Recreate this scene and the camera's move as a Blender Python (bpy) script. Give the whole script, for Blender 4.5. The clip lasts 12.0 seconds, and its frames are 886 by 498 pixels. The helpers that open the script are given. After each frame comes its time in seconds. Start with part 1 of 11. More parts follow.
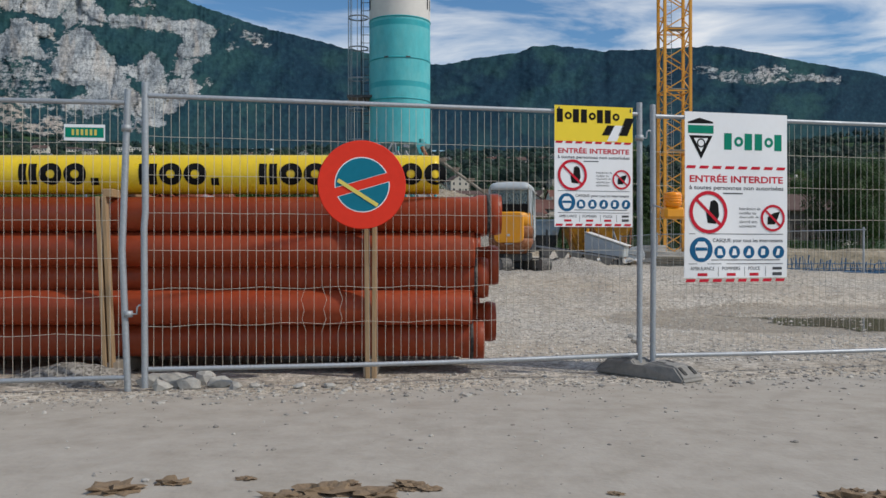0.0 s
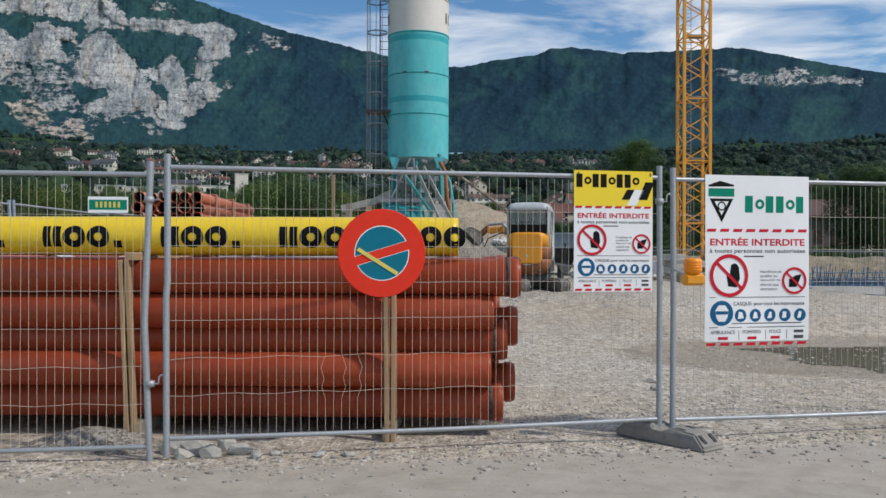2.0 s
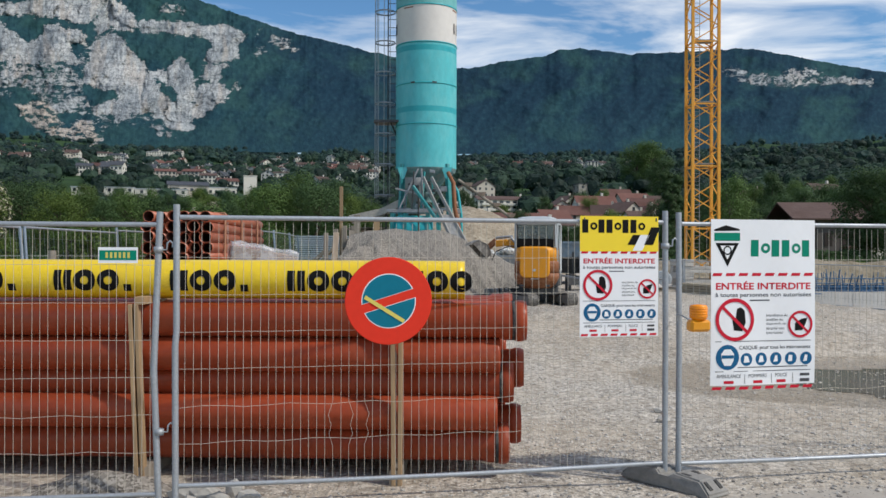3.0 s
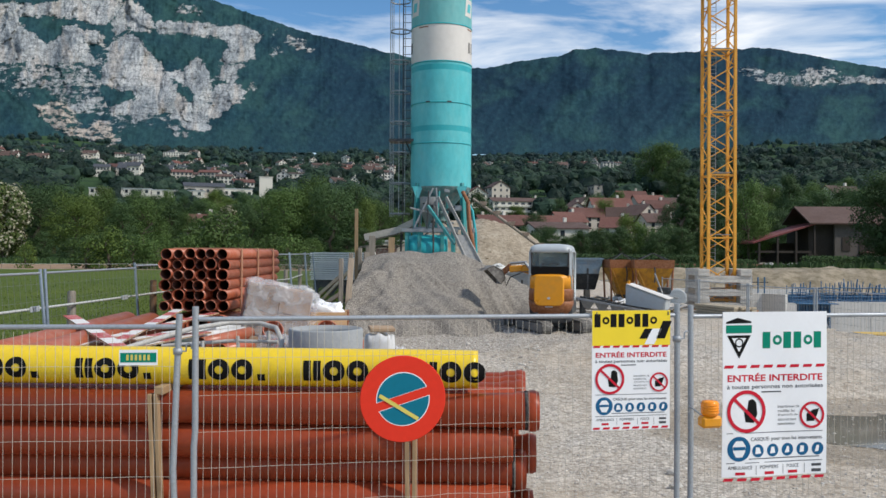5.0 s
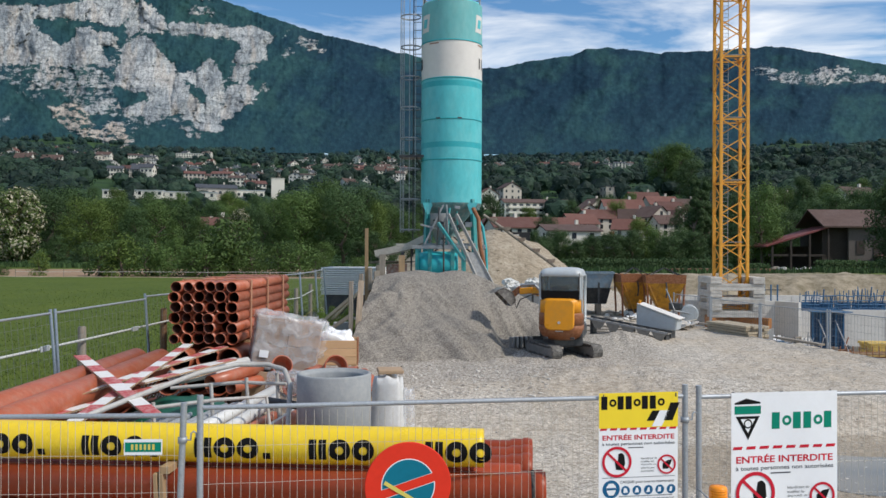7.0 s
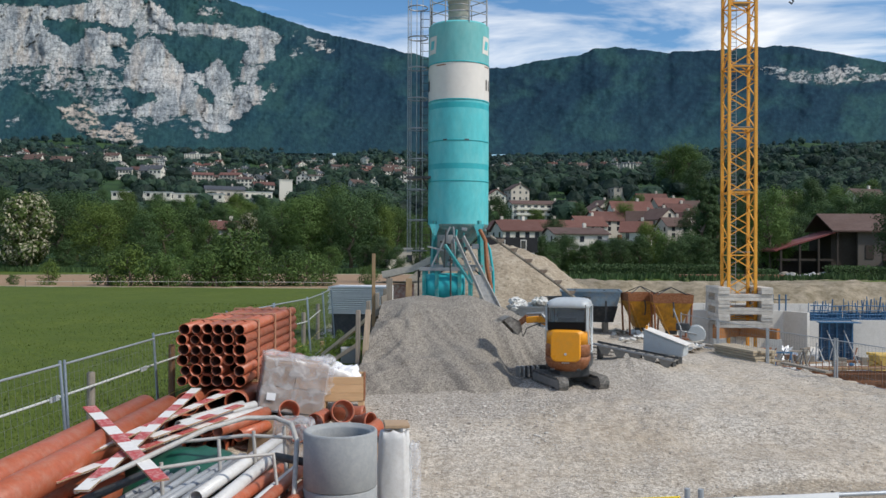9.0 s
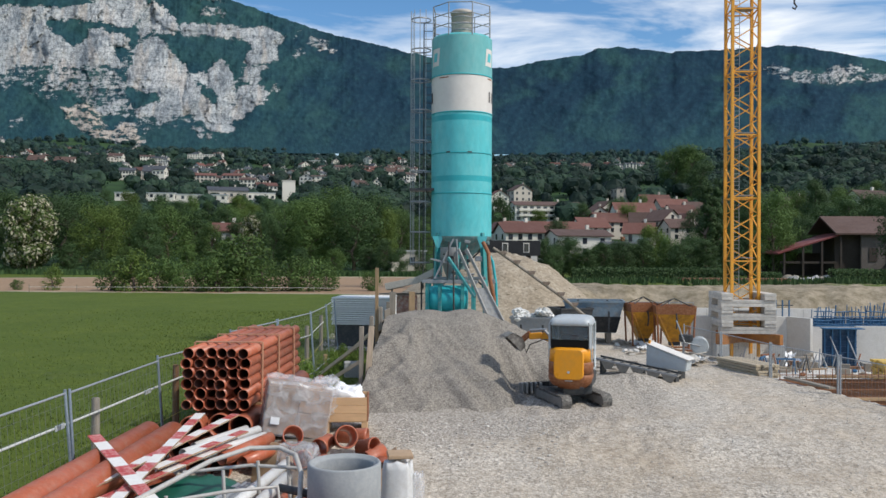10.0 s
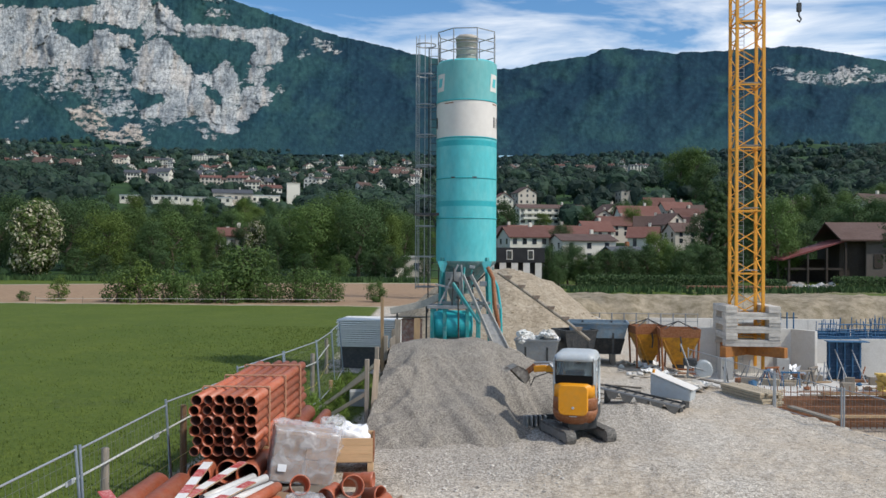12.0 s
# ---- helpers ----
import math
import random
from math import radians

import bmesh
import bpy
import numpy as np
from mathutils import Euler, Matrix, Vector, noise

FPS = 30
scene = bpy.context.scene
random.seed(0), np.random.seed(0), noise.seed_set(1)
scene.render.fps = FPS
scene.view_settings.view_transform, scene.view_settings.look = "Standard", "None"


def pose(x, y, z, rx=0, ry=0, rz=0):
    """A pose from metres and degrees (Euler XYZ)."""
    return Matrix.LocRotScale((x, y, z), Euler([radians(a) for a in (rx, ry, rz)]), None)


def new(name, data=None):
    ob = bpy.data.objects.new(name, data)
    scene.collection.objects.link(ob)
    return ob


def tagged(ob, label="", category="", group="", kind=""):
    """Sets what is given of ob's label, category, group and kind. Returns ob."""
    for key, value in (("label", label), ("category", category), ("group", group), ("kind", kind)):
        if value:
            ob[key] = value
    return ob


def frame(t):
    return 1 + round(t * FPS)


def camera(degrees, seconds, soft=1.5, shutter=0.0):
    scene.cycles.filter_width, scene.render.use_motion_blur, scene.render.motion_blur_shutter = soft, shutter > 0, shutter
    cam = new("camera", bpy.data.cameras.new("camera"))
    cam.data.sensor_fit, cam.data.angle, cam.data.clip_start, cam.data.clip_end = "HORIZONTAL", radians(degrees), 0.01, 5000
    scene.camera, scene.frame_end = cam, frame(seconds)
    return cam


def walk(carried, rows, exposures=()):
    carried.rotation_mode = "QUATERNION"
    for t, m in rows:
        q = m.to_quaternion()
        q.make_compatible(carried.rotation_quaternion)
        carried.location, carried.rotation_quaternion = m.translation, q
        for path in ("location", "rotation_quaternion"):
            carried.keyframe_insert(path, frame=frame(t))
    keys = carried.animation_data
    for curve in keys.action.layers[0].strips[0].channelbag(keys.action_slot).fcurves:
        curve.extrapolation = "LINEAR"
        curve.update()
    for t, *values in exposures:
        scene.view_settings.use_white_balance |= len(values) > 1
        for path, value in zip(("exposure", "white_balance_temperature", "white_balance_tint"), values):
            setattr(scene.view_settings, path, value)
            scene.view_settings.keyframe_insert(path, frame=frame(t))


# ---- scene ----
cam = camera(55.8, 12.0)
METRES, EYE, TILT, LEAN, TURN = 4.2, 0.88, 0.0, 0.0, 0.0
ROWS = [
    (0.0, 0.0, 0.0, 0.0, 0.0, 0.0, -0.0),
    (0.5, 0.0013, -0.0039, 0.0276, 0.28, 0.05, -0.03),
    (1.0, 0.0021, -0.0032, 0.0526, 0.58, 0.1, -0.06),
    (1.5, -0.0032, -0.0012, 0.075, 0.88, 0.14, -0.09),
    (2.0, -0.0028, -0.003, 0.107, 1.21, 0.15, -0.16),
    (2.5, 0.0014, -0.007, 0.1377, 1.47, 0.19, -0.17),
    (3.0, 0.0001, -0.0121, 0.1829, 1.77, 0.23, -0.18),
    (3.5, 0.0013, -0.0206, 0.2226, 2.03, 0.24, -0.24),
    (5.5, 0.0025, -0.0326, 0.3855, 3.02, 0.21, -0.29),
    (6.0, 0.0098, -0.032, 0.418, 3.23, 0.26, -0.29),
    (6.5, 0.0143, -0.0306, 0.4449, 3.4, 0.23, -0.26),
    (7.0, 0.0115, -0.0243, 0.4881, 3.58, 0.21, -0.25),
    (9.0, 0.0183, -0.0388, 0.6744, 4.11, 0.19, -0.24),
    (9.5, 0.0193, -0.0443, 0.7256, 4.19, 0.19, -0.25),
    (10.0, 0.0158, -0.0471, 0.7804, 4.3, 0.18, -0.25),
    (10.5, 0.0173, -0.0587, 0.8302, 4.38, 0.19, -0.27),
    (11.0, 0.0186, -0.0677, 0.8788, 4.46, 0.2, -0.26),
    (11.5, 0.0175, -0.0756, 0.9319, 4.54, 0.22, -0.26),
    (12.0, 0.0118, -0.0807, 0.9891, 4.59, 0.23, -0.28),
]
walk(cam, [(t, pose(0, 0, EYE, TILT, LEAN, TURN) @ pose(METRES * x, METRES * y, METRES * z, 90 + pitch, roll, yaw)) for t, x, y, z, yaw, pitch, roll in ROWS],
     exposures=[(0.0, -0.44), (1.5, -0.37), (2.5, -0.25), (6.0, -0.11), (9.0, -0.11), (10.5, -0.03), (12.0, -0.02)])

# ---- world and sun ----
SUN_AZ, SUN_EL = radians(112), radians(47)      # clockwise from straight ahead (+y), and above the horizon
world = bpy.data.worlds.new("sky")
scene.world = world
world.use_nodes = True


def build_sky(tree):
    nd, ln = tree.nodes, tree.links
    nd.clear()
    out = nd.new("ShaderNodeOutputWorld")
    bg = nd.new("ShaderNodeBackground")
    bg.inputs["Strength"].default_value = 0.095
    sky = nd.new("ShaderNodeTexSky")
    sky.sky_type = "NISHITA"
    sky.sun_disc = False
    sky.sun_elevation = SUN_EL
    sky.sun_rotation = SUN_AZ
    sky.altitude = 500
    sky.air_density = 1.0
    sky.dust_density = 0.4
    sky.ozone_density = 1.2
    # thin fair-weather cloud: streaks of cirrus over the whole dome
    co = nd.new("ShaderNodeTexCoord")
    sep = nd.new("ShaderNodeSeparateXYZ")
    ln.new(co.outputs["Generated"], sep.inputs[0])
    mp = nd.new("ShaderNodeMapping")
    mp.inputs["Rotation"].default_value = (radians(3), radians(-9), radians(10))
    mp.inputs["Scale"].default_value = (2.2, 2.2, 9.0)
    ln.new(co.outputs["Generated"], mp.inputs["Vector"])
    n1 = nd.new("ShaderNodeTexNoise")
    n1.inputs["Scale"].default_value = 2.1
    n1.inputs["Detail"].default_value = 7
    n1.inputs["Roughness"].default_value = 0.55
    n1.inputs["Distortion"].default_value = 0.5
    ln.new(mp.outputs[0], n1.inputs["Vector"])
    ramp = nd.new("ShaderNodeValToRGB")
    ramp.color_ramp.elements[0].position = 0.42
    ramp.color_ramp.elements[1].position = 0.66
    ln.new(n1.outputs["Fac"], ramp.inputs[0])
    # cloud thickens on one side of the sky
    side = nd.new("ShaderNodeMapRange")
    side.inputs["From Min"].default_value = -0.35
    side.inputs["From Max"].default_value = 0.45
    side.inputs["To Min"].default_value = 0.5
    side.inputs["To Max"].default_value = 1.0
    ln.new(sep.outputs["X"], side.inputs["Value"])
    mul = nd.new("ShaderNodeMath")
    mul.operation = "MULTIPLY"
    ln.new(ramp.outputs["Color"], mul.inputs[0])
    ln.new(side.outputs[0], mul.inputs[1])
    mix = nd.new("ShaderNodeMix")
    mix.data_type = "RGBA"
    mix.inputs["B"].default_value = (12.4, 12.6, 12.8, 1)
    ln.new(mul.outputs[0], mix.inputs["Factor"])
    tone = nd.new("ShaderNodeHueSaturation")
    tone.inputs["Saturation"].default_value, tone.inputs["Value"].default_value = 1.28, 1.55
    ln.new(sky.outputs[0], tone.inputs["Color"])
    ln.new(tone.outputs[0], mix.inputs["A"])
    ln.new(mix.outputs["Result"], bg.inputs["Color"])
    ln.new(bg.outputs[0], out.inputs["Surface"])


build_sky(world.node_tree)
sun_data = bpy.data.lights.new("sun", "SUN")
sun_data.energy, sun_data.angle, sun_data.color = 3.3, radians(2.0), (1.0, 0.945, 0.86)
sun = new("sun", sun_data)
sun_dir = Vector((math.sin(SUN_AZ) * math.cos(SUN_EL), math.cos(SUN_AZ) * math.cos(SUN_EL), math.sin(SUN_EL)))
sun.matrix_world = Matrix.Translation(sun_dir * 60) @ sun_dir.to_track_quat("Z", "Y").to_matrix().to_4x4()
scene.view_settings.exposure = 0.0


# ---- building helpers ----
def thing(name, loc=(0, 0, 0), rz=0, label="", category="", group="", rx=0, ry=0):
    ob = new(name)
    ob.empty_display_size = 0.2
    ob.matrix_basis = pose(*loc, rx, ry, rz)
    return tagged(ob, label, category, group)


def mesh_of(name, bm, mat):
    me = bpy.data.meshes.new(name)
    bm.to_mesh(me)
    bm.free()
    for m in (mat if isinstance(mat, (list, tuple)) else [mat]):
        me.materials.append(m)
    return me


def part(name, bm, mat, parent=None, label="", kind=""):
    ob = new(name, mesh_of(name, bm, mat))
    ob.parent = parent
    return tagged(ob, label, kind=kind)


def piece(name, me, parent, m):
    ob = new(name, me)
    ob.parent = parent
    ob.matrix_basis = m
    return ob


def single(name, bm, mat, loc=(0, 0, 0), rz=0, label="", category="", group="", kind=""):
    ob = new(name, mesh_of(name, bm, mat))
    ob.matrix_basis = pose(*loc, 0, 0, rz)
    return tagged(ob, label, category, group, kind)


def basis(p0, p1):
    """Pose whose z runs from p0 to p1, and the length."""
    d = Vector(p1) - Vector(p0)
    return Matrix.Translation(p0) @ d.to_track_quat("Z", "Y").to_matrix().to_4x4(), d.length


def box(bm, sx, sy, sz, x=0, y=0, z=0, rx=0, ry=0, rz=0, bevel=0.0, base=False, m=None):
    """A box centred at x, y, z (base: standing on z)."""
    mat = pose(x, y, z, rx, ry, rz) @ Matrix.Translation((0, 0, sz / 2 if base else 0))
    if m is not None:
        mat = m @ mat
    made = bmesh.ops.create_cube(bm, size=1.0, matrix=mat @ Matrix.Diagonal((sx, sy, sz, 1)))["verts"]
    if bevel:
        edges = list({e for v in made for e in v.link_edges})
        bmesh.ops.bevel(bm, geom=edges, offset=bevel, segments=2 if bevel > 0.02 else 1, affect="EDGES", profile=0.6)
    return made


def rod(bm, p0, p1, r, seg=8, r2=None, caps=True):
    m, n = basis(p0, p1)
    made = bmesh.ops.create_cone(bm, cap_ends=caps, segments=seg, radius1=r, radius2=r if r2 is None else r2, depth=n,
                                 matrix=m @ Matrix.Translation((0, 0, n / 2)))["verts"]
    for f in {f for v in made for f in v.link_faces}:
        f.smooth = len(f.verts) == 4 and seg > 5
        if len(f.verts) != 4:
            for e in f.edges:
                e.smooth = False
    return made


def beam(bm, p0, p1, w, h, bevel=0.0):
    m, n = basis(p0, p1)
    return box(bm, w, h, n, 0, 0, n / 2, m=m, bevel=bevel)


def lathe(bm, profile, seg=32, m=None, close=False):
    """Turns (radius, z) pairs about z. close: joins the last pair to the first (a ring)."""
    rings = []
    for r, z in profile:
        ring = []
        for i in range(seg):
            a = 2 * math.pi * i / seg
            co = Vector((r * math.cos(a), r * math.sin(a), z))
            ring.append(bm.verts.new(m @ co if m is not None else co))
        rings.append(ring)
    pairs = list(zip(rings, rings[1:])) + ([(rings[-1], rings[0])] if close else [])
    for a, b in pairs:
        for i in range(seg):
            f = bm.faces.new((a[i], a[(i + 1) % seg], b[(i + 1) % seg], b[i]))
            f.smooth = True
    if not close:
        for ring, flip in ((rings[0], True), (rings[-1], False)):
            f = bm.faces.new(ring[::-1] if flip else ring)
            for e in f.edges:
                e.smooth = False
    return rings


def hollow(bm, p0, p1, ro, ri, seg=20):
    m, n = basis(p0, p1)
    lathe(bm, [(ro, 0), (ro, n), (ri, n), (ri, 0)], seg, m, close=True)
    for e in bm.edges:
        if len(e.link_faces) == 2 and e.calc_face_angle(0) > 0.9:
            e.smooth = False


def prism(bm, outline, depth, m=None):
    """Extrudes an outline in x, z along +y by depth."""
    m = m if m is not None else Matrix.Identity(4)
    a = [bm.verts.new(m @ Vector((x, 0, z))) for x, z in outline]
    b = [bm.verts.new(m @ Vector((x, depth, z))) for x, z in outline]
    bm.faces.new(a)
    bm.faces.new(b[::-1])
    for i in range(len(a)):
        j = (i + 1) % len(a)
        bm.faces.new((a[j], a[i], b[i], b[j]))
    return a + b


def sweep(bm, points, r, seg=8):
    """A round bar through the points."""
    pts = [Vector(p) for p in points]
    rings, up = [], None
    for i, p in enumerate(pts):
        d = (pts[min(i + 1, len(pts) - 1)] - pts[max(i - 1, 0)]).normalized()
        if up is None:
            up = d.orthogonal().normalized()
        up = (up - d * up.dot(d)).normalized()
        side = d.cross(up)
        rings.append([bm.verts.new(p + r * (up * math.cos(2 * math.pi * k / seg) + side * math.sin(2 * math.pi * k / seg))) for k in range(seg)])
    for a, b in zip(rings, rings[1:]):
        for k in range(seg):
            f = bm.faces.new((a[k], a[(k + 1) % seg], b[(k + 1) % seg], b[k]))
            f.smooth = True
    for f in (bm.faces.new(rings[0][::-1]), bm.faces.new(rings[-1])):
        for e in f.edges:
            e.smooth = False


def mesh_bm():
    return bmesh.new()


# ---- materials ----
def material(name, base, rough=0.7, metal=0.0, vary=0.25, grain=30.0, stain=1.5, bump=0.3, dark=None, dirt=None, dirt_amount=0.35,
             coords="Object", per_piece=0.0, spec=0.5, bump_distance=0.01, stretch=(1, 1, 1), alpha=None):
    """A surface with fine grain, broad stains, dirt and relief. grain, stain: noise scales per metre."""
    mt = bpy.data.materials.new(name)
    mt.use_nodes = True
    nd, ln = mt.node_tree.nodes, mt.node_tree.links
    bs = nd["Principled BSDF"]
    bs.inputs["Metallic"].default_value = metal
    bs.inputs["Specular IOR Level"].default_value = spec
    co = nd.new("ShaderNodeTexCoord")
    mp = nd.new("ShaderNodeMapping")
    mp.inputs["Scale"].default_value = stretch
    ln.new(co.outputs[coords], mp.inputs["Vector"])
    vec = mp.outputs[0]
    if per_piece:
        info = nd.new("ShaderNodeObjectInfo")
        off = nd.new("ShaderNodeVectorMath")
        off.operation = "MULTIPLY_ADD"
        off.inputs[1].default_value = (37, 53, 71)
        ln.new(info.outputs["Random"], off.inputs[0])
        ln.new(vec, off.inputs[2])
        vec = off.outputs[0]

    def noise_at(scale, detail, rough_=0.6):
        n = nd.new("ShaderNodeTexNoise")
        n.inputs["Scale"].default_value = scale
        n.inputs["Detail"].default_value = detail
        n.inputs["Roughness"].default_value = rough_
        ln.new(vec, n.inputs["Vector"])
        return n.outputs["Fac"]

    def ranged(fac, lo, hi, a=0.3, b=0.7):
        r = nd.new("ShaderNodeMapRange")
        for key, val in (("From Min", a), ("From Max", b), ("To Min", lo), ("To Max", hi)):
            r.inputs[key].default_value = val
        ln.new(fac, r.inputs["Value"])
        return r.outputs[0]

    def mixed(fac, a, b):
        mx = nd.new("ShaderNodeMix")
        mx.data_type = "RGBA"
        ln.new(fac, mx.inputs["Factor"])
        for key, val in (("A", a), ("B", b)):
            if isinstance(val, tuple):
                mx.inputs[key].default_value = (*val[:3], 1)
            else:
                ln.new(val, mx.inputs[key])
        return mx.outputs["Result"]

    fine, broad = noise_at(grain, 5), noise_at(stain, 4)
    low = dark if dark else tuple(c * (1 - vary) for c in base)
    high = tuple(min(1, c * (1 + vary * 0.6)) for c in base)
    col = mixed(ranged(fine, 0, 1), low, high)
    col = mixed(ranged(broad, 0.0, 0.55), col, tuple(c * (1 - vary * 0.8) for c in base))
    if dirt:
        col = mixed(ranged(noise_at(stain * 3.1, 6, 0.7), 0, dirt_amount, 0.45, 0.7), col, dirt)
    if per_piece:
        hsv = nd.new("ShaderNodeHueSaturation")
        ln.new(col, hsv.inputs["Color"])
        r = nd.new("ShaderNodeMapRange")
        r.inputs["To Min"].default_value, r.inputs["To Max"].default_value = 1 - per_piece, 1 + per_piece
        ln.new(info.outputs["Random"], r.inputs["Value"])
        ln.new(r.outputs[0], hsv.inputs["Value"])
        col = hsv.outputs[0]
    ln.new(col, bs.inputs["Base Color"])
    ln.new(ranged(broad, max(0.02, rough - 0.12), min(1, rough + 0.12)), bs.inputs["Roughness"])
    if bump:
        bp = nd.new("ShaderNodeBump")
        bp.inputs["Strength"].default_value = bump
        bp.inputs["Distance"].default_value = bump_distance
        ln.new(fine, bp.inputs["Height"])
        ln.new(bp.outputs[0], bs.inputs["Normal"])
    return mt


M_GALV = material("galvanised_steel", (0.42, 0.45, 0.48), 0.55, 0.5, 0.2, 60, 4, 0.1, dirt=(0.30, 0.29, 0.27), dirt_amount=0.3)
M_WIRE = material("wire", (0.60, 0.55, 0.46), 0.55, 0.2, 0.2, 40, 6, 0)
M_CLAY = material("red_brown_pipe", (0.34, 0.055, 0.019), 0.38, 0, 0.2, 14, 1.2, 0.05, dirt=(0.33, 0.105, 0.055), dirt_amount=0.3, per_piece=0.12, spec=0.25)
M_PVC = material("orange_pvc", (0.44, 0.112, 0.050), 0.42, 0, 0.18, 20, 2, 0.05, dirt=(0.44, 0.23, 0.16), dirt_amount=0.55, per_piece=0.12)
# same plastic as the pipes, with the bore's inner shade put into the colour
M_BORE_SHADE = material("shaded_pipe_bore", (0.085, 0.026, 0.016), 0.7, 0, 0.2, 20, 3, 0.05)
M_YELLOW = material("yellow_film", (0.86, 0.60, 0.02), 0.32, 0, 0.06, 9, 2.5, 0.25, dirt=(0.55, 0.38, 0.10), dirt_amount=0.25, bump_distance=0.02)
M_BLACK = material("black_print", (0.009, 0.009, 0.009), 0.6, 0, 0.2, 30, 3, 0, spec=0.12)
M_RUBBER = material("black_rubber", (0.025, 0.025, 0.026), 0.8, 0, 0.3, 40, 5, 0.3, dirt=(0.25, 0.23, 0.2), dirt_amount=0.6)
M_WOOD = material("raw_wood", (0.42, 0.28, 0.15), 0.8, 0, 0.3, 22, 3, 0.3, stretch=(1, 1, 0.15), dirt=(0.25, 0.2, 0.15), per_piece=0.12)
M_OLDWOOD = material("weathered_wood", (0.30, 0.26, 0.21), 0.85, 0, 0.35, 22, 3, 0.4, stretch=(1, 1, 0.15), per_piece=0.15)
M_CONCRETE = material("concrete", (0.40, 0.40, 0.385), 0.85, 0, 0.15, 18, 1.4, 0.25, dirt=(0.30, 0.28, 0.25), per_piece=0.06)
M_PALECONC = material("pale_concrete", (0.60, 0.58, 0.54), 0.85, 0, 0.12, 9, 0.5, 0.2, dirt=(0.42, 0.39, 0.34), per_piece=0.06)
M_TEAL = material("teal_paint", (0.085, 0.50, 0.53), 0.45, 0, 0.16, 5, 0.7, 0.04, dirt=(0.19, 0.56, 0.56), dirt_amount=0.55, stretch=(1, 1, 0.45))
M_TEALTOP = material("faded_teal_paint", (0.14, 0.45, 0.45), 0.5, 0, 0.16, 5, 0.7, 0.04, dirt=(0.24, 0.50, 0.48), dirt_amount=0.5, stretch=(1, 1, 0.45))
M_TEALD = material("deep_teal_paint", (0.02, 0.38, 0.42), 0.45, 0, 0.12, 5, 0.8, 0.04)
M_WHITEP = material("off_white_paint", (0.70, 0.67, 0.62), 0.5, 0, 0.06, 6, 0.6, 0.04, dirt=(0.55, 0.50, 0.45), dirt_amount=0.3)
M_STEELD = material("dark_steel", (0.06, 0.065, 0.07), 0.55, 0.5, 0.3, 20, 3, 0.15, dirt=(0.2, 0.18, 0.16))
M_GREYSTEEL = material("grey_steel", (0.34, 0.36, 0.38), 0.5, 0.5, 0.2, 14, 2, 0.1, dirt=(0.35, 0.32, 0.28), dirt_amount=0.6)
M_CRANE = material("crane_yellow", (0.80, 0.36, 0.035), 0.45, 0, 0.12, 8, 0.6, 0.03, dirt=(0.45, 0.22, 0.05))
M_EXC = material("excavator_yellow", (0.80, 0.32, 0.008), 0.35, 0, 0.06, 10, 1.5, 0.03, dirt=(0.5, 0.27, 0.07), dirt_amount=0.3)
M_RUST = material("rusty_brown_paint", (0.26, 0.085, 0.025), 0.6, 0, 0.35, 22, 5, 0.2, dirt=(0.42, 0.22, 0.12), dirt_amount=0.6)
M_OCHRE = material("worn_ochre_paint", (0.60, 0.28, 0.02), 0.5, 0, 0.25, 7, 1.5, 0.1, dirt=(0.20, 0.08, 0.03), dirt_amount=0.85)
M_GREYPAINT = material("light_grey_paint", (0.47, 0.51, 0.53), 0.4, 0, 0.08, 12, 2, 0.04, dirt=(0.42, 0.38, 0.33))
M_BLUESTEEL = material("blue_grey_skip", (0.19, 0.27, 0.34), 0.5, 0.1, 0.25, 9, 1.2, 0.1, dirt=(0.3, 0.27, 0.23), dirt_amount=0.6)
M_BLUE = material("formwork_blue", (0.032, 0.13, 0.26), 0.5, 0, 0.3, 10, 1, 0.1)
M_RED = material("sign_red", (0.76, 0.040, 0.018), 0.45, 0, 0.06, 20, 3, 0.02, spec=0.2)
M_SIGNTEAL = material("sign_blue", (0.006, 0.17, 0.25), 0.45, 0, 0.08, 20, 3, 0.02, spec=0.15)
M_TAPE = material("yellow_tape", (0.72, 0.60, 0.12), 0.5, 0, 0.1, 20, 3, 0.02)
M_WHITE = material("white_sheet", (0.87, 0.88, 0.89), 0.42, 0, 0.02, 6, 2, 0.12, dirt=(0.66, 0.63, 0.58), dirt_amount=0.14, bump_distance=0.02)
M_SIGNYEL = material("sign_yellow", (0.92, 0.68, 0.025), 0.42, 0, 0.04, 6, 2, 0.1)
M_INKRED = material("ink_red", (0.58, 0.018, 0.04), 0.6, 0, 0.05, 20, 3, 0, spec=0.12)
M_INKBLUE = material("ink_blue", (0.014, 0.115, 0.25), 0.6, 0, 0.05, 20, 3, 0, spec=0.12)
M_INKGREEN = material("ink_green", (0.004, 0.23, 0.145), 0.6, 0, 0.05, 20, 3, 0, spec=0.12)
M_INKGREY = material("ink_grey", (0.085, 0.088, 0.095), 0.6, 0, 0.05, 20, 3, 0, spec=0.12)
M_BEACON = material("orange_lens", (0.95, 0.30, 0.01), 0.2, 0, 0.05, 30, 5, 0.05)
M_GREYPIPE = material("grey_plastic", (0.30, 0.32, 0.34), 0.45, 0, 0.15, 20, 3, 0.05, per_piece=0.3)
M_WHITEPIPE = material("white_plastic", (0.68, 0.68, 0.66), 0.4, 0, 0.08, 20, 3, 0.05, dirt=(0.45, 0.4, 0.35), per_piece=0.08)
M_CARD = material("cardboard", (0.42, 0.29, 0.18), 0.8, 0, 0.15, 12, 2, 0.1)
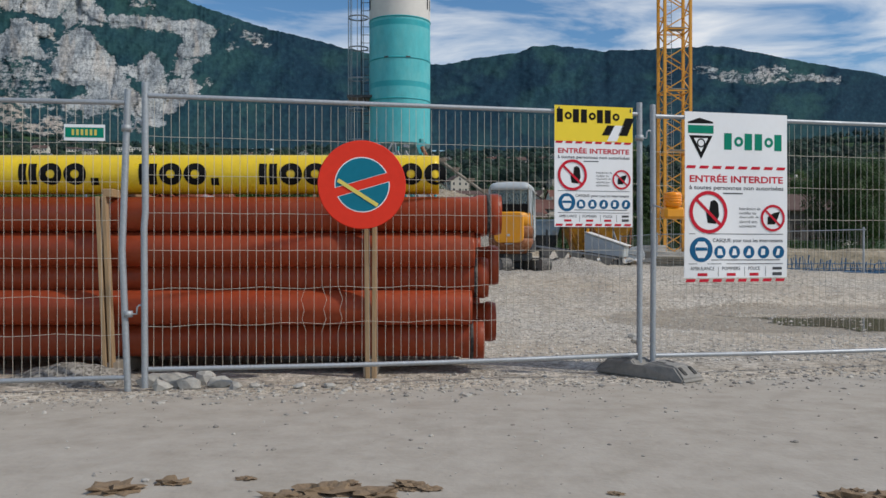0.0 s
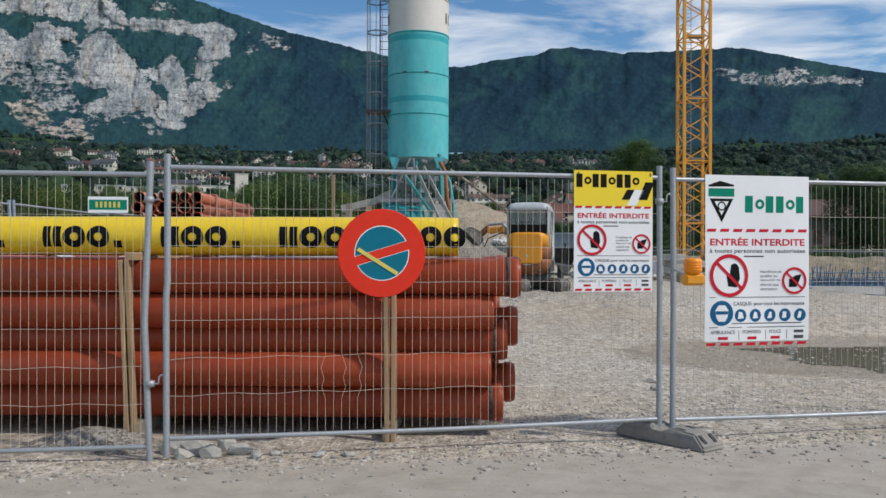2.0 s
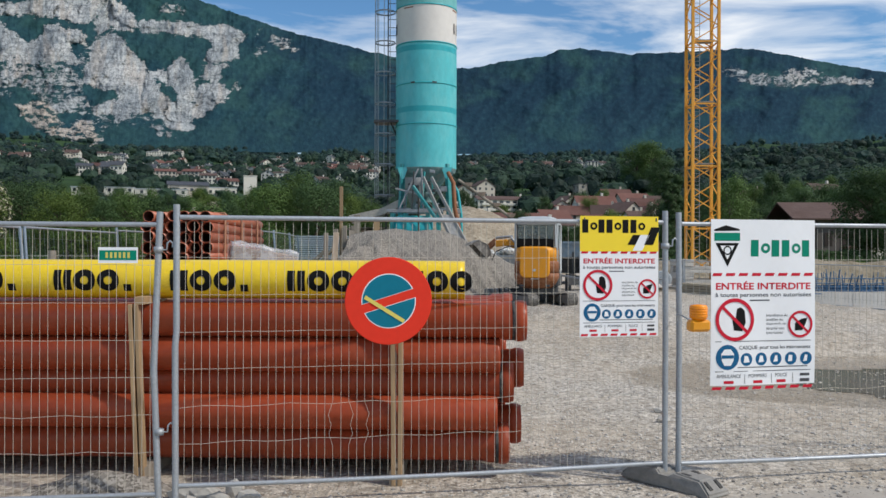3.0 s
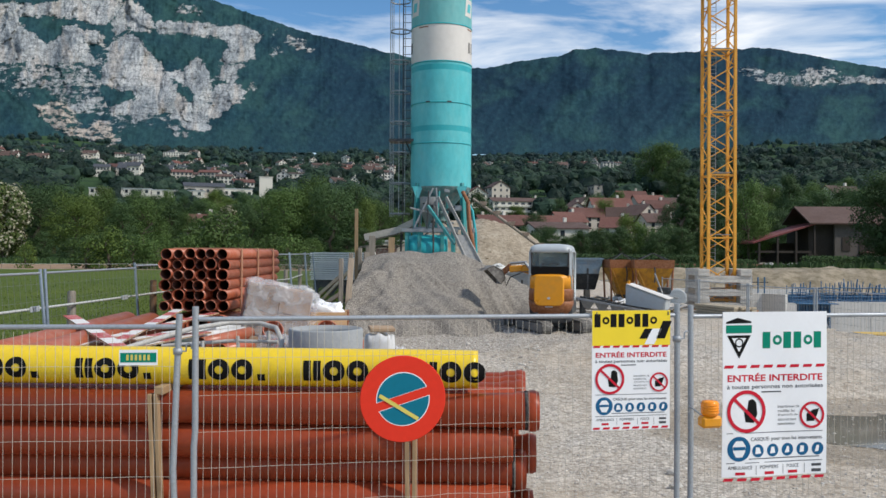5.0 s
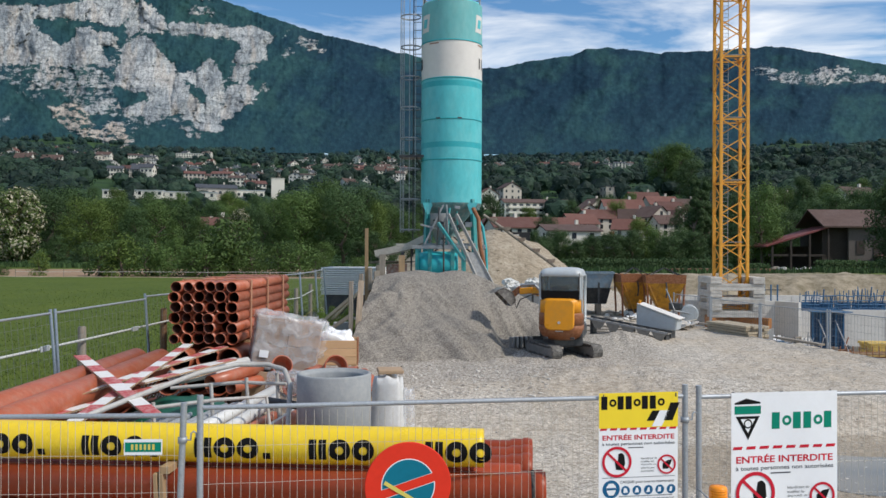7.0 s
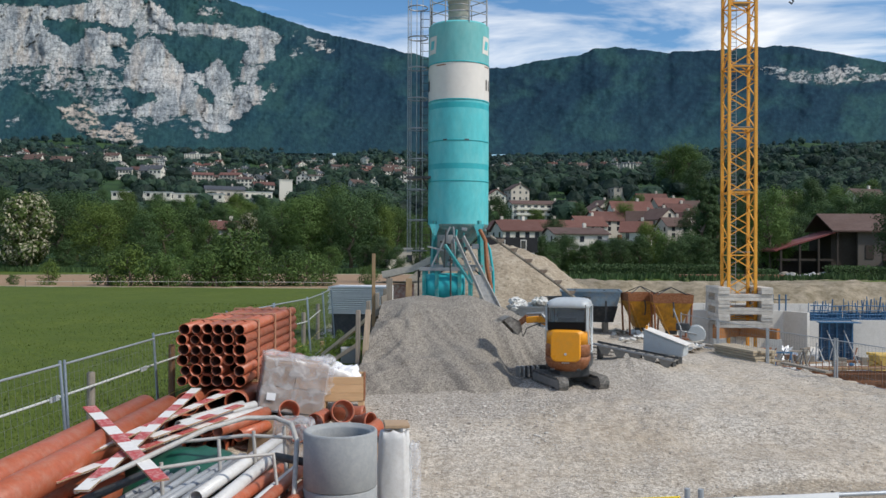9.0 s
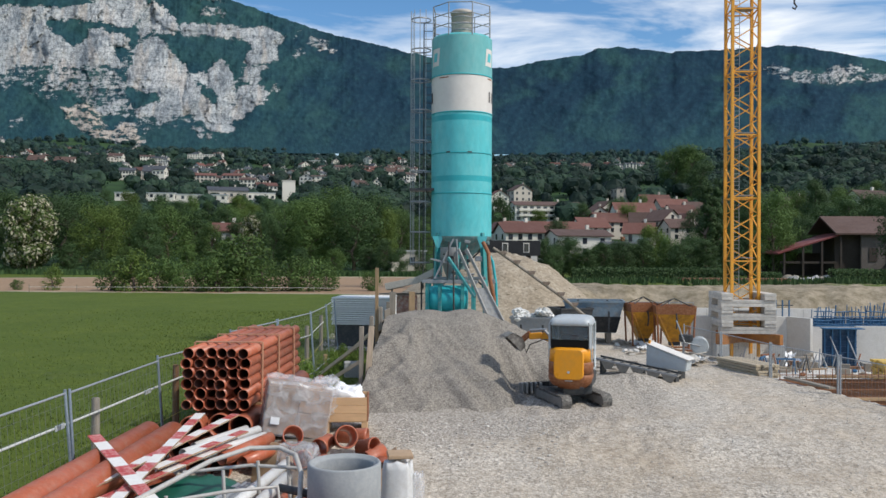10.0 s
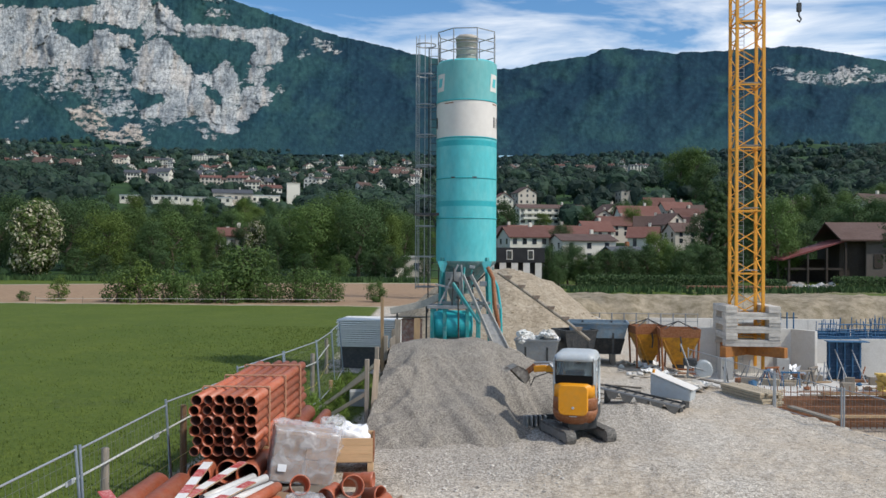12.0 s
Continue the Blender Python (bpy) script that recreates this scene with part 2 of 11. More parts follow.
M_LUMBER = material("yellow_shutter_board", (0.62, 0.42, 0.10), 0.7, 0, 0.2, 12, 2, 0.15, per_piece=0.15)
M_STONE = material("limestone", (0.46, 0.44, 0.40), 0.9, 0, 0.25, 25, 4, 0.4, per_piece=0.2, dirt=(0.32, 0.28, 0.22))
M_GREENBIN = material("dark_green_plastic", (0.01, 0.09, 0.06), 0.45, 0, 0.15, 12, 2, 0.05)


def glass_material(name, tint, rough=0.05):
    mt = bpy.data.materials.new(name)
    mt.use_nodes = True
    bs = mt.node_tree.nodes["Principled BSDF"]
    bs.inputs["Base Color"].default_value = (*tint, 1)
    bs.inputs["Roughness"].default_value = rough
    bs.inputs["Transmission Weight"].default_value = 0.85
    bs.inputs["IOR"].default_value = 1.45
    return mt


M_GLASS = glass_material("tinted_glass", (0.42, 0.50, 0.54))
M_DARKGLASS = material("window_glass", (0.03, 0.035, 0.045), 0.12, 0, 0.3, 1, 0.2, 0, spec=0.8, per_piece=0.5)


def film_material():
    """Clear stretch film: mostly see-through, with wrinkled gloss."""
    mt = bpy.data.materials.new("clear_film")
    mt.use_nodes = True
    nd, ln = mt.node_tree.nodes, mt.node_tree.links
    bs = nd["Principled BSDF"]
    bs.inputs["Base Color"].default_value = (0.75, 0.76, 0.78, 1)
    bs.inputs["Roughness"].default_value = 0.22
    co = nd.new("ShaderNodeTexCoord")
    n = nd.new("ShaderNodeTexNoise")
    n.inputs["Scale"].default_value = 4.5
    n.inputs["Detail"].default_value = 8
    n.inputs["Distortion"].default_value = 0.7
    ln.new(co.outputs["Object"], n.inputs["Vector"])
    r = nd.new("ShaderNodeMapRange")
    for key, val in (("From Min", 0.35), ("From Max", 0.72), ("To Min", 0.10), ("To Max", 0.60)):
        r.inputs[key].default_value = val
    ln.new(n.outputs["Fac"], r.inputs["Value"])
    ln.new(r.outputs[0], bs.inputs["Alpha"])
    bp = nd.new("ShaderNodeBump")
    bp.inputs["Strength"].default_value = 0.8
    bp.inputs["Distance"].default_value = 0.03
    ln.new(n.outputs["Fac"], bp.inputs["Height"])
    ln.new(bp.outputs[0], bs.inputs["Normal"])
    return mt


M_FILM = film_material()


# ---- ground and far land ----
def smooth(a, b, x):
    t = min(1.0, max(0.0, (x - a) / (b - a)))
    return t * t * (3 - 2 * t)


def curve(table, x):
    if x <= table[0][0]:
        return table[0][1]
    for (x0, y0), (x1, y1) in zip(table, table[1:]):
        if x <= x1:
            return y0 + (y1 - y0) * (x - x0) / (x1 - x0)
    return table[-1][1]


PIT = [(6.9, 34.5), (8.1, 26.6), (9.4, 22.4), (12.5, 15.0), (70, 15), (70, 84), (5.0, 84), (4.6, 62), (8.6, 44)]
RISE = [(120, -0.2), (150, 0.2), (220, 3), (330, 14), (430, 29), (700, 63.3), (1200, 125.9), (1700, 186.8), (2200, 258.2)]


def pit_depth(x, y):
    """Signed distance to the pit's outline, positive inside."""
    inside, best = False, 1e9
    for (x0, y0), (x1, y1) in zip(PIT, PIT[1:] + PIT[:1]):
        if (y0 > y) != (y1 > y) and x < (x1 - x0) * (y - y0) / (y1 - y0) + x0:
            inside = not inside
        dx, dy = x1 - x0, y1 - y0
        t = min(1, max(0, ((x - x0) * dx + (y - y0) * dy) / (dx * dx + dy * dy)))
        best = min(best, math.hypot(x - x0 - t * dx, y - y0 - t * dy))
    return best if inside else -best


def fence_line(y):
    """x of the meadow fence at y."""
    return curve([(5, -6.2), (12, -6.5), (15.7, -6.7), (25, -5.95), (30, -6.4), (34, -7.0), (60, -9)], y)


RUTS = [(-9.5, 13.5, 12.6), (-9.5, 13.5, 13.4), (-3.0, 12.5, 7.0), (-3.0, 12.5, 8.1), (14.0, 24.5, 9.2), (14.0, 24.5, 10.4)]


def ruts(x, y):
    """Shallow wheel marks: circles of tyre width, broken along their way."""
    z = 0.0
    for cx, cy, rad in RUTS:
        d = abs(math.hypot(x - cx, y - cy) - rad + 0.15 * noise.noise((x * 0.4, y * 0.4, cx)))
        if d < 0.5:
            z += (-0.028 * (1 - smooth(0.05, 0.13, d)) + 0.020 * smooth(0.11, 0.17, d) * (1 - smooth(0.18, 0.28, d))) * smooth(-0.15, 0.2, noise.noise((x * 0.23, y * 0.23, rad)))
    return z


DAMP_HOLLOW = (4.75, 15.3, 0.09)


def ground_z(x, y):
    """The height of the ground."""
    r = math.hypot(x, y)
    z = -0.06 * smooth(3, 7, y) - 0.05 * smooth(7, 10, y) + 0.43 * smooth(11.5, 18.5, y)
    z += 0.55 * smooth(30, 64, y) * (1 - smooth(70, 130, y))
    if y > 4 and r < 120:
        z += (0.06 * noise.noise((x * 0.35, y * 0.35, 3)) + 0.03 * noise.noise((x * 1.3, y * 1.3, 7))) * smooth(13, 16, y) + 0.012 * noise.noise((x * 1.5, y * 1.5, 7))
    if 10.5 < y < 30 and -5 < x < 9:
        z += ruts(x, y) * smooth(10.5, 12.5, y) + 0.035 * noise.noise((x * 2.3, y * 2.3, 2))
    if 62 < y < 112 and 2 < x < 80:
        z += (0.30 * noise.fractal((x * 0.16, y * 0.16, 2), 0.7, 2.1, 4) + 0.10 * noise.noise((x * 0.9, y * 0.9, 5))) * smooth(64, 72, y) * (1 - smooth(100, 110, y))
    if 8 < y < 18 and 1 < x < 14:
        e = math.hypot((x - 6.7) / 3.9, (y - 11.8) / 2.1)
        z += (-0.125 - z) * (1 - smooth(0.95, 1.5, e))
    if 13 < y < 17.5 and 2.5 < x < 7:
        z += (DAMP_HOLLOW[2] - z) * (1 - smooth(0.75, 1.6, math.hypot((x - DAMP_HOLLOW[0]) / 1.15, (y - DAMP_HOLLOW[1]) / 1.0)))
    if 22 < y < 28 and 0.5 < x < 7:
        z += (0.30 + 0.10 * noise.noise((x * 1.7, y * 1.7, 1))) * math.exp(-((x - 3.7) / 1.35) ** 2 - ((y - 24.8) / 1.1) ** 2)
    if 10 < y < 95 and 3 < x < 75:
        d = pit_depth(x, y)
        if d > -1:
            far = smooth(70, 78, y)
            z += (-4.5 - z) * smooth(0.0, 1.6 + 6.5 * far, d + 0.35 * noise.noise((x * 0.5, y * 0.5, 1)) + far * (1.6 * noise.noise((x * 0.12, y * 0.12, 4)) + 0.7 * noise.noise((x * 0.45, y * 0.3, 8))))
    if y > 0 and r > 120:
        ang = math.atan2(x, y)
        view = 1 - smooth(0.75, 1.25, abs(ang))
        z = z * (1 - smooth(120, 150, r)) + view * (curve(RISE, r) + 0.012 * r * smooth(200, 500, r) * noise.noise((x / 160, y / 160, 9)))
    return z


def chip_cone(x, y):
    """The plain cone of the chippings heap."""
    ax, ay, bx, by = -2.7, 25.3, -1.0, 25.7
    t = min(1, max(0, ((x - ax) * (bx - ax) + (y - ay) * (by - ay)) / ((bx - ax) ** 2 + (by - ay) ** 2)))
    dx, dy = x - ax - t * (bx - ax), y - ay - t * (by - ay)
    d = math.hypot(dx * (0.60 if dx > 0 else 0.45), dy * (0.415 if dy < 0 else 0.30))
    return 2.65 - math.sqrt(d * d + 0.10)


def add_point_mask(me, name, values):
    at = me.attributes.new(name, "FLOAT", "POINT")
    at.data.foreach_set("value", np.array(values, dtype=np.float32))


def land_material():
    mt = bpy.data.materials.new("land")
    mt.use_nodes = True
    nd, ln = mt.node_tree.nodes, mt.node_tree.links
    bs = nd["Principled BSDF"]
    bs.inputs["Specular IOR Level"].default_value = 0.2
    geo = nd.new("ShaderNodeNewGeometry")

    def tex(scale, detail=5, rough=0.6, kind="ShaderNodeTexNoise"):
        n = nd.new(kind)
        n.inputs["Scale"].default_value = scale
        if kind == "ShaderNodeTexNoise":
            n.inputs["Detail"].default_value, n.inputs["Roughness"].default_value = detail, rough
        ln.new(geo.outputs["Position"], n.inputs["Vector"])
        return n

    def ramp(fac, stops):
        r = nd.new("ShaderNodeValToRGB")
        el = r.color_ramp.elements
        while len(el) < len(stops):
            el.new(0.5)
        for e, (p, c) in zip(el, stops):
            e.position, e.color = p, (*c, 1)
        ln.new(fac, r.inputs[0])
        return r.outputs[0]

    def mix(fac, a, b, mode="MIX"):
        m = nd.new("ShaderNodeMix")
        m.data_type, m.blend_type = "RGBA", mode
        if isinstance(fac, float):
            m.inputs["Factor"].default_value = fac
        else:
            ln.new(fac, m.inputs["Factor"])
        ln.new(a, m.inputs["A"])
        ln.new(b, m.inputs["B"])
        return m.outputs["Result"]

    def mask(name, soft=0.25, scale=1.2):
        a = nd.new("ShaderNodeAttribute")
        a.attribute_name = name
        n = tex(scale, 6, 0.7)
        add = nd.new("ShaderNodeMath")
        add.operation = "MULTIPLY_ADD"
        add.inputs[1].default_value = soft * 2
        ln.new(n.outputs["Fac"], add.inputs[0])
        ln.new(a.outputs["Fac"], add.inputs[2])
        r = nd.new("ShaderNodeMapRange")
        r.inputs["From Min"].default_value, r.inputs["From Max"].default_value = 0.5 + soft - 0.12, 0.5 + soft + 0.12
        ln.new(add.outputs[0], r.inputs["Value"])
        return r.outputs[0]

    # crushed gravel: stones of 2 to 6 cm over pale dust
    stones = tex(34, kind="ShaderNodeTexVoronoi")
    stones.inputs["Randomness"].default_value = 1
    big = tex(0.35, 6, 0.65).outputs["Fac"]
    mid = tex(4.0, 6, 0.7).outputs["Fac"]
    gravel = ramp(mid, [(0.3, (0.36, 0.322, 0.270)), (0.5, (0.54, 0.488, 0.415)), (0.7, (0.72, 0.66, 0.575))])
    pebble = nd.new("ShaderNodeSeparateColor")
    ln.new(stones.outputs["Color"], pebble.inputs[0])
    gravel = mix(0.62, gravel, ramp(pebble.outputs[0], [(0.0, (0.12, 0.104, 0.084)), (0.5, (0.44, 0.395, 0.33)), (1.0, (0.90, 0.83, 0.73))]))
    gravel = mix(ramp(big, [(0.38, (0, 0, 0)), (0.62, (0.75, 0.75, 0.75))]), gravel, ramp(mid, [(0.3, (0.37, 0.298, 0.218)), (0.7, (0.60, 0.515, 0.405))]))
    # ruts left by machines, running from the gate into the yard
    turn = nd.new("ShaderNodeMapping")
    turn.inputs["Rotation"].default_value = (0, 0, radians(24))
    turn.inputs["Scale"].default_value = (5.5, 0.4, 1)
    ln.new(geo.outputs["Position"], turn.inputs["Vector"])
    rut = nd.new("ShaderNodeTexNoise")
    rut.inputs["Scale"].default_value, rut.inputs["Detail"].default_value, rut.inputs["Roughness"].default_value, rut.inputs["Distortion"].default_value = 1.0, 7, 0.68, 0.8
    ln.new(turn.outputs[0], rut.inputs["Vector"])
    gravel = mix(ramp(rut.outputs["Fac"], [(0.48, (0, 0, 0)), (0.66, (0.30, 0.30, 0.30))]), gravel, ramp(mid, [(0.3, (0.20, 0.178, 0.15)), (0.7, (0.38, 0.345, 0.295))]))
    gravel = mix(1.0, gravel, ramp(tex(9, 5, 0.75).outputs["Fac"], [(0.36, (0.66, 0.65, 0.63)), (0.50, (1, 1, 1)), (0.66, (1.12, 1.12, 1.12))]), "MULTIPLY")
    # rolled track in front of the fence
    track = ramp(mid, [(0.25, (0.30, 0.265, 0.215)), (0.5, (0.39, 0.35, 0.295)), (0.8, (0.46, 0.42, 0.36))])
    track = mix(ramp(big, [(0.35, (0, 0, 0)), (0.65, (0.7, 0.7, 0.7))]), track, ramp(mid, [(0.2, (0.32, 0.285, 0.24)), (0.8, (0.45, 0.415, 0.365))]))
    grass = ramp(tex(6, 6, 0.75).outputs["Fac"], [(0.3, (0.038, 0.060, 0.010)), (0.55, (0.088, 0.128, 0.018)), (0.75, (0.165, 0.20, 0.036))])
    grass = mix(ramp(tex(0.22, 5).outputs["Fac"], [(0.38, (0, 0, 0)), (0.62, (0.7, 0.7, 0.7))]), grass, ramp(mid, [(0.3, (0.082, 0.115, 0.016)), (0.8, (0.150, 0.180, 0.032))]))
    grass = mix(ramp(tex(0.9, 6, 0.7).outputs["Fac"], [(0.38, (0, 0, 0)), (0.62, (0.6, 0.6, 0.6))]), grass, ramp(mid, [(0.3, (0.045, 0.075, 0.012)), (0.75, (0.10, 0.14, 0.025))]))
    plough = ramp(tex(1.5, 6, 0.7).outputs["Fac"], [(0.3, (0.25, 0.165, 0.10)), (0.7, (0.37, 0.255, 0.165))])
    earth = ramp(tex(0.9, 8, 0.7).outputs["Fac"], [(0.34, (0.15, 0.125, 0.08)), (0.48, (0.25, 0.21, 0.145)), (0.66, (0.39, 0.33, 0.245))])
    meadow = ramp(tex(0.03, 6, 0.7).outputs["Fac"], [(0.3, (0.016, 0.04, 0.014)), (0.6, (0.035, 0.075, 0.022)), (0.8, (0.07, 0.12, 0.035))])
    chips = ramp(pebble.outputs[0], [(0.0, (0.16, 0.141, 0.117)), (0.5, (0.355, 0.318, 0.268)), (1.0, (0.62, 0.565, 0.49))])
    gravel = mix(mask("chips", 0.45, 0.9), gravel, chips)
    col = mix(mask("track", 0.2, 2.0), gravel, track)
    col = mix(mask("earth", 0.2, 0.8), col, earth)
    col = mix(mask("grass", 0.18, 1.5), col, grass)
    col = mix(mask("plough", 0.1, 0.3), col, plough)
    col = mix(mask("far", 0.05, 0.05), col, meadow)
    ln.new(col, bs.inputs["Base Color"])
    # wet hollows
    wet = mask("wet", 0.2, 0.9)
    rr = nd.new("ShaderNodeMapRange")
    rr.inputs["To Min"].default_value, rr.inputs["To Max"].default_value = 0.92, 0.35
    ln.new(wet, rr.inputs["Value"])
    ln.new(rr.outputs[0], bs.inputs["Roughness"])
    dark = nd.new("ShaderNodeMix")
    dark.data_type, dark.blend_type = "RGBA", "MULTIPLY"
    ln.new(wet, dark.inputs["Factor"])
    ln.new(col, dark.inputs["A"])
    dark.inputs["B"].default_value = (0.76, 0.71, 0.63, 1)
    ln.new(dark.outputs["Result"], bs.inputs["Base Color"])
    hgt = nd.new("ShaderNodeMath")
    hgt.operation = "MULTIPLY_ADD"
    hgt.inputs[1].default_value = -0.35
    ln.new(stones.outputs["Distance"], hgt.inputs[0])
    ln.new(mid, hgt.inputs[2])
    bp = nd.new("ShaderNodeBump")
    bp.inputs["Strength"].default_value, bp.inputs["Distance"].default_value = 0.75, 0.035
    deep = nd.new("ShaderNodeMath")
    deep.operation = "MULTIPLY_ADD"
    deep.inputs[1].default_value = 0.9
    ln.new(rut.outputs["Fac"], deep.inputs[0])
    ln.new(hgt.outputs[0], deep.inputs[2])
    clod = nd.new("ShaderNodeMath")
    clod.operation = "MULTIPLY_ADD"
    clod.inputs[1].default_value = 1.3
    ln.new(tex(11, 4, 0.6).outputs["Fac"], clod.inputs[0])
    ln.new(deep.outputs[0], clod.inputs[2])
    ln.new(clod.outputs[0], bp.inputs["Height"])
    firm = nd.new("ShaderNodeMapRange")
    firm.inputs["To Min"].default_value, firm.inputs["To Max"].default_value = 0.75, 0.12
    ln.new(mask("track", 0.2, 2.0), firm.inputs["Value"])
    ln.new(firm.outputs[0], bp.inputs["Strength"])
    ln.new(bp.outputs[0], bs.inputs["Normal"])
    return mt


def build_ground():
    az = [math.radians(a) for a in np.concatenate([np.arange(-180, -42, 3.0), np.arange(-42, 36, 0.16), np.arange(36, 180, 3.0)])]
    radii = [0.6]
    while radii[-1] < 4700:
        radii.append(radii[-1] * (1.018 if radii[-1] < 130 else 1.03))
    verts, masks = [(0, 0, ground_z(0, 0))], {k: [1.0 if k == "track" else 0.0] for k in ("chips", "track", "earth", "grass", "plough", "far", "wet")}
    for r in radii:
        for a in az:
            x, y = r * math.sin(a), r * math.cos(a)
            z = ground_z(x, y)
            verts.append((x, y, z))
            left = fence_line(y) - x
            masks["track"].append(1 - smooth(4.9, 6.1, y - 0.22 * x))
            g = smooth(-0.3, 1.4, left) * smooth(6.5, 9.5, y) * (1 - smooth(60, 66, y))
            g = max(g, 0.85 * smooth(-2.6, -1.2, left) * smooth(18.5, 21, y) * (1 - smooth(31, 33, y)))
            strip = smooth(128, 134, r) * (1 - smooth(150, 160, r))
            if y > 84 and x > 3:
                g = max(g, (0.62 + 0.35 * noise.noise((x * 0.05, y * 0.2, 6))) * smooth(86, 92, y))
            masks["grass"].append(max(g, strip))
            masks["plough"].append(smooth(60, 67, y) * (1 - smooth(124, 134, r)) * smooth(-1, 3, 3 - x) if y > 0 else 0)
            d = pit_depth(x, y) if (12 < y < 100 and 2 < x < 80) else -9
            bank = smooth(66, 72, y) * smooth(-8, -3, d) if d > -9 else 0
            e = max(bank, smooth(82, 86, y) * (1 - smooth(124, 132, r)) * smooth(3, 6, x))
            masks["earth"].append(e)
            masks["chips"].append(smooth(-2.4, -0.1, chip_cone(x, y) - z) * (y < 30) * (x < 5) * (y > 14))
            masks["far"].append(smooth(150, 158, r) if y > -50 else smooth(60, 90, r))
            pud = max(1 - smooth(0.9, 1.4, math.hypot((x - 6.7) / 3.9, (y - 11.8) / 2.1)), 0.42 - smooth(0.8, 1.5, math.hypot((x - DAMP_HOLLOW[0]) / 1.15, (y - DAMP_HOLLOW[1]) / 1.0)))
            masks["wet"].append(max(pud, 0.45 * (noise.noise((x * 0.22, y * 0.22, 5)) > 0.25) * smooth(11, 14, y) * (1 - smooth(24, 30, y))))
    n = len(az)
    faces = [(0, 1 + (i + 1) % n, 1 + i) for i in range(n)]
    for k in range(len(radii) - 1):
        b0, b1 = 1 + k * n, 1 + (k + 1) * n
        faces += [(b0 + i, b0 + (i + 1) % n, b1 + (i + 1) % n, b1 + i) for i in range(n)]
    me = bpy.data.meshes.new("ground")
    me.from_pydata(verts, [], faces)
    for k, v in masks.items():
        add_point_mask(me, k, v)
    me.polygons.foreach_set("use_smooth", [True] * len(me.polygons))
    me.materials.append(land_material())
    return tagged(new("ground", me), "pale crushed gravel yard, green meadow and ploughed field", "ground", kind="structure")


build_ground()

# ---- mountains ----
SKYLINE = [(-900, 60), (-500, -20), (-150, -70), (100, -55), (300, -25), (405, 0), (440, 13), (520, 40), (600, 66), (640, 72), (700, 88), (790, 108), (870, 121), (910, 121),
           (960, 109), (1040, 97), (1060, 86), (1100, 83), (1190, 92), (1290, 86), (1390, 79), (1430, 80), (1560, 103), (1750, 130), (2200, 190), (2600, 235)]
# outlines of the bare limestone, as bearings
UPPER_BAND = [(-61, 12), (4, 15), (77, 18), (130, 18), (169, 12), (173, -15), (268, -15), (265, 4), (258, 35), (244, 50), (234, 54), (215, 53), (184, 43), (146, 41), (86, 40), (42, 43), (-61, 50)]
WEST_WALL = [(-61, 42), (42, 38), (86, 40), (92, 58), (127, 81), (135, 89), (163, 73), (165, 58), (185, 53), (200, 64), (226, 66), (236, 78), (233, 91), (202, 85), (209, 100), (221, 116), (217, 127), (192, 120), (180, 127), (153, 121), (130, 127), (114, 115), (92, 123), (46, 120), (23, 127), (0, 143), (-61, 161)]
CRUSHED_FLANK = [(114, 115), (130, 125), (153, 120), (180, 125), (199, 122), (217, 137), (230, 155), (232, 180), (245, 199), (230, 215), (215, 206), (188, 210), (169, 199), (155, 186), (127, 163), (87, 159), (87, 139)]
RED_SCREE = [(116, 196), (138, 195), (153, 186), (173, 196), (189, 212), (192, 226), (215, 245), (203, 262), (180, 253), (153, 235), (130, 219)]
WEST_SCRUB = [(-61, 118), (20, 112), (87, 118), (114, 122), (100, 150), (108, 178), (80, 186), (52, 160), (10, 158), (-61, 172)]
NECK = [(232, 91), (246, 76), (262, 72), (262, 120), (244, 140), (228, 152), (214, 128)]
SLAB_FOOT = [(240, 196), (290, 206), (340, 210), (372, 232), (352, 238), (300, 226), (262, 246), (240, 228)]
EAST_GAP = [(420, 150), (438, 120), (452, 140), (470, 150), (452, 160), (432, 190), (418, 210)]
LOW_SCREE = [(207, 234), (230, 221), (245, 226), (256, 245), (265, 256), (230, 262), (211, 255)]
TOWER = [(265, 17), (277, 7), (292, 14), (307, 31), (320, 38), (323, 61), (299, 64), (276, 58), (255, 71), (251, 51)]
EAST_BAND = [(324, 46), (392, 48), (434, 50), (465, 49), (499, 61), (512, 73), (495, 85), (499, 107), (483, 116), (463, 117), (445, 123), (439, 111), (450, 92), (449, 77), (438, 73), (396, 69), (369, 65), (346, 71), (327, 63)]
EAST_PILLAR = [(437, 123), (472, 120), (482, 117), (465, 134), (463, 152), (482, 167), (477, 182), (450, 198), (439, 210), (426, 216), (417, 210), (421, 169), (430, 156), (449, 154), (437, 143)]
GREAT_SLAB = [(276, 67), (288, 69), (307, 92), (337, 126), (342, 143), (360, 157), (364, 173), (384, 188), (396, 204), (418, 230), (391, 239), (374, 230), (360, 215), (337, 207), (314, 212), (303, 223), (284, 213), (249, 210), (245, 199), (268, 192), (295, 183), (284, 169), (249, 166), (230, 150), (234, 130), (242, 115), (242, 96), (250, 84)]
MIDDLE_SLAB = [(339, 134), (377, 133), (384, 119), (398, 109), (415, 132), (421, 154), (423, 167), (416, 184), (421, 211), (415, 230), (420, 235), (393, 239), (393, 207), (387, 189), (393, 183), (393, 169), (365, 152), (350, 146)]
EAST_CRAG = [(527, 68), (532, 58), (536, 61), (530, 70)]
EAST_CRAG_B = [(550, 79), (557, 67), (568, 75), (590, 82), (587, 88), (572, 89)]
EAST_CRAG_C = [(525, 100), (531, 91), (542, 87), (539, 104)]
